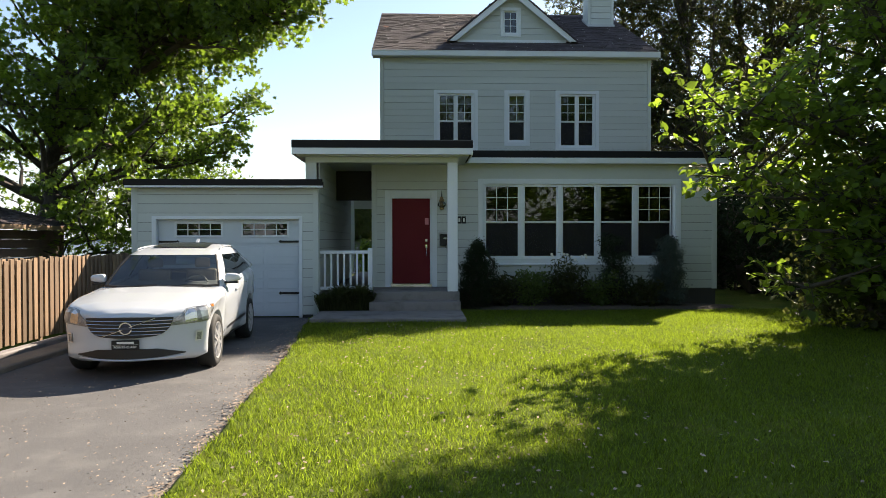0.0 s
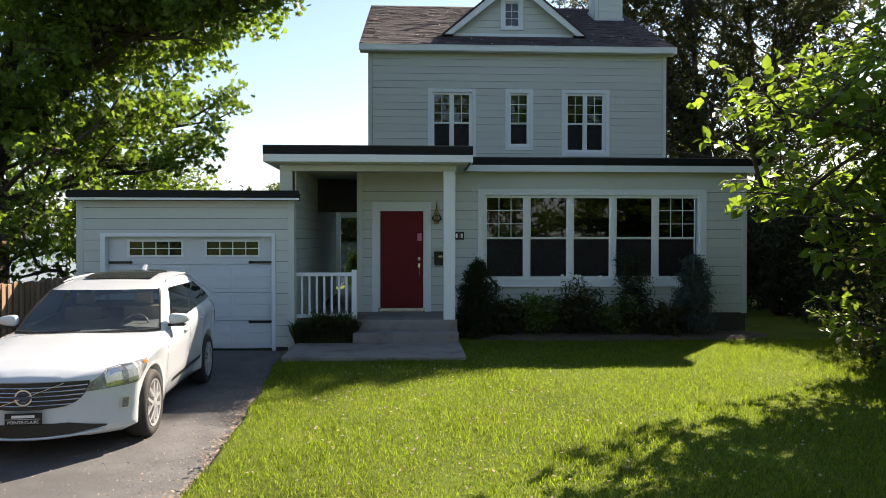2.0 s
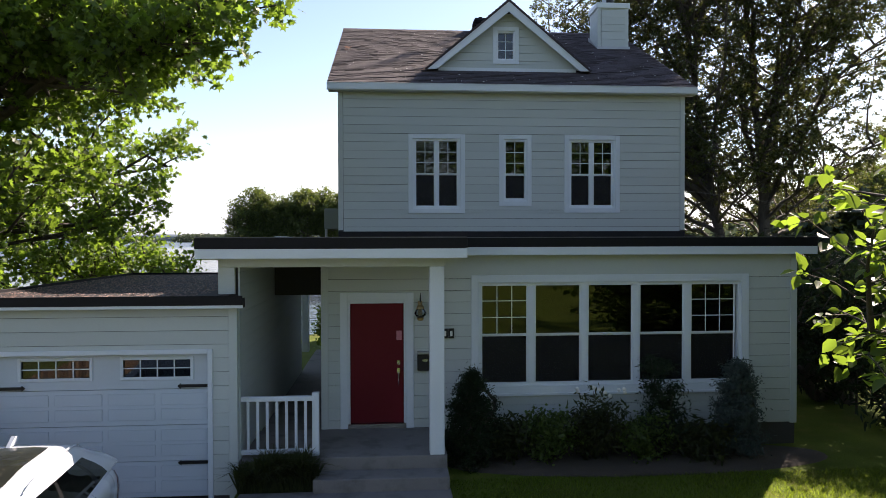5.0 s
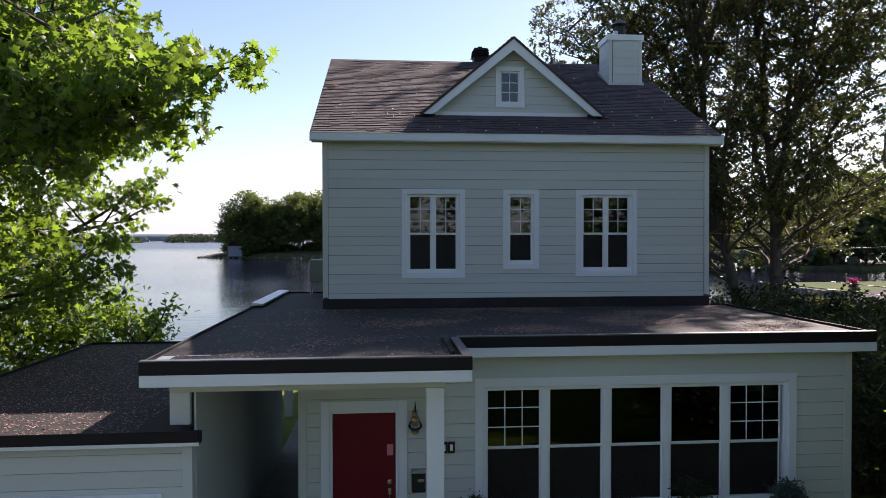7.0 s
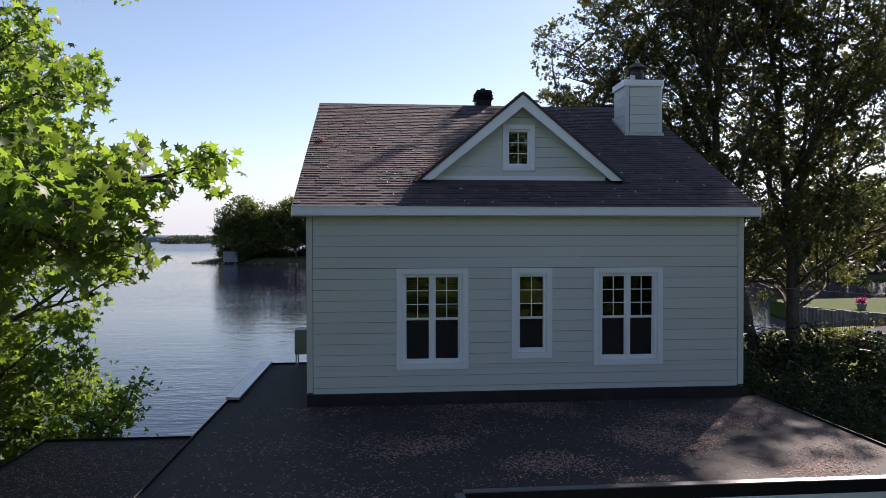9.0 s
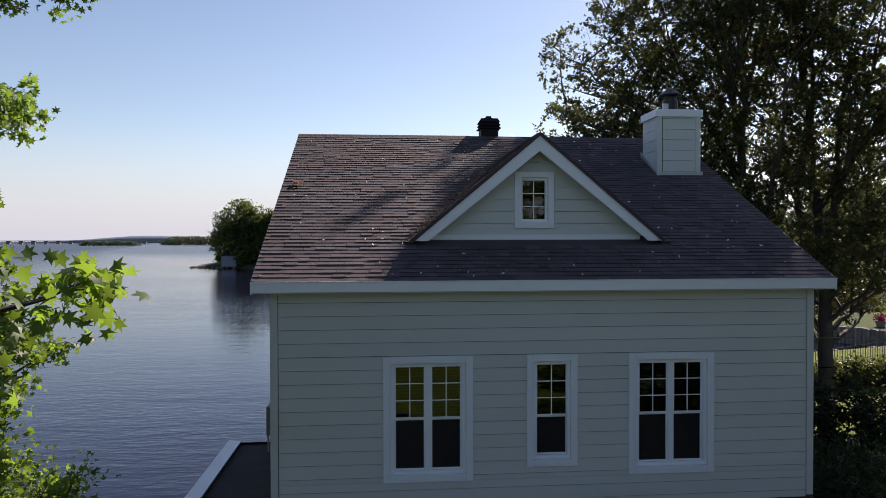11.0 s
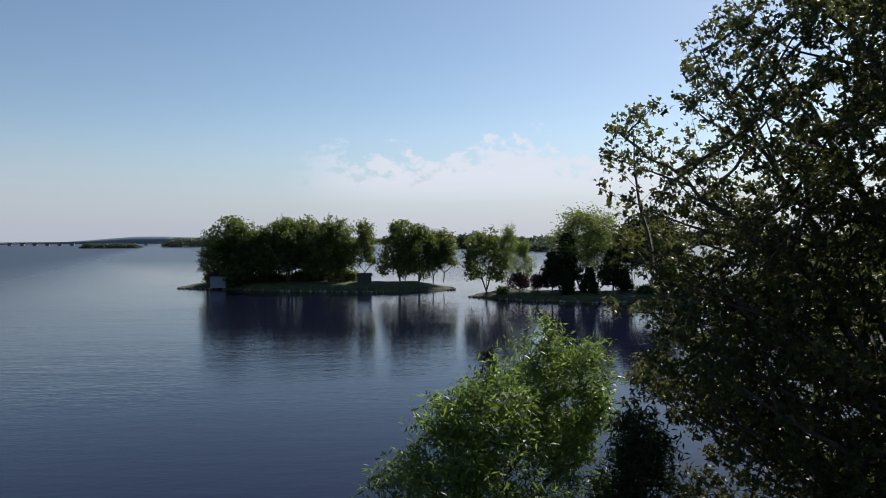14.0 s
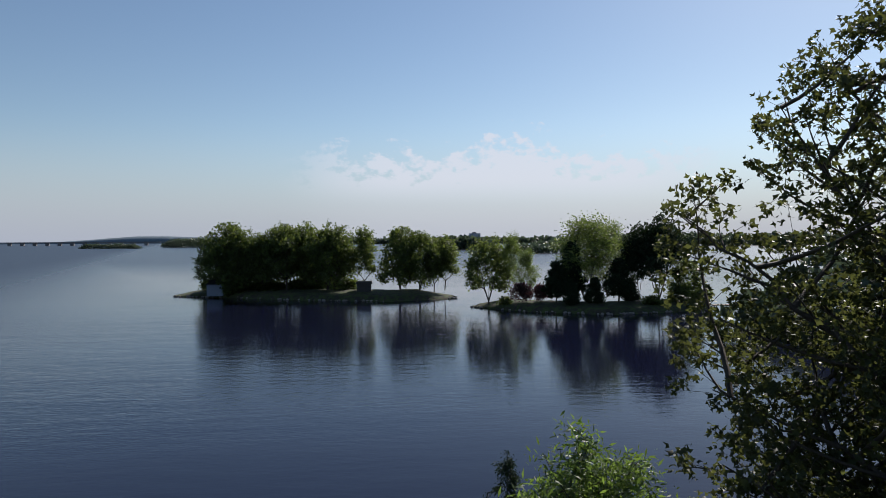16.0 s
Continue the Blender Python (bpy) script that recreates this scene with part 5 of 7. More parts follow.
    part("roof_antenna", prism(bmesh.new(), [(3.62, 1.675), (3.82, 1.665), (3.80, 1.75), (3.75, 1.76)], "x", -0.02, 0.02), CAR_PAINT, car)
    # cabin inside
    part("dashboard", bevelled(boxes((-0.72, 0.72, 1.45, 1.95, 0.9, 1.06)), 0.05, 2), CAR_BLACK, car)
    for x in (-0.36, 0.36):
        part("front_seat", bevelled(boxes((x - 0.24, x + 0.24, 2.35, 2.52, 0.75, 1.28), (x - 0.12, x + 0.12, 2.42, 2.5, 1.30, 1.46)), 0.04, 2), SEAT, car)
    part("rear_seat", bevelled(boxes((-0.62, 0.62, 3.2, 3.4, 0.75, 1.25)), 0.05, 2), SEAT, car)
    m = Matrix.Translation((0.36, 2.02, 1.03)) @ Matrix.Rotation(radians(68), 4, "X")
    part("steering_wheel", tube(bmesh.new(), [m @ Vector((0.18 * math.cos(a), 0.18 * math.sin(a), 0)) for a in np.linspace(0, 2 * math.pi, 25)], 0.014, 6), mat("pale_wheel_rim", (0.25, 0.25, 0.25), 0.5, bump=0), car)
    # face of the car
    nose = lambda x: 0.55 * x * x - 0.03

    def bowed(xs, top, bottom, y0, thick):
        """A panel bent round the nose between two heights."""
        bm = bmesh.new()
        cols = [[bm.verts.new((x, nose(x) + y, z)) for y, z in ((y0, bottom(x)), (y0, top(x)), (y0 + thick, top(x)), (y0 + thick, bottom(x)))] for x in xs]
        for a, c in zip(cols, cols[1:]):
            for k in range(4):
                bm.faces.new([a[k], a[(k + 1) % 4], c[(k + 1) % 4], c[k]])
        bm.faces.new(cols[0][::-1])
        bm.faces.new(cols[-1])
        bmesh.ops.recalc_face_normals(bm, faces=bm.faces[:])
        return bm

    low_edge = lambda x: float(np.interp(abs(x), (0, 0.15, 0.33, 0.43, 0.49, 0.525), (0.522, 0.524, 0.538, 0.575, 0.645, 0.735)))
    grille = part("grille", bowed(np.linspace(-0.525, 0.525, 29), lambda x: 0.778 - 0.05 * x * x, low_edge, -0.012, 0.08), CAR_BLACK, car)
    for i in range(5):
        z = 0.562 + i * 0.042
        hwid = float(np.interp(z, (0.535, 0.575, 0.645, 0.735), (0.31, 0.425, 0.485, 0.515)))
        part("grille_bar", tube(bmesh.new(), [(x, nose(x) - 0.015, z) for x in np.linspace(-hwid, hwid, 17)], 0.006, 6), CHROME, grille)
    part("diagonal_bar", tube(bmesh.new(), [(x, nose(x) - 0.024, 0.535 + (x + 0.30) * 0.36) for x in np.linspace(-0.30, 0.33, 13)], 0.005, 5), CHROME, grille)
    part("emblem", lathe(bmesh.new(), [(0.078, 0), (0.078, 0.014), (0.063, 0.014), (0.063, 0.004)], 24, ends=False, m=Matrix.Translation((0, -0.044, 0.645)) @ Matrix.Rotation(radians(90), 4, "X")), CHROME, grille, "plain round chrome badge")
    part("emblem_face", lathe(bmesh.new(), [(0.064, 0), (0.064, 0.006)], 20, m=Matrix.Translation((0, -0.044, 0.645)) @ Matrix.Rotation(radians(90), 4, "X")), mat("dark_blue_enamel", (0.02, 0.025, 0.05), 0.3, bump=0), grille)
    part("emblem_bar", boxes((-0.074, 0.074, -0.062, -0.054, 0.632, 0.658)), mat("blue_badge_bar", (0.05, 0.06, 0.10), 0.3, bump=0), grille)
    plate = part("front_plate", bevelled(boxes((-0.165, 0.165, -0.062, -0.05, 0.392, 0.502)), 0.006), BLACK, car, "black dealer plate with white lettering")
    part("lettering_bar", boxes((-0.10, 0.10, -0.066, -0.061, 0.459, 0.484)), PETAL, plate)
    part("plate_border", boxes((-0.155, 0.155, -0.065, -0.061, 0.445, 0.448)), PETAL, plate)
    txt = bpy.data.curves.new("plate_text", "FONT")
    txt.body, txt.size, txt.align_x, txt.extrude = "POINTE-CLAIRE", 0.039, "CENTER", 0.001
    txt.materials.append(PETAL)
    t = new("plate_text", txt)
    t.parent, t.matrix_basis = plate, pose(0, -0.064, 0.405, 90, 0, 0)
    part("lower_grille", bowed(np.linspace(-0.65, 0.65, 27), lambda x: float(np.interp(abs(x), (0, 0.36, 0.5, 0.65), (0.385, 0.38, 0.345, 0.312))), lambda x: float(np.interp(abs(x), (0, 0.36, 0.5, 0.65), (0.268, 0.27, 0.285, 0.300))), -0.008, 0.06), CAR_BLACK, car)
    part("bumper_lip", tube(bmesh.new(), [(x, nose(x) - 0.002, 0.248 + 0.05 * x * x) for x in np.linspace(-0.62, 0.62, 19)], 0.014, 6), ALLOY, car)
    for s in (1, -1):
        lo = lambda u: 0.648 + 0.05 * (u / 0.6) + 0.9 * max(0.0, u - 0.36) ** 1.6
        hi = lambda u: min(0.70 + 0.95 * max(0.0, u - 0.08), 0.845 + 0.09 * u)
        bowl = part("headlight", car_band(np.linspace(0.08, 0.62, 14), lo, hi, s, 0.006), LAMP_DARK, car, "clear swept-back headlamp")
        part("reflector", car_band(np.linspace(0.20, 0.30, 5), lambda u: lo(u) + 0.02, lambda u: hi(u) - 0.02, s, 0.009), CHROME, bowl)
        part("reflector", car_band(np.linspace(0.34, 0.48, 5), lambda u: lo(u) + 0.025, lambda u: hi(u) - 0.02, s, 0.009), LAMP, bowl)
        part("turn_signal", car_band(np.linspace(0.53, 0.59, 4), lambda u: hi(u) - 0.04, lambda u: hi(u) - 0.012, s, 0.010), AMBER, bowl)
        part("fog_trim", car_band(np.linspace(0.29, 0.36, 3), lambda u: 0.43 + 0.2 * (u - 0.29), lambda u: 0.565, s, 0.008), ALLOY, car)
        part("fog_lamp", car_band(np.linspace(0.305, 0.345, 3), lambda u: 0.45, lambda u: 0.545, s, 0.011), LAMP_DARK, car)
        part("sill_trim", car_patch(np.linspace(1.32, 3.25, 10), lambda u: 0.13, lambda u: 0.18, s, 0.005), CAR_BLACK, car)
        part("door_strip", car_patch(np.linspace(1.75, 3.15, 8), lambda u: 0.285, lambda u: 0.315, s, 0.012), CAR_BLACK, car)
        for a in (1.42, 2.52, 3.42):
            part("door_gap", car_patch((a, a + 0.009), lambda u: 0.24, lambda u: 0.67, s, 0.0015, 9), CAR_BLACK, car)
        for a in (2.28, 3.18):
            x, z = car_point(a, 0.58)
            part("door_handle", bevelled(boxes((s * x - 0.025, s * x + 0.03, a - 0.09, a + 0.09, z - 0.015, z + 0.015)), 0.011, 2), CAR_PAINT, car)
        mirror = bmesh.new()
        bmesh.ops.create_icosphere(mirror, subdivisions=3, radius=1)
        for v in mirror.verts:
            c = [math.copysign(abs(e) ** 0.62, e) for e in v.co]
            v.co = (s * (0.965 + 0.115 * c[0]), 1.76 + 0.075 * c[1] + 0.03 * c[0], 1.175 + (0.062 - 0.014 * c[0]) * c[2])
        bmesh.ops.recalc_face_normals(mirror, faces=mirror.faces[:])
        mir = part("wing_mirror", mirror, CAR_PAINT, car, smooth=True)
        part("mirror_foot", bevelled(boxes((s * 0.94 - 0.10, s * 0.94 + 0.10, 1.70, 1.80, 1.085, 1.118)), 0.012, 2), CAR_BLACK, mir)
        part("tail_light", car_patch(np.linspace(4.25, 4.6, 6), lambda u: 0.42, lambda u: 0.66, s, 0.008), mat("red_lens", (0.4, 0.02, 0.02), 0.15, bump=0), car)
        for a in (UF, UR):
            c = Matrix.Translation((s * 0.80, a, RW)) @ Matrix.Rotation(radians(90 * s), 4, "Y")
            wheel = part("wheel", lathe(bmesh.new(), [(0.245, -0.115), (0.33, -0.12), (RW - 0.008, -0.09), (RW, -0.05), (RW, 0.05), (RW - 0.008, 0.09), (0.33, 0.12), (0.252, 0.112), (0.247, 0.09), (0.245, -0.115)], 40, m=c, ends=False), TYRE, car, "black tyre on grey alloy rim", smooth=True)
            rim = lathe(bmesh.new(), [(0.225, 0.06), (0.230, 0.112), (0.252, 0.118), (0.252, 0.095)], 40, m=c, ends=False)
            for k in range(5):
                mm = c @ Matrix.Rotation(2 * math.pi * k / 5 + 0.3, 4, "Z")
                for off in (-0.035, 0.035):
                    prism_pts = [Vector((0.04, off - 0.018, 0.125)), Vector((0.238, off * 1.7 - 0.016, 0.11)), Vector((0.238, off * 1.7 + 0.016, 0.11)), Vector((0.04, off + 0.018, 0.125))]
                    vt = [rim.verts.new(mm @ p) for p in prism_pts] + [rim.verts.new(mm @ (p - Vector((0, 0, 0.04)))) for p in prism_pts]
                    for f in ((0, 1, 2, 3), (7, 6, 5, 4), (0, 4, 5, 1), (1, 5, 6, 2), (2, 6, 7, 3), (3, 7, 4, 0)):
                        rim.faces.new([vt[i] for i in f])
            lathe(rim, [(0.06, 0.05), (0.06, 0.12), (0.03, 0.13)], 16, m=c)
            bmesh.ops.recalc_face_normals(rim, faces=rim.faces[:])
            part("rim", rim, ALLOY, wheel)
            part("brake_disc", lathe(bmesh.new(), [(0.226, 0.02), (0.226, 0.035)], 24, m=c), TYRE, wheel)
    for x0, x1 in ((-0.55, -0.02), (0.05, 0.6)):
        part("wiper", tube(bmesh.new(), [(x0, 1.32, 1.075), ((x0 + x1) / 2, 1.30, 1.085), (x1, 1.36, 1.095)], 0.009, 4), CAR_BLACK, car)
    return car


build_car()

# ---- fence and shed beside the drive ----
fence = thing("fence", "weathered cedar board fence along the driveway", "fence")
for z in (0.25, 1.05):
    part("fence_rail", bevelled(boxes((-5.80, -5.75, 5.0, 15.6, z, z + 0.09)), 0.006), CEDAR, fence)
rng = np.random.default_rng(12)
for k in range(68):
    y = 5.0 + k * 0.158
    for x, off in ((-5.75, 0.0), (-5.828, 0.079)):
        t, w = rng.uniform(-0.02, 0.03), rng.uniform(0.095, 0.115)
        part("fence_board", bevelled(boxes((x, x + 0.022, y + off, y + off + w, -0.02 + abs(t), 1.29 + t)), 0.004), CEDAR, fence)
for y in (5.1, 7.5, 9.9, 12.3, 14.7):
    part("fence_post", bevelled(boxes((-5.80, -5.752, y, y + 0.09, -0.1, 1.30)), 0.006), CEDAR, fence)
shed = thing("shed", "low brown wooden shed with a dark shingle roof behind the fence", "shed")
for i in range(9):
    z = -0.1 + i * 0.215
    part("wall_plank", bevelled(boxes((-8.95, -8.92, 13.2, 19.2, z, z + 0.207)), 0.005), SHEDWOOD, shed)
    part("wall_plank", bevelled(boxes((-12.4, -8.95, 13.2, 13.23, z, z + 0.207)), 0.005), SHEDWOOD, shed)
for y in (13.17, 19.2):
    part("corner_post", bevelled(boxes((-8.99, -8.89, y, y + 0.1, -0.1, 1.84)), 0.005), SHEDWOOD, shed)
shed_roof = part("roof", prism(bmesh.new(), [(-8.46, 1.88), (-8.46, 1.94), (-12.6, 2.93), (-12.6, 2.85)], "y", 12.8, 19.5), SHINGLE_REST, shed)
bm = bmesh.new()
on_shed = Matrix.Translation((-8.44, 0, 1.94)) @ Matrix.Rotation(radians(90), 4, "Z") @ Matrix.Rotation(math.atan(0.239), 4, "X")
for f in tabs(np.random.default_rng(6), 12.8, 19.5, 4.2, 0.14):
    tab_box(bm, on_shed, *f, 0.14, 4.2)
tagged(part("shingles", bm, SHINGLE_REST, shed_roof), kind="stuff")
part("eave_board", bevelled(boxes((-8.47, -8.44, 12.8, 19.5, 1.83, 1.935)), 0.004), CEDAR, shed)

# ---- things by the door ----
lamp = thing("wall_lantern", "onion-shaped brass wall lantern beside the door", "wall lamp", (0.97, 17.47, 2.30))
part("backplate", bevelled(boxes((-0.04, 0.04, -0.012, 0.012, 0.08, 0.32)), 0.005), BRASS, lamp)
part("bracket", tube(bmesh.new(), [(0, -0.01, 0.28), (0, -0.05, 0.36), (0, -0.12, 0.38), (0, -0.13, 0.33)], 0.010, 6), BRASS, lamp)
part("finial", lathe(bmesh.new(), [(0.012, 0.30), (0.014, 0.36), (0.004, 0.47)], 8, (0, -0.13, 0)), BLACK, lamp)
part("lamp_cap", lathe(bmesh.new(), [(0.07, 0.20), (0.06, 0.24), (0.03, 0.27), (0.02, 0.31)], 14, (0, -0.13, 0)), BRASS, lamp)
g = part("glass_shade", lathe(bmesh.new(), [(0.05, 0.05), (0.10, 0.10), (0.105, 0.13), (0.08, 0.18), (0.06, 0.20)], 16, (0, -0.13, 0)), glass_mat("lantern_glass", (0.8, 0.8, 0.78)), lamp, smooth=True)
part("lamp_base", lathe(bmesh.new(), [(0.035, 0.0), (0.055, 0.02), (0.055, 0.05)], 12, (0, -0.13, 0)), BRASS, lamp)
box_ = thing("mailbox", "black metal wall mailbox with an oval silver emblem", "mailbox", (1.02, 17.47, 1.44))
part("box_body", bevelled(boxes((-0.10, 0.10, -0.11, 0.012, 0.0, 0.28)), 0.01), BLACK, box_)
part("lid", bevelled(boxes((-0.11, 0.11, -0.125, 0.012, 0.281, 0.325)), 0.01), METAL, box_)
part("emblem", lathe(bmesh.new(), [(0.055, 0), (0.05, 0.006)], 18, m=Matrix.Translation((0.03, -0.112, 0.18)) @ Matrix.Rotation(radians(90), 4, "X") @ Matrix.Diagonal((1, 0.5, 1, 1))), CHROME, box_)
num = thing("number_tiles", "two small dark plaques with pale bars beside the door", "house number", (1.45, 17.455, 2.06))
for i in range(2):
    p = part("tile", bevelled(boxes((-0.105 + i * 0.108, -0.003 + i * 0.108, -0.012, 0.004, -0.085, 0.085)), 0.004), BLACK, num)
    part("bar", boxes((-0.075 + i * 0.108, -0.033 + i * 0.108, -0.0145, -0.0118, -0.045, 0.045)), PETAL, p)

# ---- planting by the house ----


def shrub(name, label, at, blobs, leaf, size, material, seed, per_tip=40, spread=0.10, category="shrub", up=0.4, thin=0.004):
    b = [(at[0] + x, at[1] + y, at[2] + z, rx, ry, rz, n) for x, y, z, rx, ry, rz, n in blobs]
    return tree(name, label, [[(at[0], at[1], at[2] - 0.05), (at[0] + 0.02, at[1], at[2] + 0.18)]], b, leaf, size, material, seed, per_tip, spread, category, thin=thin, step=0.2, up=up, shell=0.2)


shrub("cone_cedar", "dense dark cone-shaped cedar beside the porch post", (1.78, 16.75, 0), [(0, 0, 0.42, 0.42, 0.40, 0.42, 210), (0, 0, 0.85, 0.37, 0.34, 0.45, 170), (0, 0, 1.22, 0.22, 0.22, 0.32, 80), (0, 0, 1.46, 0.09, 0.09, 0.16, 24)], "lance", 0.06, NEEDLE, 21, 56, 0.05, up=0.1)
shrub("low_shrub", "low dark perennial in the flower bed", (2.38, 16.9, 0), [(0, 0, 0.4, 0.34, 0.3, 0.35, 40)], "lance", 0.16, LEAF_DARK, 22, 30, 0.1)
shrub("green_shrub", "leafy green shrub under the picture window", (3.05, 16.85, 0), [(0, 0, 0.5, 0.45, 0.4, 0.45, 70)], "ovate", 0.06, LEAF_BUSH, 23, 40, 0.1)
flowers = shrub("peony_bush", "dark leafy bush topped with white flowers", (3.85, 16.85, 0), [(0, 0, 0.6, 0.45, 0.4, 0.55, 80)], "lance", 0.13, LEAF_DARK, 24, 30, 0.1)
rng = np.random.default_rng(3)
for k in range(9):
    bm = bmesh.new()
    c = (3.85 + rng.uniform(-0.45, 0.45), 16.75 + rng.uniform(-0.2, 0.1), 1.12 + rng.uniform(0, 0.16))
    bmesh.ops.create_icosphere(bm, subdivisions=2, radius=0.032, matrix=Matrix.Translation(c))
    part("flower", bm, PETAL, flowers)
shrub("green_shrub", "leafy green shrub under the picture window", (4.65, 16.8, 0), [(0, 0, 0.4, 0.45, 0.4, 0.36, 60)], "ovate", 0.06, LEAF_BUSH, 25, 40, 0.1)
shrub("young_spruce", "sparse young conifer in front of the picture window", (5.0, 16.9, 0), [(0, 0, 0.6, 0.45, 0.35, 0.4, 40), (0, 0, 1.1, 0.35, 0.3, 0.35, 26), (-0.1, 0, 1.5, 0.2, 0.2, 0.25, 14)], "lance", 0.08, NEEDLE, 26, 50, 0.08, up=0.3)
shrub("layered_cypress", "dark layered cypress at the corner of the bed", (6.22, 16.75, 0), [(0, 0, 0.35, 0.46, 0.42, 0.34, 90), (0.02, 0, 0.8, 0.42, 0.4, 0.36, 90), (0, 0, 1.2, 0.30, 0.28, 0.32, 60), (0, 0, 1.5, 0.15, 0.15, 0.2, 24)], "lance", 0.07, BLUE_NEEDLE, 27, 60, 0.07, up=0.3)
shrub("low_shrub", "low dark perennial in the flower bed", (5.6, 16.7, 0), [(0, 0, 0.35, 0.4, 0.35, 0.35, 50)], "lance", 0.14, LEAF_DARK, 28, 30, 0.1)
bm = bmesh.new()
rings = [[bm.verts.new((4.6 + a * r, 16.85 + b * s, z)) for a, b in ((math.cos(t), math.sin(t)) for t in np.linspace(0, 2 * math.pi, 40)[:-1])] for r, s, z in ((3.3, 0.85, -0.03), (3.2, 0.78, 0.03), (2.0, 0.4, 0.06))]
for a, b in zip(rings, rings[1:]):
    for k in range(len(a)):
        bm.faces.new([a[k], a[(k + 1) % len(a)], b[(k + 1) % len(a)], b[k]])
bm.faces.new(rings[-1])
tagged(part("flower_bed", bm, SOIL, smooth=True), "dark soil bed below the picture window", "flower bed", kind="structure")


def tuft(name, label, x0, x1, y0, y1, z, n, height, seed, material):
    rng = np.random.default_rng(seed)
    root = thing(name, label, "plant")
    base = np.stack([rng.uniform(x0, x1, n), rng.uniform(y0, y1, n), np.full(n, z)], 1)
    lean = rng.normal(size=(n, 2)) * 0.35
    h = height * rng.uniform(0.55, 1.15, n) * (1 + 0.3 * np.sin(base[:, 0] * 9) * np.sin(base[:, 0] * 4 + 1))
    mid = base + np.stack([lean[:, 0] * h * 0.4, lean[:, 1] * h * 0.4, h * 0.7], 1)
    tip = base + np.stack([lean[:, 0] * h * 1.2, lean[:, 1] * h * 1.2, h * (1 - 0.3 * np.abs(lean).sum(1))], 1)
    w = np.array([0.008, 0.004, 0])
    v = np.stack([base - w, base + w, mid + w, mid - w, tip], 1).reshape(-1, 3)
    f = np.array([(0, 1, 2), (0, 2, 3), (3, 2, 4)])
    part_mesh("foliage", mesh_np("foliage", v, (f[None] + (np.arange(n) * 5)[:, None, None]).reshape(-1, 3), 3), material, root)
    return root


tuft("daylily_clump", "dense clump of dark strap leaves below the railing", -1.70, -0.66, 15.60, 15.90, 0.06, 2600, 0.5, 31, LEAF_DARK)

# ---- trees round the house ----
STEMS = [(0.34, (-9.8, 20.2, -0.3), (-9.8, 20.2, 2.0), (-9.7, 20.3, 4.0), (-9.5, 20.6, 6.5), (-9.4, 20.8, 9.0), (-9.3, 21.0, 11.6))]
BOUGHS = [(4, -2, 16.4, 7.1), (5.8, -3.6, 17.2, 6), (6.8, -2.3, 16.2, 6.6), (6.4, -3.9, 17.6, 8), (4.6, -4.8, 21, 9.4), (4, -5.2, 24, 5.6), (2.8, -5.6, 22.6, 4.3),
         (6.5, -6, 25.4, 10.6), (4.2, -7, 16.6, 6), (3, -6.6, 17.6, 4), (5.5, -7.6, 16.8, 9.6), (4.4, -12.8, 17.4, 8.4), (2.6, -12.8, 17.6, 4.6), (7, -11, 16.8, 11.4),
         (2.2, -7.8, 17.8, 2.6), (5.4, -5.4, 22.4, 7.4), (5, -5.6, 19, 7.4), (3.4, -10.6, 16.4, 5.6), (2.8, -6.6, 21.6, 3.9), (2.6, -13.4, 19.6, 4.2), (3.2, -8.6, 16.8, 4.6),
         (4.2, -6.4, 20, 5), (9.2, -4.2, 26.6, 13.5), (6.6, -1.6, 16.4, 7.3), (6, -2.4, 16.9, 6.6)]
CROWN = [(-9.4, 20.0, 7.6, 4.4, 4.4, 3.2), (-5.4, 17.9, 6.9, 2.0, 1.8, 1.5), (-3.3, 17.0, 6.7, 1.0, 1.0, 0.8), (-2.4, 16.6, 7.0, 1.0, 0.8, 0.6), (-6.2, 19.2, 8.4, 2.2, 2.2, 2.2), (-6.0, 23.4, 5.6, 1.5, 2.2, 2.0), (-6.0, 21.2, 8.6, 1.7, 1.8, 2.2), (-6.4, 25.2, 10.3, 1.6, 1.4, 1.4), (-8.2, 18.6, 4.2, 2.6, 2.2, 2.2), (-12.0, 18.8, 6.2, 3.4, 3.2, 3.4), (-9.4, 17.6, 6.4, 3.0, 2.4, 3.0), (-6.6, 19.6, 5.2, 1.6, 1.6, 1.2), (-8.2, 18.4, 2.6, 1.6, 1.2, 0.8), (-8.6, 21.6, 4.6, 3.0, 2.8, 2.2), (-12.2, 20.2, 4.6, 3.0, 3.2, 2.4), (-4.7, 26.4, 13.6, 1.1, 1.0, 0.6)]
branching_tree("maple_tree", "large silver maple with bright green leaves beside the garage", STEMS, BOUGHS, CROWN, "maple", 0.155, LEAF_MAPLE, 41, gap=0.52, sub=0.27, twig=0.44, per=13, longest=3.4, rot=0.105, up=0.34, spacing=lambda p: 3.4 if p[0] < -8.7 else 0.6 if p[1] > 24.5 and p[2] > 11.5 else 1.9 if p[0] < -7.4 else 1.0 if p[1] > 20.5 and p[2] > 6.5 else 0.74)
tree("waterside_maple", "bright leafy sapling behind the garage", [[(-6.2, 25.2, -0.3), (-6.0, 25.2, 1.2), (-5.9, 25.3, 2.6)]], [(-7.0, 25.3, 2.6, 2.0, 1.8, 1.7, 120), (-8.4, 25.0, 3.0, 2.4, 1.8, 2.4, 110), (-11.0, 24.8, 3.6, 2.6, 2.0, 3.2, 120)], "star", 0.16, LEAF_MAPLE, 42, 44, 0.26, up=0.5)
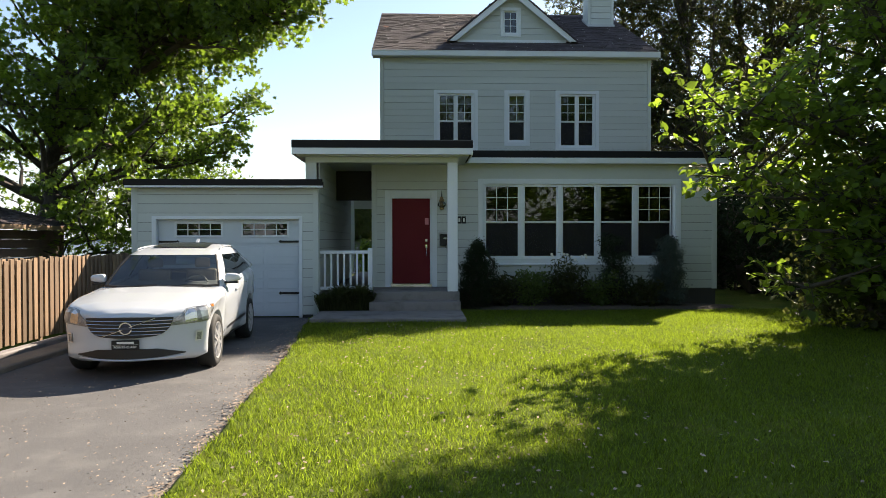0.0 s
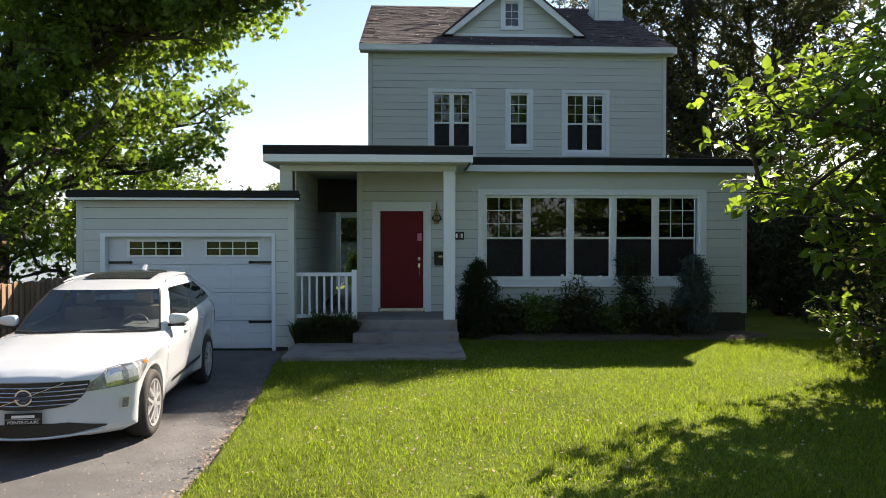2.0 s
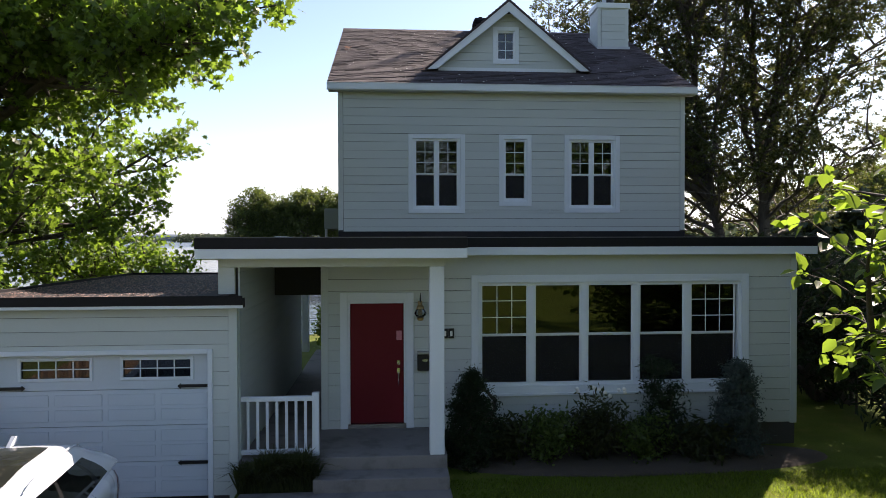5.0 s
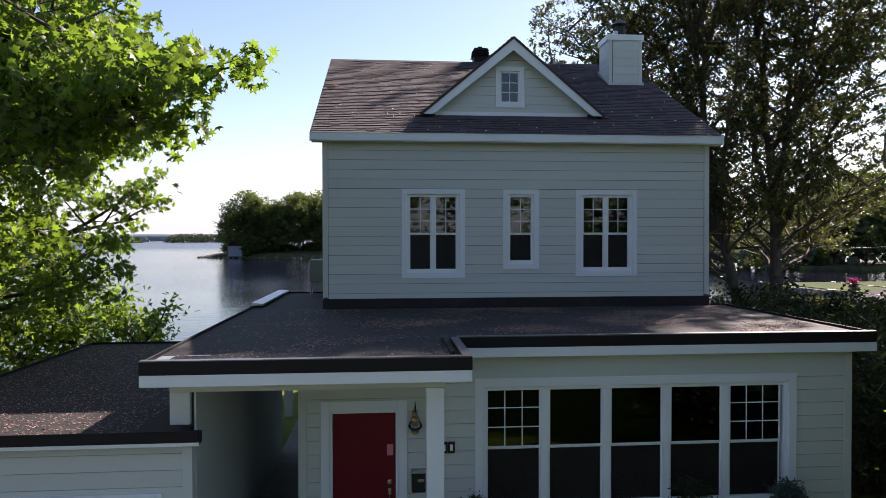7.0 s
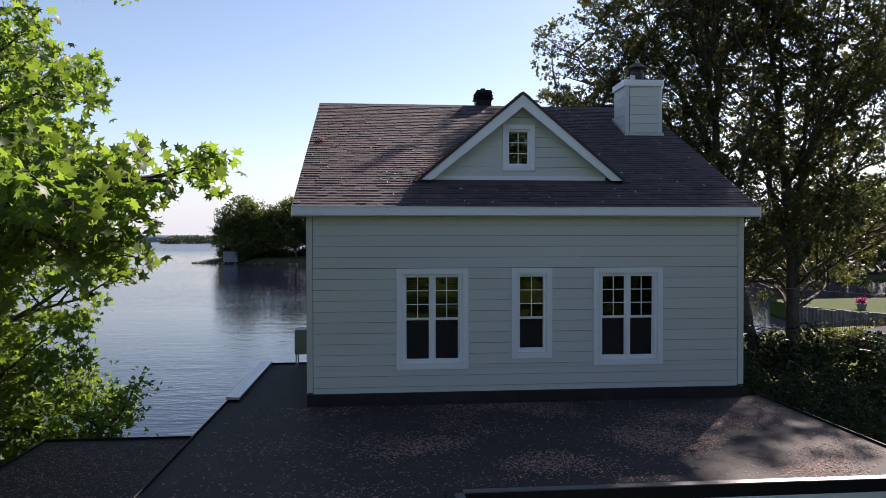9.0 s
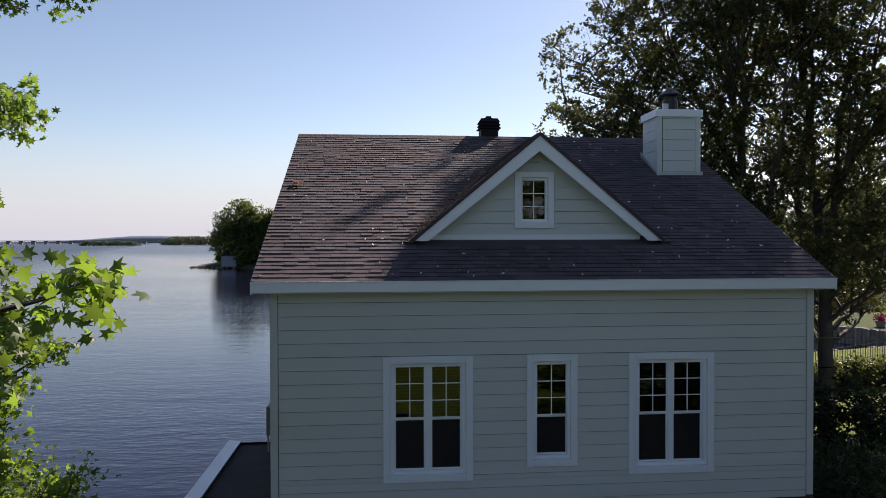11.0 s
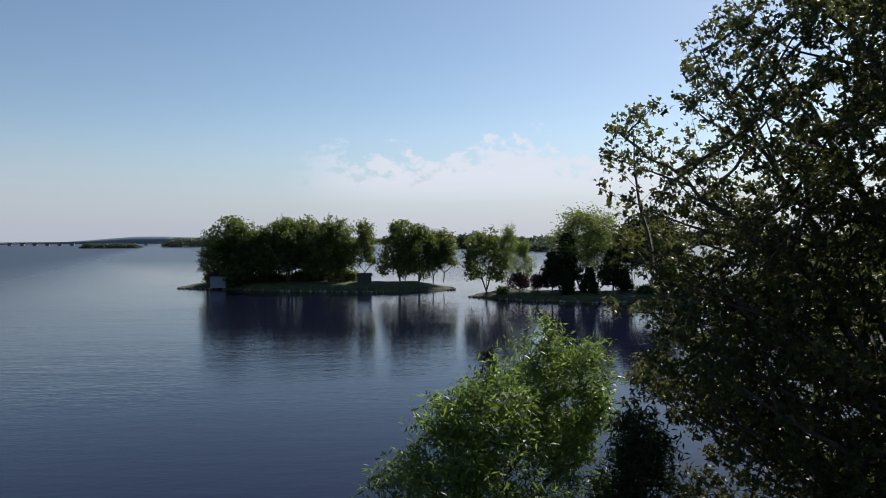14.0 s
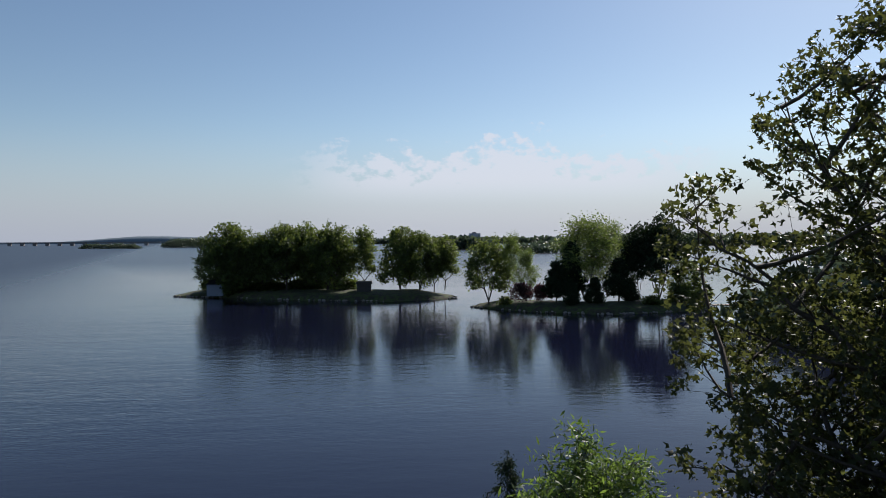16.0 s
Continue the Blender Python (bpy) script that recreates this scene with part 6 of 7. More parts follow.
tree("fence_maple", "young maple with dense leaves between the garage and the shed", [[(-7.3, 18.6, -0.2), (-7.25, 18.6, 1.6), (-7.2, 18.7, 3.6)]], [(-7.5, 18.8, 2.6, 1.2, 0.9, 1.2, 34), (-6.9, 19.0, 1.6, 0.8, 0.8, 0.8, 18), (-8.4, 18.6, 1.8, 1.0, 0.8, 1.0, 24)], "maple", 0.16, LEAF_MAPLE, 55, 16, 0.17, up=0.4, thin=0.008)
shrub("lime_shrub", "small lime green shrub beyond the porch passage", (-1.62, 27.5, 0), [(0, 0, 0.9, 0.3, 0.3, 0.85, 60)], "ovate", 0.09, LEAF_ALDER, 56, 26, 0.1)
STEMS = [(0.12, (9.4, 12.4, -0.1), (9.35, 12.4, 1.2), (9.3, 12.3, 2.8), (9.2, 12.3, 4.8), (9.2, 12.3, 7.4))]
BOUGHS = [(1.6, 5.3, 12.4, 2.75), (2.4, 5, 11.4, 3.6), (3, 7.3, 11.4, 5.6), (1.4, 9, 9.6, 3.2), (1, 6.6, 11, 1.7), (2, 12, 11, 5), (1.2, 8.4, 14.6, 2.8),
         (2.6, 6.2, 13.2, 4.2), (0.8, 9.4, 9.4, 1.6), (0.9, 6.2, 11.3, 0.8), (1.8, 6, 11.5, 2.4)]
CROWN = [(9.6, 12.2, 5.4, 3.2, 3.0, 3.2), (7.6, 12.2, 4.2, 2.0, 1.6, 1.2), (5.9, 12.3, 2.75, 1.5, 0.8, 0.5), (5.5, 11.4, 3.4, 1.6, 0.8, 0.5), (5.9, 11.4, 2.4, 1.5, 0.7, 0.4), (7.6, 11.8, 5.6, 1.4, 1.4, 1.0), (6.6, 11.3, 0.9, 1.1, 0.7, 0.6), (8.4, 11.4, 1.7, 2.2, 1.8, 1.3), (9.4, 10.2, 3.0, 2.0, 1.8, 2.4), (8.8, 13.6, 2.2, 1.8, 1.4, 1.8), (11.5, 11.5, 4, 2.6, 2.4, 3.0)]
branching_tree("alder_tree", "young broad-leaved tree with backlit ovate leaves beside the lawn", STEMS, BOUGHS, CROWN, "oval", 0.165, LEAF_ALDER, 43, gap=0.22, sub=0.26, twig=0.20, per=2, thick=(0.12, 0.012), longest=2.6, rot=0.05, ranked=True, up=0.6, rise=0.15, spur=0.14)
STEMS = [(0.42, (18.4, 37.6, -0.1), (18.4, 37.6, 2.5), (18.4, 37.7, 5.0), (18.2, 38.3, 12.0), (17.6, 39.2, 21.0)), (0.34, (16.9, 37.4, -0.1), (16.4, 37.4, 2.5), (15.7, 37.6, 6.0), (15.2, 38.5, 12.0), (14.8, 39.8, 20.5))]
UPPER = [(12, 15.6, 36.2, 20.7), (13, 13.8, 35.6, 18.5), (14, 16.8, 35.6, 20.9), (15, 16.4, 37.4, 20.9), (13.5, 14.6, 35.2, 18.5), (9, 20.4, 33.6, 15.6), (9, 22.6, 34.6, 15.8),
         (10, 14, 35.6, 18), (12, 13.6, 36.2, 17.6), (11, 16.8, 35.0, 19), (4.5, 21.5, 39.5, 20), (5, 25.5, 37, 14.5), (6, 18, 43.5, 17), (7, 19.2, 35, 16.6),
         (6, 8.9, 44, 17.2), (7.5, 11.4, 44.2, 19.6), (6.5, 15.6, 35.4, 16), (6.5, 13.6, 44.8, 14), (10, 12.8, 44.4, 20.6), (8, 10.6, 45, 14), (14, 13.6, 44, 21.8),
         (15, 14.4, 38.0, 20.8), (14, 14.4, 36.2, 20.6), (14, 16.6, 35.0, 20.4), (14, 15.6, 35.6, 19.2)]
LOWER = [(5, 10, 43.8, 10.6), (6, 22, 42.5, 11), (4.5, 23, 34.8, 8.5), (4.5, 15, 34.4, 8), (6, 11.8, 43.8, 8.6), (4, 12, 42.6, 6.6), (4.2, 17, 42.8, 6.8),
         (4, 23.6, 39.4, 6.4), (4.4, 17.2, 34.6, 6.6), (4.6, 11.6, 37.4, 6.8), (5.6, 14.4, 43.4, 7.6), (6.6, 10.2, 41, 9.4), (7.6, 10.6, 45, 10), (3.6, 15.6, 44, 4.8),
         (3.6, 19.6, 44, 4.6), (3.4, 24, 42.6, 4.6), (3.2, 12.4, 41.6, 4.4), (6.5, 8.5, 41.2, 12.5), (6, 9.4, 39.8, 11.2), (7, 8.9, 42.4, 13.6), (5.6, 9.8, 41, 10.4)]
CROWN = [(16.4, 36.4, 19.0, 3.8, 3.4, 2.5), (15.2, 36.6, 17.0, 4.4, 2.6, 5.0), (19.4, 34.8, 14.8, 4.6, 3.0, 4.0), (17.8, 39.3, 15.0, 7.6, 5.8, 8.0), (11.6, 43.2, 14.8, 3.5, 3.0, 3.3), (12.8, 43.7, 17.6, 2.9, 2.4, 3.4), (12.4, 43.2, 10.6, 3.4, 2.8, 2.5), (23.0, 37.5, 11.4, 5.4, 4.5, 6.6), (16.8, 39.0, 8.0, 6.2, 5.2, 3.8), (22.0, 37.5, 7.2, 4.8, 4.2, 3.0), (12.6, 43.0, 8.0, 2.8, 2.4, 2.2), (11.6, 41.8, 9.4, 2.4, 2.2, 2.0), (18.0, 42.0, 5.6, 8.0, 3.2, 2.6), (14.6, 43.6, 20.0, 2.4, 2.2, 3.0), (15.6, 37.0, 19.8, 2.6, 2.6, 1.6), (10.8, 41.0, 12.0, 2.5, 2.2, 2.2)]
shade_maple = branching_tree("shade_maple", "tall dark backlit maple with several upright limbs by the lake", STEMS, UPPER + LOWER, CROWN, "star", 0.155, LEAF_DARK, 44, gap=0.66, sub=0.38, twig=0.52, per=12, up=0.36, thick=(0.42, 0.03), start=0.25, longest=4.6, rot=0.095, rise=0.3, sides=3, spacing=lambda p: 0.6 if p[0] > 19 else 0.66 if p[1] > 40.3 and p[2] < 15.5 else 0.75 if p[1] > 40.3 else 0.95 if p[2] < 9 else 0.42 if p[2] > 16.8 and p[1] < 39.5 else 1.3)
# unseen filler leaves, added so the crown's top shades the house roof
rng = np.random.default_rng(144)
top = in_blobs([(15.2, 37.2, 19.7, 2.5, 2.4, 1.5, 4500)], rng, 0.2)
leaves("shade_filler", top, 0.26, "star", LEAF_DARK, shade_maple, rng, 0.6)
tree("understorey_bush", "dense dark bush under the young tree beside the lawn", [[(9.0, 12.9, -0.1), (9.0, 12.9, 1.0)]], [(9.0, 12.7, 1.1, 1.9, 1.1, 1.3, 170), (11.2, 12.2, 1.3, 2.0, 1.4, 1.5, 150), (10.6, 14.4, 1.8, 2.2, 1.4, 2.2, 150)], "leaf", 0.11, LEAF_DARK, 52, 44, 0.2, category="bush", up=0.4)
# made-up tree, mostly out of view, whose crowns shade the lawn's right side
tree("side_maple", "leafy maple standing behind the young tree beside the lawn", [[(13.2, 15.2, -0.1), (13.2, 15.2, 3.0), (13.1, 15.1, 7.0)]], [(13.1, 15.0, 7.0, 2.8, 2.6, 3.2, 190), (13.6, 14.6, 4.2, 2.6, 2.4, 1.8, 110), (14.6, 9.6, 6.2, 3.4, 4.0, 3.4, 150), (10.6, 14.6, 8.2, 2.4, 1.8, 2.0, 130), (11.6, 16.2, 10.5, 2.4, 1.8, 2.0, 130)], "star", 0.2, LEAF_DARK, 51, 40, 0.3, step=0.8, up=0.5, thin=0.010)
tree("willow_tree", "pale green willow at the water's edge", [[(6.4, 44.8, -0.4), (6.2, 44.8, 2.0), (6.4, 45.0, 4.5), (6.8, 45.5, 7.0)], [(6.2, 44.8, 1.0), (4.8, 43.8, 4.0), (4.2, 43.4, 6.5)]],
     [(8.0, 47.2, 8.9, 1.8, 1.7, 2.4, 230), (6.6, 44.8, 3.4, 2.8, 2.2, 2.0, 120), (4.0, 42.8, 4.0, 2.2, 1.6, 2.2, 100), (5.2, 44.2, 8.8, 1.6, 1.6, 1.6, 110), (3.6, 43.0, 7.6, 1.5, 1.5, 1.8, 110), (6.2, 44.6, 5.6, 3.0, 2.4, 2.6, 170), (2.6, 42.2, 5.6, 1.3, 1.2, 1.8, 70)], "lance", 0.24, LEAF_BUSH, 45, 56, 0.24, step=0.5, up=0.45, thin=0.008)
tree("lakeside_cedar", "dark cedar standing in front of the lake", [[(9.4, 43.4, -0.3), (9.4, 43.4, 9.2)]], [(9.4, 43.4, 3.0, 2.1, 1.9, 2.6, 190), (9.4, 43.4, 6.0, 1.6, 1.4, 2.0, 160), (9.3, 43.4, 8.2, 0.8, 0.8, 1.2, 60)], "lance", 0.22, NEEDLE, 46, 70, 0.22, up=0.3)
tree("spruce_tree", "slim brownish spruce tip rising from the willow", [[(5.78, 48.2, -0.6), (5.78, 48.2, 10.6)]], [(5.78, 48.2, 7.2, 0.95, 0.9, 1.4, 90), (5.78, 48.2, 8.7, 0.6, 0.6, 1.0, 60), (5.78, 48.2, 9.7, 0.3, 0.3, 0.7, 30), (5.95, 48.2, 10.0, 0.14, 0.14, 0.4, 12), (5.78, 48.2, 10.4, 0.1, 0.1, 0.3, 10)], "lance", 0.10, NEEDLE, 47, 40, 0.07, up=0.3, thin=0.006, step=0.3)
hedge = [(10.5 + 0.35 * math.sin(k * 1.7), 16.8 + k * 0.85, 1.75 + 0.12 * math.sin(k * 2.3), 1.15, 0.95, 1.75 + 0.12 * math.sin(k * 3.1), 100) for k in range(24)]
tree("cedar_hedge", "tall dark cedar hedge along the side of the house", [[(h[0], h[1], -0.1), (h[0], h[1], 2.2)] for h in hedge], hedge, "lance", 0.20, NEEDLE, 48, 24, 0.2, category="hedge", up=0.15)
hedge = [(12.0 + k * 1.5, 34.0 - 0.15 * k + 0.3 * math.sin(k), 1.4, 1.3, 1.0, 1.95 + 0.12 * math.sin(k * 1.3), 90) for k in range(11)]
# dark needle colour stands in for the maple's shade on this hedge
tree("garden_hedge", "dense dark clipped hedge beside the garden", [[(h[0], h[1], -0.1), (h[0], h[1], 0.7)] for h in hedge], hedge, "leaf", 0.16, NEEDLE, 49, 28, 0.2, category="hedge", up=0.3)
hedge = [(13.0 + k * 1.6, 27.5 - 0.2 * k, 1.5, 1.4, 1.2, 1.7 + 0.15 * math.sin(k * 1.3), 90) for k in range(7)]
tree("dark_hedge", "dense dark hedge in deep shade beside the house", [[(h[0], h[1], -0.1), (h[0], h[1], 0.9)] for h in hedge], hedge, "lance", 0.20, NEEDLE, 53, 26, 0.2, category="hedge", up=0.15)
hedge = [(20.0 + k * 1.5, 45.0 + 0.35 * k, 0.6, 1.2, 0.9, 0.95 + 0.15 * math.sin(k * 2.1), 60) for k in range(11)]
tree("shore_hedge", "low rough hedge along the shore", [[(h[0], h[1], -0.2), (h[0], h[1], 0.4)] for h in hedge], hedge, "leaf", 0.18, LEAF_DARK, 54, 22, 0.2, category="hedge", up=0.3)
tree("lime_bush", "rounded bush with bright lime leaves in the neighbour's garden", [[(26.0, 36.5, -0.1), (26.0, 36.5, 2.5)]], [(26.2, 36.5, 4.2, 2.2, 2.0, 1.8, 150)], "ovate", 0.14, LEAF_ALDER, 50, 40, 0.24)
# unseen trees added across the street for the panes to mirror
for k, (x, y) in enumerate(((-18, -25), (-9, -24), (0, -27), (9, -25), (18, -28))):
    tree("unseen_street_tree", "tall leafy tree added out of view for the panes to mirror", [[(x, y, -0.1), (x, y, 3), (x + 0.3, y, 6)]], [(x, y, 12.0, 5.2, 3.5, 7.0, 150), (x + 1, y, 4.4, 4.2, 2.8, 3.0, 60)], "leaf", 0.5, LEAF_MAPLE, 60 + k, 24, 0.6, group="street trees")

# ---- grass and litter ----
rng = np.random.default_rng(77)
N = 400000
px = rng.uniform(-1.8, 9.5, N)
py = 3.0 + 14.0 * rng.uniform(0, 1, N) ** 1.25
edge = np.interp(py, EDGE_Y, EDGE_X)
ok = (px > edge - 0.03 + 0.06 * np.sin(py * 5)) & ~((px < 1.33) & (px > -1.7) & (py > 14.07)) & ~((py > 16.1) & (px > 1.3))
px, py = px[ok], py[ok]
n = len(px)
base = np.stack([px, py, land(px, py) - 0.005], 1)
patch = 0.5 + 0.5 * np.sin(px * 2.3 + 1.3 * np.sin(py * 1.1)) * np.sin(py * 1.9 + np.sin(px * 1.7))
hgt = rng.uniform(0.024, 0.066, n) * (0.7 + 0.6 * patch)
ang = rng.uniform(0, 2 * np.pi, n)
wid = np.stack([np.cos(ang), np.sin(ang), 0 * ang], 1) * 0.0042
lean = np.stack([rng.normal(size=n) * 0.5, rng.normal(size=n) * 0.5, np.ones(n)], 1) * hgt[:, None]
v = np.stack([base - wid, base + wid, base + lean], 1).reshape(-1, 3)
tagged(part_mesh("grass", mesh_np("grass", v, np.arange(3 * n).reshape(-1, 3), 3), GRASS_BLADE), "short mown green grass of the front lawn", "grass", kind="stuff")


def litter(name, label, n, seed, place, size=(0.03, 0.012), material=None, parent=None):
    rng = np.random.default_rng(seed)
    c, nor = place(rng, n)
    a = rng.uniform(0, 2 * np.pi, len(c))
    d = np.stack([np.cos(a), np.sin(a), nor * np.sin(a)], 1)
    e = np.stack([-np.sin(a), np.cos(a), nor * np.cos(a)], 1)
    s = rng.uniform(0.5, 1.3, (len(c), 1))
    lift = np.stack([0 * a, 0 * a, rng.uniform(0.002, 0.007, len(c))], 1)
    v = np.stack([c - d * s * size[0], c + e * s * size[1] + lift, c + d * s * size[0] + lift * 0.5, c - e * s * size[1]], 1).reshape(-1, 3)
    f = np.array([(0, 1, 2, 3)])
    return tagged(part_mesh(name, mesh_np(name, v, (f[None] + (np.arange(len(c)) * 4)[:, None, None]).reshape(-1, 4), 4), material or DRIED, parent), label, "litter", kind="stuff")


def on_flat(rng, n):
    x, y = rng.uniform(-2.1, 7.8, n), rng.uniform(15.8, 21.8, n)
    clump = np.array([noise.noise((a * 0.7, b * 0.9, 4.0)) for a, b in zip(x, y)])
    band = np.exp(-((y - 19.2 - 0.10 * (x - 2)) / 0.9) ** 2) * np.clip((x - 0.5) / 1.5, 0, 1)
    ok = (rng.uniform(0, 1, n) < 0.035 + 0.9 * np.clip(clump + 0.02, 0, 1) * np.clip((x + 2) / 4, 0.1, 1) + 1.5 * band * np.clip(clump + 0.15, 0, 1)) & ((y > 17.4) | (x < 1.4))
    return np.stack([x, y, np.full(n, 3.666)], 1)[ok], 0.0


def on_garage(rng, n):
    return np.stack([rng.uniform(-5.7, -2.4, n), rng.uniform(15.8, 22.8, n), np.full(n, 2.841)], 1), 0.0


def on_slope(rng, n):
    x, y = rng.uniform(-0.9, 7.6, n), rng.uniform(21.8, 27.2, n)
    ok = (y < 22.5) | (np.abs(x - 3.418) > (9.6 - (EAVE_Z + SLOPE * (y - EAVE_Y))) / 0.838)
    return np.stack([x, y, EAVE_Z + SLOPE * (y - EAVE_Y) + 0.012], 1)[ok], SLOPE


def on_valley(rng, n):
    u = rng.uniform(0.0, 0.85, n)
    y = 22.75 + u * 3.2
    x = 3.418 - (9.6 - (EAVE_Z + SLOPE * (y - EAVE_Y))) / 0.838 - np.abs(rng.normal(size=n)) * 0.07
    return np.stack([x, y, EAVE_Z + SLOPE * (y - EAVE_Y) + 0.02], 1), SLOPE


def on_drive(rng, n):
    y = rng.uniform(2.5, 15.5, n)
    x = np.where(rng.uniform(0, 1, n) < 0.45, np.interp(y, EDGE_Y, EDGE_X) - np.abs(rng.normal(size=n)) * 0.25, rng.uniform(-5, -1.3, n))
    return np.stack([x, y, np.full(n, -0.09)], 1), 0.0


def on_edge(rng, n):
    y = rng.uniform(2.5, 12.5, n)
    x = np.interp(y, EDGE_Y, EDGE_X) - 0.02 + rng.normal(size=n) * (0.04 + 0.06 * np.abs(np.sin(y * 2.1)))
    return np.stack([x, y, np.full(n, -0.055)], 1), 0.0


def on_lawn(rng, n):
    x, y = rng.uniform(-1.0, 6.5, n), 3.0 + 10.5 * rng.uniform(0, 1, n) ** 1.3
    ok = rng.uniform(0, 1, n) < 0.25 + 0.75 * np.exp(-((x - 0.6) / 1.6) ** 2)
    return np.stack([x, y, np.full(n, 0.036)], 1)[ok], 0.3


litter("lawn_litter", "pale dry seeds and leaf bits lying in the lawn", 1900, 88, on_lawn, (0.017, 0.010))
litter("roof_seeds", "dry winged seeds scattered on the flat roof", 130000, 81, on_flat, (0.021, 0.009), SEED)
litter("garage_roof_seeds", "dry winged seeds scattered on the garage roof", 9500, 82, on_garage, (0.02, 0.008), SEED)
litter("shingle_seeds", "a few pale winged seeds on the shingles", 230, 83, on_slope, (0.03, 0.008), PETAL)
litter("valley_leaves", "brown leaves gathered along the dormer valley", 500, 84, on_valley, (0.035, 0.02), mat("brown_leaf", (0.16, 0.075, 0.04), 0.9, var=0.3, bump=0, isle=0.4))


def on_clump(rng, n):
    x, y = -0.70 + rng.normal(size=n) * 0.05, 24.82 + rng.normal(size=n) * 0.06
    return np.stack([x, y, EAVE_Z + SLOPE * (y - EAVE_Y) + 0.015 + rng.uniform(0, 0.05, n)], 1), SLOPE


litter("roof_leaf_clump", "small clump of brown leaves caught on the shingles", 70, 87, on_clump, (0.03, 0.018), mat("rusty_leaf", (0.22, 0.09, 0.05), 0.9, var=0.3, bump=0, isle=0.4))
litter("driveway_seeds", "pale winged seeds scattered on the driveway", 5200, 85, on_drive, (0.012, 0.0045))
litter("edge_debris", "dry brown debris along the driveway edge", 5200, 86, on_edge, (0.022, 0.011), mat("dry_debris", (0.25, 0.19, 0.145), 0.9, var=0.3, bump=0, isle=0.4))

# ---- roof-top unit, wires ----
unit = thing("heat_pump", "grey-green heat pump box on a steel stand on the roof", "heat pump", (-1.15, 25.95, 3.66))
part("casing", bevelled(boxes((-0.29, 0.30, -0.25, 0.25, 0.33, 0.92)), 0.02, 2), mat("grey_green_casing", (0.22, 0.24, 0.21), 0.5, var=0.1, bump=0.05), unit)
for x in (-0.27, 0.24):
    for y in (-0.22, 0.19):
        part("leg", boxes((x, x + 0.03, y, y + 0.03, 0.0, 0.33)), METAL, unit)
part("fan_guard", lathe(bmesh.new(), [(0.2, 0), (0.2, 0.015), (0.18, 0.015), (0.18, 0.0)], 20, m=Matrix.Translation((0.3, 0, 0.62)) @ Matrix.Rotation(radians(90), 4, "Y")), BLACK, unit)
for pts in (((7.58, 27, 5.5), (13.5, 30, 5.15), (18, 32, 4.75), (45, 44, 5.2)), ((7.58, 30, 4.4), (12.8, 28.4, 3.7), (16.0, 27.0, 3.35), (40, 18, 5.0)), ((7.58, 30, 4.6), (12.8, 28.9, 3.95), (16.0, 27.6, 3.6), (40, 18.6, 5.3))):
    w = thing("service_wire", "thin dark overhead wire from the house", "wire")
    part("cable", tube(bmesh.new(), pts, 0.012, 5), BLACK, w)

# ---- neighbour's waterside garden ----
bm = bmesh.new()
prism(bm, [(39.5, 70.5), (41, 77.5), (62, 79), (90, 76), (90, 62), (60, 61.5), (43, 63.0)], "z", -2.0, 0.45)
tagged(part("far_lawn", bm, mat("trim_lawn", (0.042, 0.066, 0.012), 0.95, spec=0.08, var=0.25, coarse=0.4, fine=20, bump=0.4, dist=0.03)), "bright trimmed lawn on a walled point", "lawn", kind="structure")
wall = thing("retaining_wall", "low grey stone retaining wall at the water", "wall")
rng = np.random.default_rng(9)
for k in range(26):
    u = k / 26
    x, y = 39.2 + (43 - 39.2) * u, 70.8 + (62.6 - 70.8) * u
    part("stone", bevelled(boxes((x - 0.28, x + 0.28, y - 0.2, y + 0.2, -1.3, 0.42 + rng.uniform(-0.06, 0.08))), 0.03), STONE, wall)
pot = thing("flower_pot", "pot of magenta flowers on the lawn's edge", "plant pot", (43.4, 67.0, 0.45))
part("pot", lathe(bmesh.new(), [(0.3, 0), (0.42, 0.45), (0.45, 0.5)], 14), CONCRETE, pot)
rng = np.random.default_rng(10)
leaves("blooms", rng.normal(size=(500, 3)) * np.array([0.2, 0.2, 0.16]) + np.array([0, 0, 0.75]), 0.14, "ovate", MAGENTA, pot, rng)
iron = thing("iron_fence", "black iron railing along the shore", "fence")
for k in range(60):
    x, y = 26.5 + k * 0.27, 51.5 + k * 0.13
    part("picket", boxes((x - 0.012, x + 0.012, y - 0.012, y + 0.012, -0.1, 1.05 if k % 8 else 1.2)), BLACK, iron)
part("top_rail", tube(bmesh.new(), [(26.5, 51.5, 1.0), (42.5, 59.2, 1.0)], 0.02, 4), BLACK, iron)
part("bottom_rail", tube(bmesh.new(), [(26.5, 51.5, 0.12), (42.5, 59.2, 0.12)], 0.02, 4), BLACK, iron)
hut = thing("pavilion", "small garden pavilion with a brown shingle roof", "pavilion", (28.6, 41.2, 0))
for x, y in ((-1.8, -1.8), (1.8, -1.8), (-1.8, 1.8), (1.8, 1.8)):
    part("post", bevelled(boxes((x - 0.16, x + 0.16, y - 0.16, y + 0.16, -0.1, 1.9)), 0.01), SIDING, hut)
bm = bmesh.new()
b = [bm.verts.new((x * 2.4, y * 2.4, 1.9)) for x, y in ((-1, -1), (1, -1), (1, 1), (-1, 1))]
t = bm.verts.new((0, 0, 2.9))
bm.faces.new(b[::-1])
for k in range(4):
    bm.faces.new([b[k], b[(k + 1) % 4], t])
part("roof", bm, SHINGLE_REST, hut)
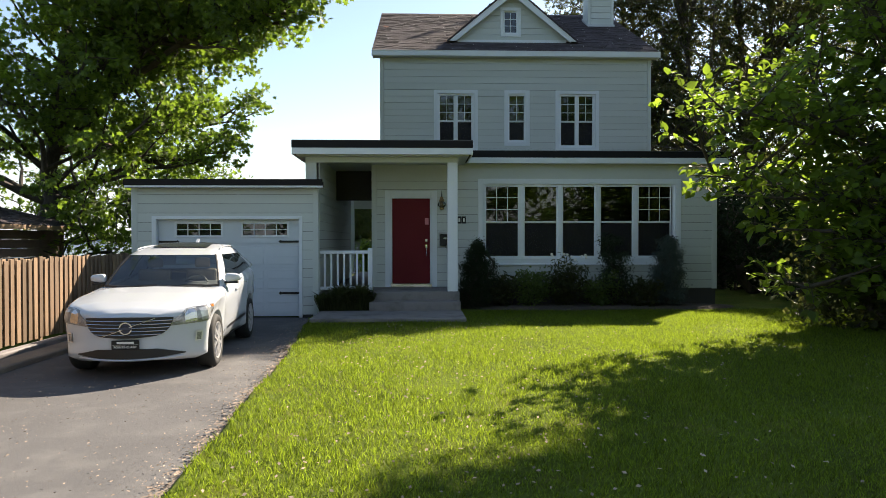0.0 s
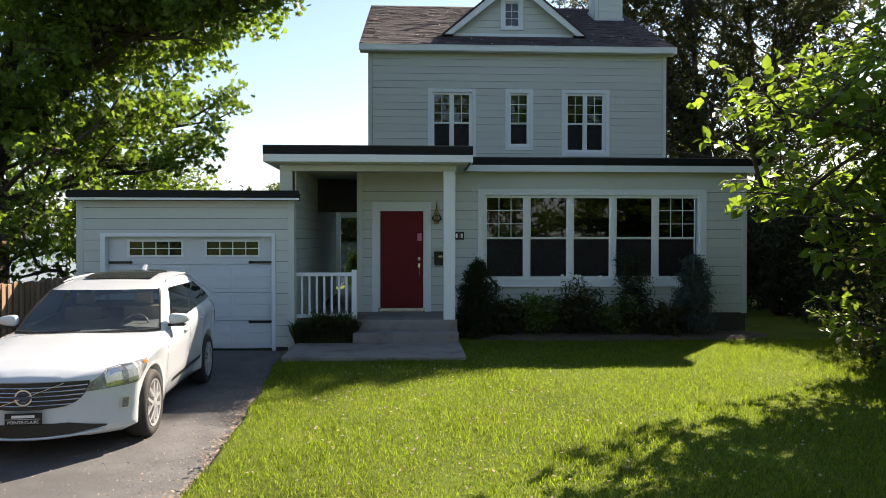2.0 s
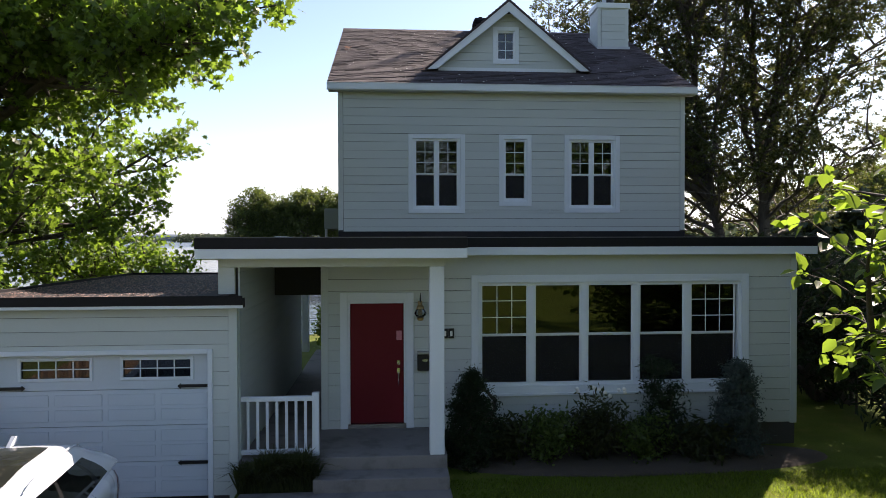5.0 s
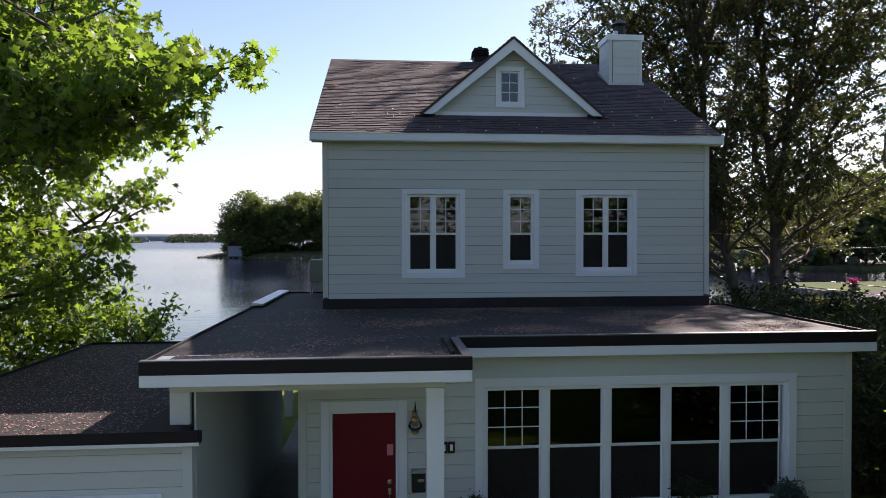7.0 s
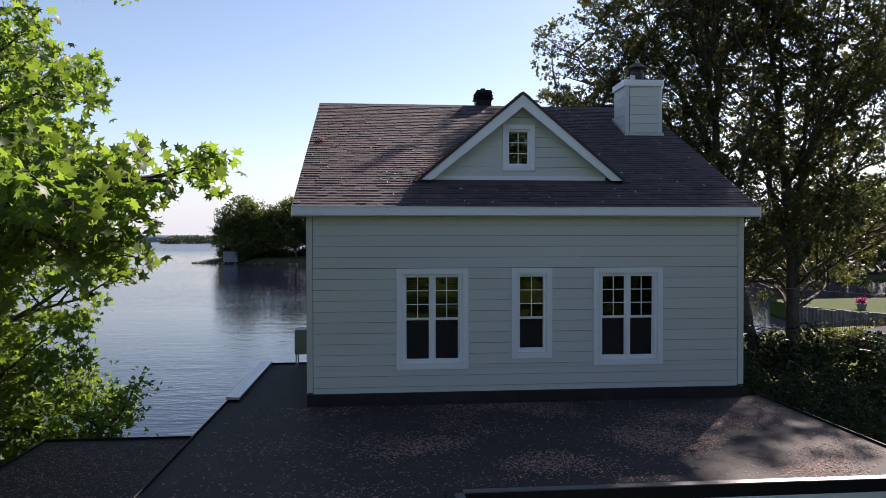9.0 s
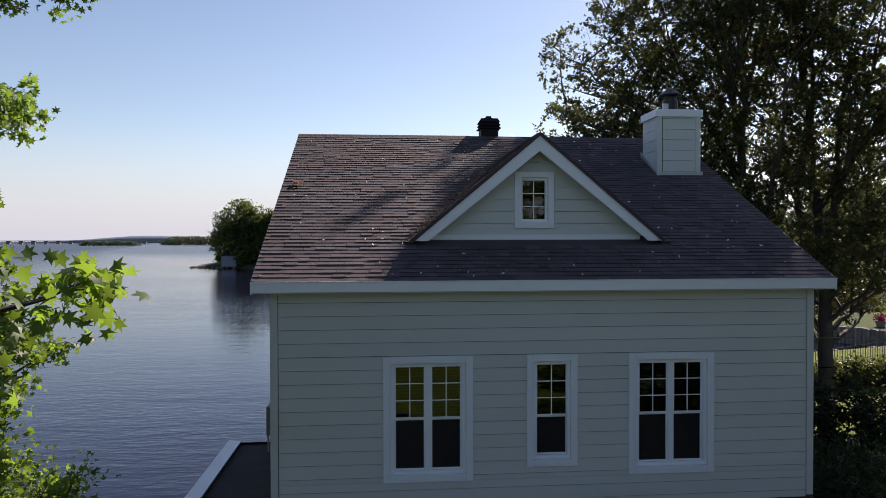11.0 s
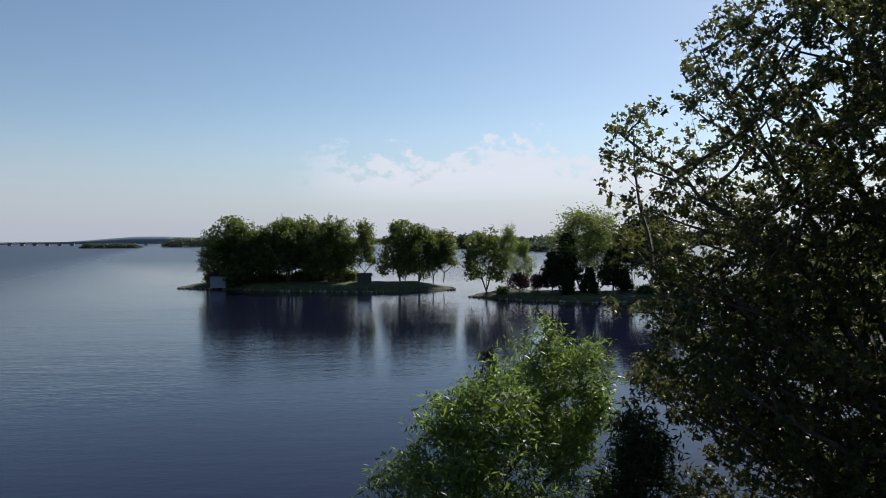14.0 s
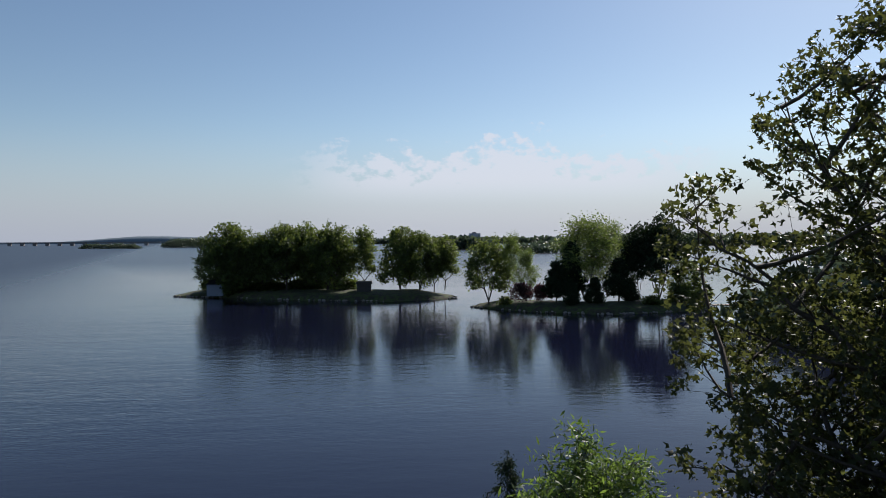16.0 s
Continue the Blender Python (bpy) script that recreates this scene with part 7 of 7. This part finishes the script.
part("eave_board", bevelled(boxes(*[(-2.42, 2.42, -2.43, -2.40, 1.75, 1.9), (-2.42, 2.42, 2.40, 2.43, 1.75, 1.9), (-2.43, -2.40, -2.4, 2.4, 1.75, 1.9), (2.40, 2.43, -2.4, 2.4, 1.75, 1.9)]), 0.005), SIDING, hut)
stone_mesh = []
for k in range(4):
    bm = bmesh.new()
    bmesh.ops.create_icosphere(bm, subdivisions=2, radius=1)
    for v in bm.verts:
        v.co *= 0.8 + 0.35 * noise.noise(v.co * 1.3 + Vector((k * 7, 0, 0)))
        v.co.z *= 0.65
    me = bpy.data.meshes.new("rock")
    bm.to_mesh(me)
    bm.free()
    me.materials.append(STONE)
    stone_mesh.append(me)


def rock(x, y, z, r, k):
    ob = new("rock", stone_mesh[k % 4])
    ob.matrix_basis = pose(x, y, z, 0, 0, k * 47) @ Matrix.Diagonal((r, r * 0.8, r, 1))
    tagged(ob, "grey rounded shore rock", "rock", "shore rocks")


rng = np.random.default_rng(14)
for k in range(22):
    u = k / 21
    x = 27 + 17 * u
    rock(x, float(np.interp(x, SHORE_X, SHORE_Y)) + 0.4 + rng.uniform(-0.5, 0.5), -0.75, rng.uniform(0.35, 0.8), k)

# ---- islands ----
ISLE = mat("island_grass", (0.0432, 0.0612, 0.01296), 0.95, var=0.5, coarse=0.3, fine=3, bump=0.5, dist=0.1, second=(0.0324, 0.02592, 0.018), second_at=0.52)


def island(name, label, front, depth, high, seed):
    """A low bank from points of its front shore, with a ragged stony rim."""
    xs = np.linspace(front[0][0], front[-1][0], 60)
    fy = np.interp(xs, [p[0] for p in front], [p[1] for p in front])
    bm = bmesh.new()
    rows = []
    for x, y in zip(xs, fy):
        u = (x - xs[0]) / (xs[-1] - xs[0])
        d = depth * max(0.06, math.sqrt(max(0.0, 1 - (2 * u - 1) ** 4)))
        h = high * min(1, 6 * u + 0.15, 6 * (1 - u) + 0.15)
        j = 0.9 * noise.noise((x * 0.35, seed, 0))
        prof = ((-1.5, LAKE - 1), (0, LAKE + 0.25), (0.9, LAKE + 0.75 * h), (3, LAKE + h), (d * 0.5, LAKE + h * 1.5), (d - 2, LAKE + h), (d, LAKE - 1))
        rows.append([bm.verts.new((x + 0.4 * j, y + j + q, z + 0.25 * noise.noise((x * 0.8, q, seed)))) for q, z in prof])
    for a, b in zip(rows, rows[1:]):
        for k in range(len(a) - 1):
            bm.faces.new([a[k], b[k], b[k + 1], a[k + 1]])
    bmesh.ops.recalc_face_normals(bm, faces=bm.faces[:])
    tagged(part(name, bm, ISLE, smooth=True), label, "island", kind="structure")
    rng = np.random.default_rng(seed)
    for k in range(70):
        i = rng.integers(0, 60)
        rock(xs[i] + rng.uniform(-1, 1), fy[i] + rng.uniform(-0.4, 0.6), LAKE + 0.15, rng.uniform(0.3, 0.8), k)


FRONT1 = ((-64, 250), (-55, 247), (-43.5, 242), (-30, 235), (-18, 229.5), (3.4, 223.3), (14, 227), (23.5, 232))
FRONT2 = ((25, 204.5), (30, 198), (38.3, 190), (54, 183), (70, 186), (84, 193))
island("island_west", "low wooded island with a grassy bank", FRONT1, 26, 1.7, 3)
island("island_east", "low islet with a stone edge and mixed trees", FRONT2, 18, 1.5, 5)


def clumps(rng, wide, low, high, n, r, tips, cone=False):
    """Rounded masses of leaves set over a dome, with gaps between."""
    out = [(0, 0, low + (0.35 if cone else 0.55) * (high - low), wide * 0.42, wide * 0.42, (high - low) * (0.5 if cone else 0.34), tips * (2 if cone else 3))]
    for k in range(n):
        a, u = k * 2.4 + rng.normal() * 0.4, (k + 0.5) / n
        z = low + (high - low) * (0.12 + 0.80 * u)
        rad = wide * math.sqrt(max(0.04, 1 - u ** 2.3)) * rng.uniform(0.45, 0.92)
        s = r * rng.uniform(0.6, 1.4)
        if cone:
            rad, s = wide * (1.05 - u) * rng.uniform(0.5, 0.9), r * (1.15 - u)
        out.append((rad * math.cos(a), rad * math.sin(a), z, s, s, s * 0.72, tips))
    return out


def model_tree(name, label, wide, low, high, n, r, trunk, seed, size, material, per, spread, forks=1, tips=13, cone=False):
    rng = np.random.default_rng(seed)
    lines = [[(0, 0, -0.5), (0.2, 0, high * 0.16), (0.5 * trunk, 0.1, high * 0.38), (0.2, 0, high * 0.7)]]
    for k in range(forks - 1):
        lines.append([(0.3 * k, 0, 0.2), (1.3 - 2.4 * k, 0.3, high * 0.22), (2.6 - 4.8 * k, 0.4, high * 0.48)])
    return tree(name, label, lines, clumps(rng, wide, low, high, n, r, tips, cone), "leaf", size, material, seed, per, spread, thin=0.017 * trunk, step=1.4, up=0.4, shell=0.5, group="island trees")


OAK = model_tree("island_tree", "broad dark green tree on the island", 9.6, 1.6, 20.6, 40, 2.5, 1.0, 201, 0.74, LEAF_FAR, 12, 0.7, 2, 11)
ELM = model_tree("island_tree", "tall rounded tree on the island", 8.8, 3.0, 20.8, 40, 2.4, 1.0, 202, 0.74, LEAF_FAR, 12, 0.68, 3, 11)
SLIM = model_tree("island_tree", "slim open tree on the island", 4.0, 4.5, 19.5, 15, 1.7, 0.7, 203, 0.55, LEAF_FAR, 24, 0.7)
PALE = model_tree("island_tree", "pale airy cottonwood on the islet", 6.6, 5.5, 22.0, 24, 2.2, 0.8, 204, 0.42, LEAF_PALE, 32, 0.95, 3, 11)
FIR = model_tree("island_tree", "dark conical conifer on the islet", 3.0, 0.9, 11.0, 24, 1.3, 0.7, 205, 0.45, NEEDLE, 28, 0.35, 1, 10, True)
PINE = model_tree("island_tree", "wide dark pine with a leaning trunk on the islet", 7.0, 7.5, 20.5, 19, 2.6, 1.0, 206, 0.6, NEEDLE, 32, 0.85, 3)
PLUM = model_tree("island_shrub", "small plum-coloured ornamental tree on the islet", 1.9, 0.9, 4.4, 7, 1.1, 0.5, 208, 0.4, LEAF_PLUM, 18, 0.45)
SHRUB = model_tree("island_shrub", "low leafy shrub at the island's edge", 1.7, 0.3, 3.0, 6, 1.0, 0.5, 207, 0.5, LEAF_FAR, 16, 0.4)


def stand(model, x, y, turn, k, z=None, wide=1.0):
    ground_z = (LAKE + 2.0) if z is None else z
    return copy_thing(model, pose(x, y, ground_z, 0, 0, turn) @ Matrix.Diagonal((k * wide, k * wide, k, 1)))


FIRST = [(OAK, -46.5, 250, 0, 1.06, 0.98), (ELM, -41.5, 247, 40, 0.88, 0.9), (ELM, -35.0, 246, 70, 0.93, 0.9), (OAK, -28.0, 243, 90, 1.0, 0.95), (ELM, -22.5, 246, 130, 0.98, 0.9), (OAK, -15.5, 240, 30, 1.0, 0.95), (ELM, -13.0, 240, 200, 0.96, 0.9), (SLIM, -4.2, 238, 0, 1.0, 0.9), (OAK, 6.8, 237, 150, 0.98, 0.88), (OAK, 12.4, 236, 20, 0.95, 0.86), (SLIM, 17.0, 238, 60, 0.86, 1.25), (SLIM, 20.5, 240, 10, 0.84, 1.35)]
SECOND = [(ELM, 28.6, 204, 0, 0.80, 1.0), (PALE, 34.2, 202, 40, 0.80, 0.55), (PALE, 38.0, 200, 140, 0.66, 0.6), (PLUM, 36.0, 197, 0, 1.1, 1.0), (PLUM, 40.6, 196, 80, 1.0, 1.0), (SHRUB, 32.4, 199, 0, 0.8, 1.2), (FIR, 43.8, 194, 0, 0.98, 1.15), (FIR, 48.4, 197, 60, 1.45, 0.95), (PALE, 52.6, 199, 20, 1.04, 1.25), (FIR, 47.0, 191, 100, 0.6, 1.3), (FIR, 52.5, 191, 15, 0.7, 1.3), (FIR, 58.8, 192, 30, 1.02, 1.3), (PALE, 59.4, 202, 130, 0.92, 1.0), (FIR, 62.5, 194, 75, 0.6, 1.4), (PINE, 70.4, 196, 0, 1.03, 1.08), (PINE, 66.5, 199, 110, 0.88, 0.85), (OAK, 78.2, 197, 0, 0.50, 1.15), (SHRUB, 74.5, 192, 0, 1.4, 1.0), (SHRUB, 66.5, 190, 40, 1.0, 1.2), (SHRUB, 81.5, 196, 90, 1.2, 1.2)]
FIRST += [((ELM, OAK, SLIM)[k % 3], -50.5 + 7.4 * k, 249 + 3 * math.sin(k * 2.1) - 0.1 * abs(7.4 * k - 25), 70 * k, 0.78 + 0.06 * (k % 4), 1.0) for k in range(9) if k not in (6, 7)]
FIRST += [(SHRUB, -44.9, 243.0, 20, 1.5, 1.0), (SHRUB, -42.6, 243.5, 70, 1.9, 1.0)]
FIRST += [(SHRUB, -53 + 3.1 * k, 252 - 0.16 * 3.1 * k + 2.5 * math.sin(k * 1.7), 47 * k, 1.1 + 0.35 * math.sin(k * 2.3), 1.5) for k in range(15) if k % 5 != 3]
for m, x, y, turn, k, wide in FIRST + SECOND:
    stand(m, x, y, turn, k, LAKE + 1.4 + 0.8 * math.sin(x * 1.3), wide)
for m, at in ((OAK, (100, 142, -0.5)), (ELM, (112, 138, -0.5)), (SLIM, (122, 146, -0.5)), (PALE, (132, 140, -0.5)), (FIR, (92, 146, -0.5)), (PINE, (144, 148, -0.5)), (SHRUB, (88, 139, -0.5)), (PLUM, (86, 143, -0.5))):
    m.matrix_basis = pose(*at)
bm = bmesh.new()
prism(bm, [(82, 136), (100, 133), (150, 134), (260, 140), (260, 200), (110, 180), (90, 160)], "z", -2.5, -0.3)
tagged(part("far_bank", bm, ISLE), "wooded bank across the channel", "bank", kind="structure")
for k in range(5):
    stand((OAK, ELM, PINE)[k % 3], 98 + k * 13, 152 + (k * 7) % 12, k * 50, 0.95, z=-0.5)

cabin = thing("boathouse", "small white boathouse with a dark roof on the island tip", "boathouse", (-49.3, 242.6, LAKE + 1.2))
part("walls", bevelled(boxes((-2.6, 2.2, 0, 4.5, -0.6, 3.1)), 0.03), mat("blue_white_paint", (0.15, 0.18, 0.24), 0.6, var=0.06, bump=0.1), cabin)
bm = bmesh.new()
b = [bm.verts.new(c) for c in ((-3.0, -0.4, 3.0), (2.6, -0.4, 3.0), (2.6, 4.9, 3.0), (-3.0, 4.9, 3.0))]
r = [bm.verts.new((-0.6, 2.2, 5.0)), bm.verts.new((0.9, 2.2, 5.0))]
for f in ((b[0], b[1], r[1], r[0]), (b[1], b[2], r[1]), (b[2], b[3], r[0], r[1]), (b[3], b[0], r[0]), (b[3], b[2], b[1], b[0])):
    bm.faces.new(f)
part("roof", bm, CAR_BLACK, cabin)
part("window", boxes((1.2, 1.7, -0.03, 0.02, 1.7, 2.3)), BLACK, cabin)
kiosk = thing("garden_kiosk", "small dark wooden kiosk among the island trees", "kiosk", (-3.6, 234.0, LAKE + 2.0))
part("walls", bevelled(boxes((-2.6, 1.6, 0, 3, -0.6, 2.4)), 0.02), SHEATH, kiosk)
part("roof", prism(bmesh.new(), [(-3.0, 2.4), (2.0, 2.4), (1.7, 3.2), (-2.7, 3.2)], "y", -0.4, 3.4), SHEATH, kiosk)
jetty = thing("jetty", "thin wooden jetty at the islet's end", "jetty", (84, 194, LAKE))
part("deck", boxes((-1, 12, -0.8, 0.8, 0.75, 0.95)), CEDAR, jetty)
for x in (0, 4, 8, 11.5):
    part("pile", boxes((x - 0.12, x + 0.12, -0.1, 0.1, -1.5, 0.75)), CEDAR, jetty)

# ---- far shores ----
# leaf colours lightened and blued to stand for haze over distant trees
HAZED_WOOD = leaf_mat("far_wood", (0.058, 0.084, 0.058), (0.10, 0.135, 0.07), 0.3, var=0.25)
# aerial haze is mixed into the hills' base colour
HAZED_HILL = mat("haze_tinted_hill", (0.135, 0.18, 0.21), 0.95, var=0.15, coarse=0.01, fine=0.05, bump=0)


def far_wood(name, label, x0, x1, y, depth, h, n, size, seed, material=HAZED_WOOD):
    rng = np.random.default_rng(seed)
    x = rng.uniform(x0, x1, n)
    top = h * (0.75 + 0.3 * np.array([noise.noise((a / (h * 2.2), seed, 0)) for a in x])) * np.clip(8 * np.minimum(x - x0, x1 - x) / (x1 - x0) + 0.25, 0, 1)
    z = LAKE + rng.uniform(0, 1, n) ** 0.7 * top
    at = np.stack([x, y + rng.uniform(0, depth, n), z], 1)
    root = thing(name, label, "woods", kind="stuff")
    leaves("crowns", at, size, "leaf", material, root, rng, 0.35)
    return root


far_wood("bank_woods", "dense dark woods along the bank across the channel", 70, 270, 138, 24, 20, 9500, 2.2, 307)
far_wood("reed_islet", "tiny wooded islet far out on the lake", -672, -545, 1600, 25, 13, 2200, 3.4, 301)
far_wood("wooded_point", "wooded point on the far shore", -560, -330, 1800, 120, 27, 6500, 5, 302)
far_wood("far_woods", "line of distant woods across the lake", 95, 185, 1180, 30, 24, 1500, 8, 303)
far_wood("far_woods", "line of distant woods across the lake", 150, 235, 850, 12, 12, 500, 5, 304)
far_wood("far_woods", "line of distant woods across the lake", 330, 1500, 1500, 60, 30, 5000, 12, 305)
far_wood("far_woods", "line of distant woods across the lake", -200, 900, 2600, 60, 24, 5000, 14, 306)
bm = bmesh.new()
rows_ = []
for x in np.linspace(-4200, 3500, 90):
    h = 26 + 34 * max(0, noise.noise((x / 900, 2, 0)) + 0.25) + 5 * noise.noise((x / 110, 5, 0))
    h *= float(np.interp(x, (-4200, -2100, -1500, -700, 0, 3500), (0.25, 0.35, 1.0, 1.1, 0.7, 0.7)))
    rows_.append([bm.verts.new((x, 4300 + d, LAKE + z)) for d, z in ((0, -1), (0, h * 0.4), (60, h), (250, h * 0.9), (400, -1))])
for a, b in zip(rows_, rows_[1:]):
    for k in range(4):
        bm.faces.new([a[k], b[k], b[k + 1], a[k + 1]])
tagged(part("backdrop", bm, HAZED_HILL, smooth=True), "low hills along the horizon, coloured with haze blue", "hills", kind="structure")
bridge = thing("bridge", "long low bridge across the far end of the lake", "bridge")
part("deck", boxes((-2600, -815, 2596, 2606, 9.5, 12.5)), CONCRETE, bridge)
for k in range(41):
    part("pier", boxes((-2590 + k * 43, -2578 + k * 43, 2597, 2605, -3, 9.5)), CONCRETE, bridge)
tower = thing("apartment_tower", "pale slab building far across the lake", "building", (390, 3000, LAKE))
part("walls", boxes((-24, 24, 0, 20, 0, 42)), mat("pale_slab", (0.35, 0.38, 0.42), 0.8, var=0.1, coarse=0.1, bump=0), tower)
part("roof_house", boxes((-10, 6, 4, 16, 42, 47)), CONCRETE, tower)
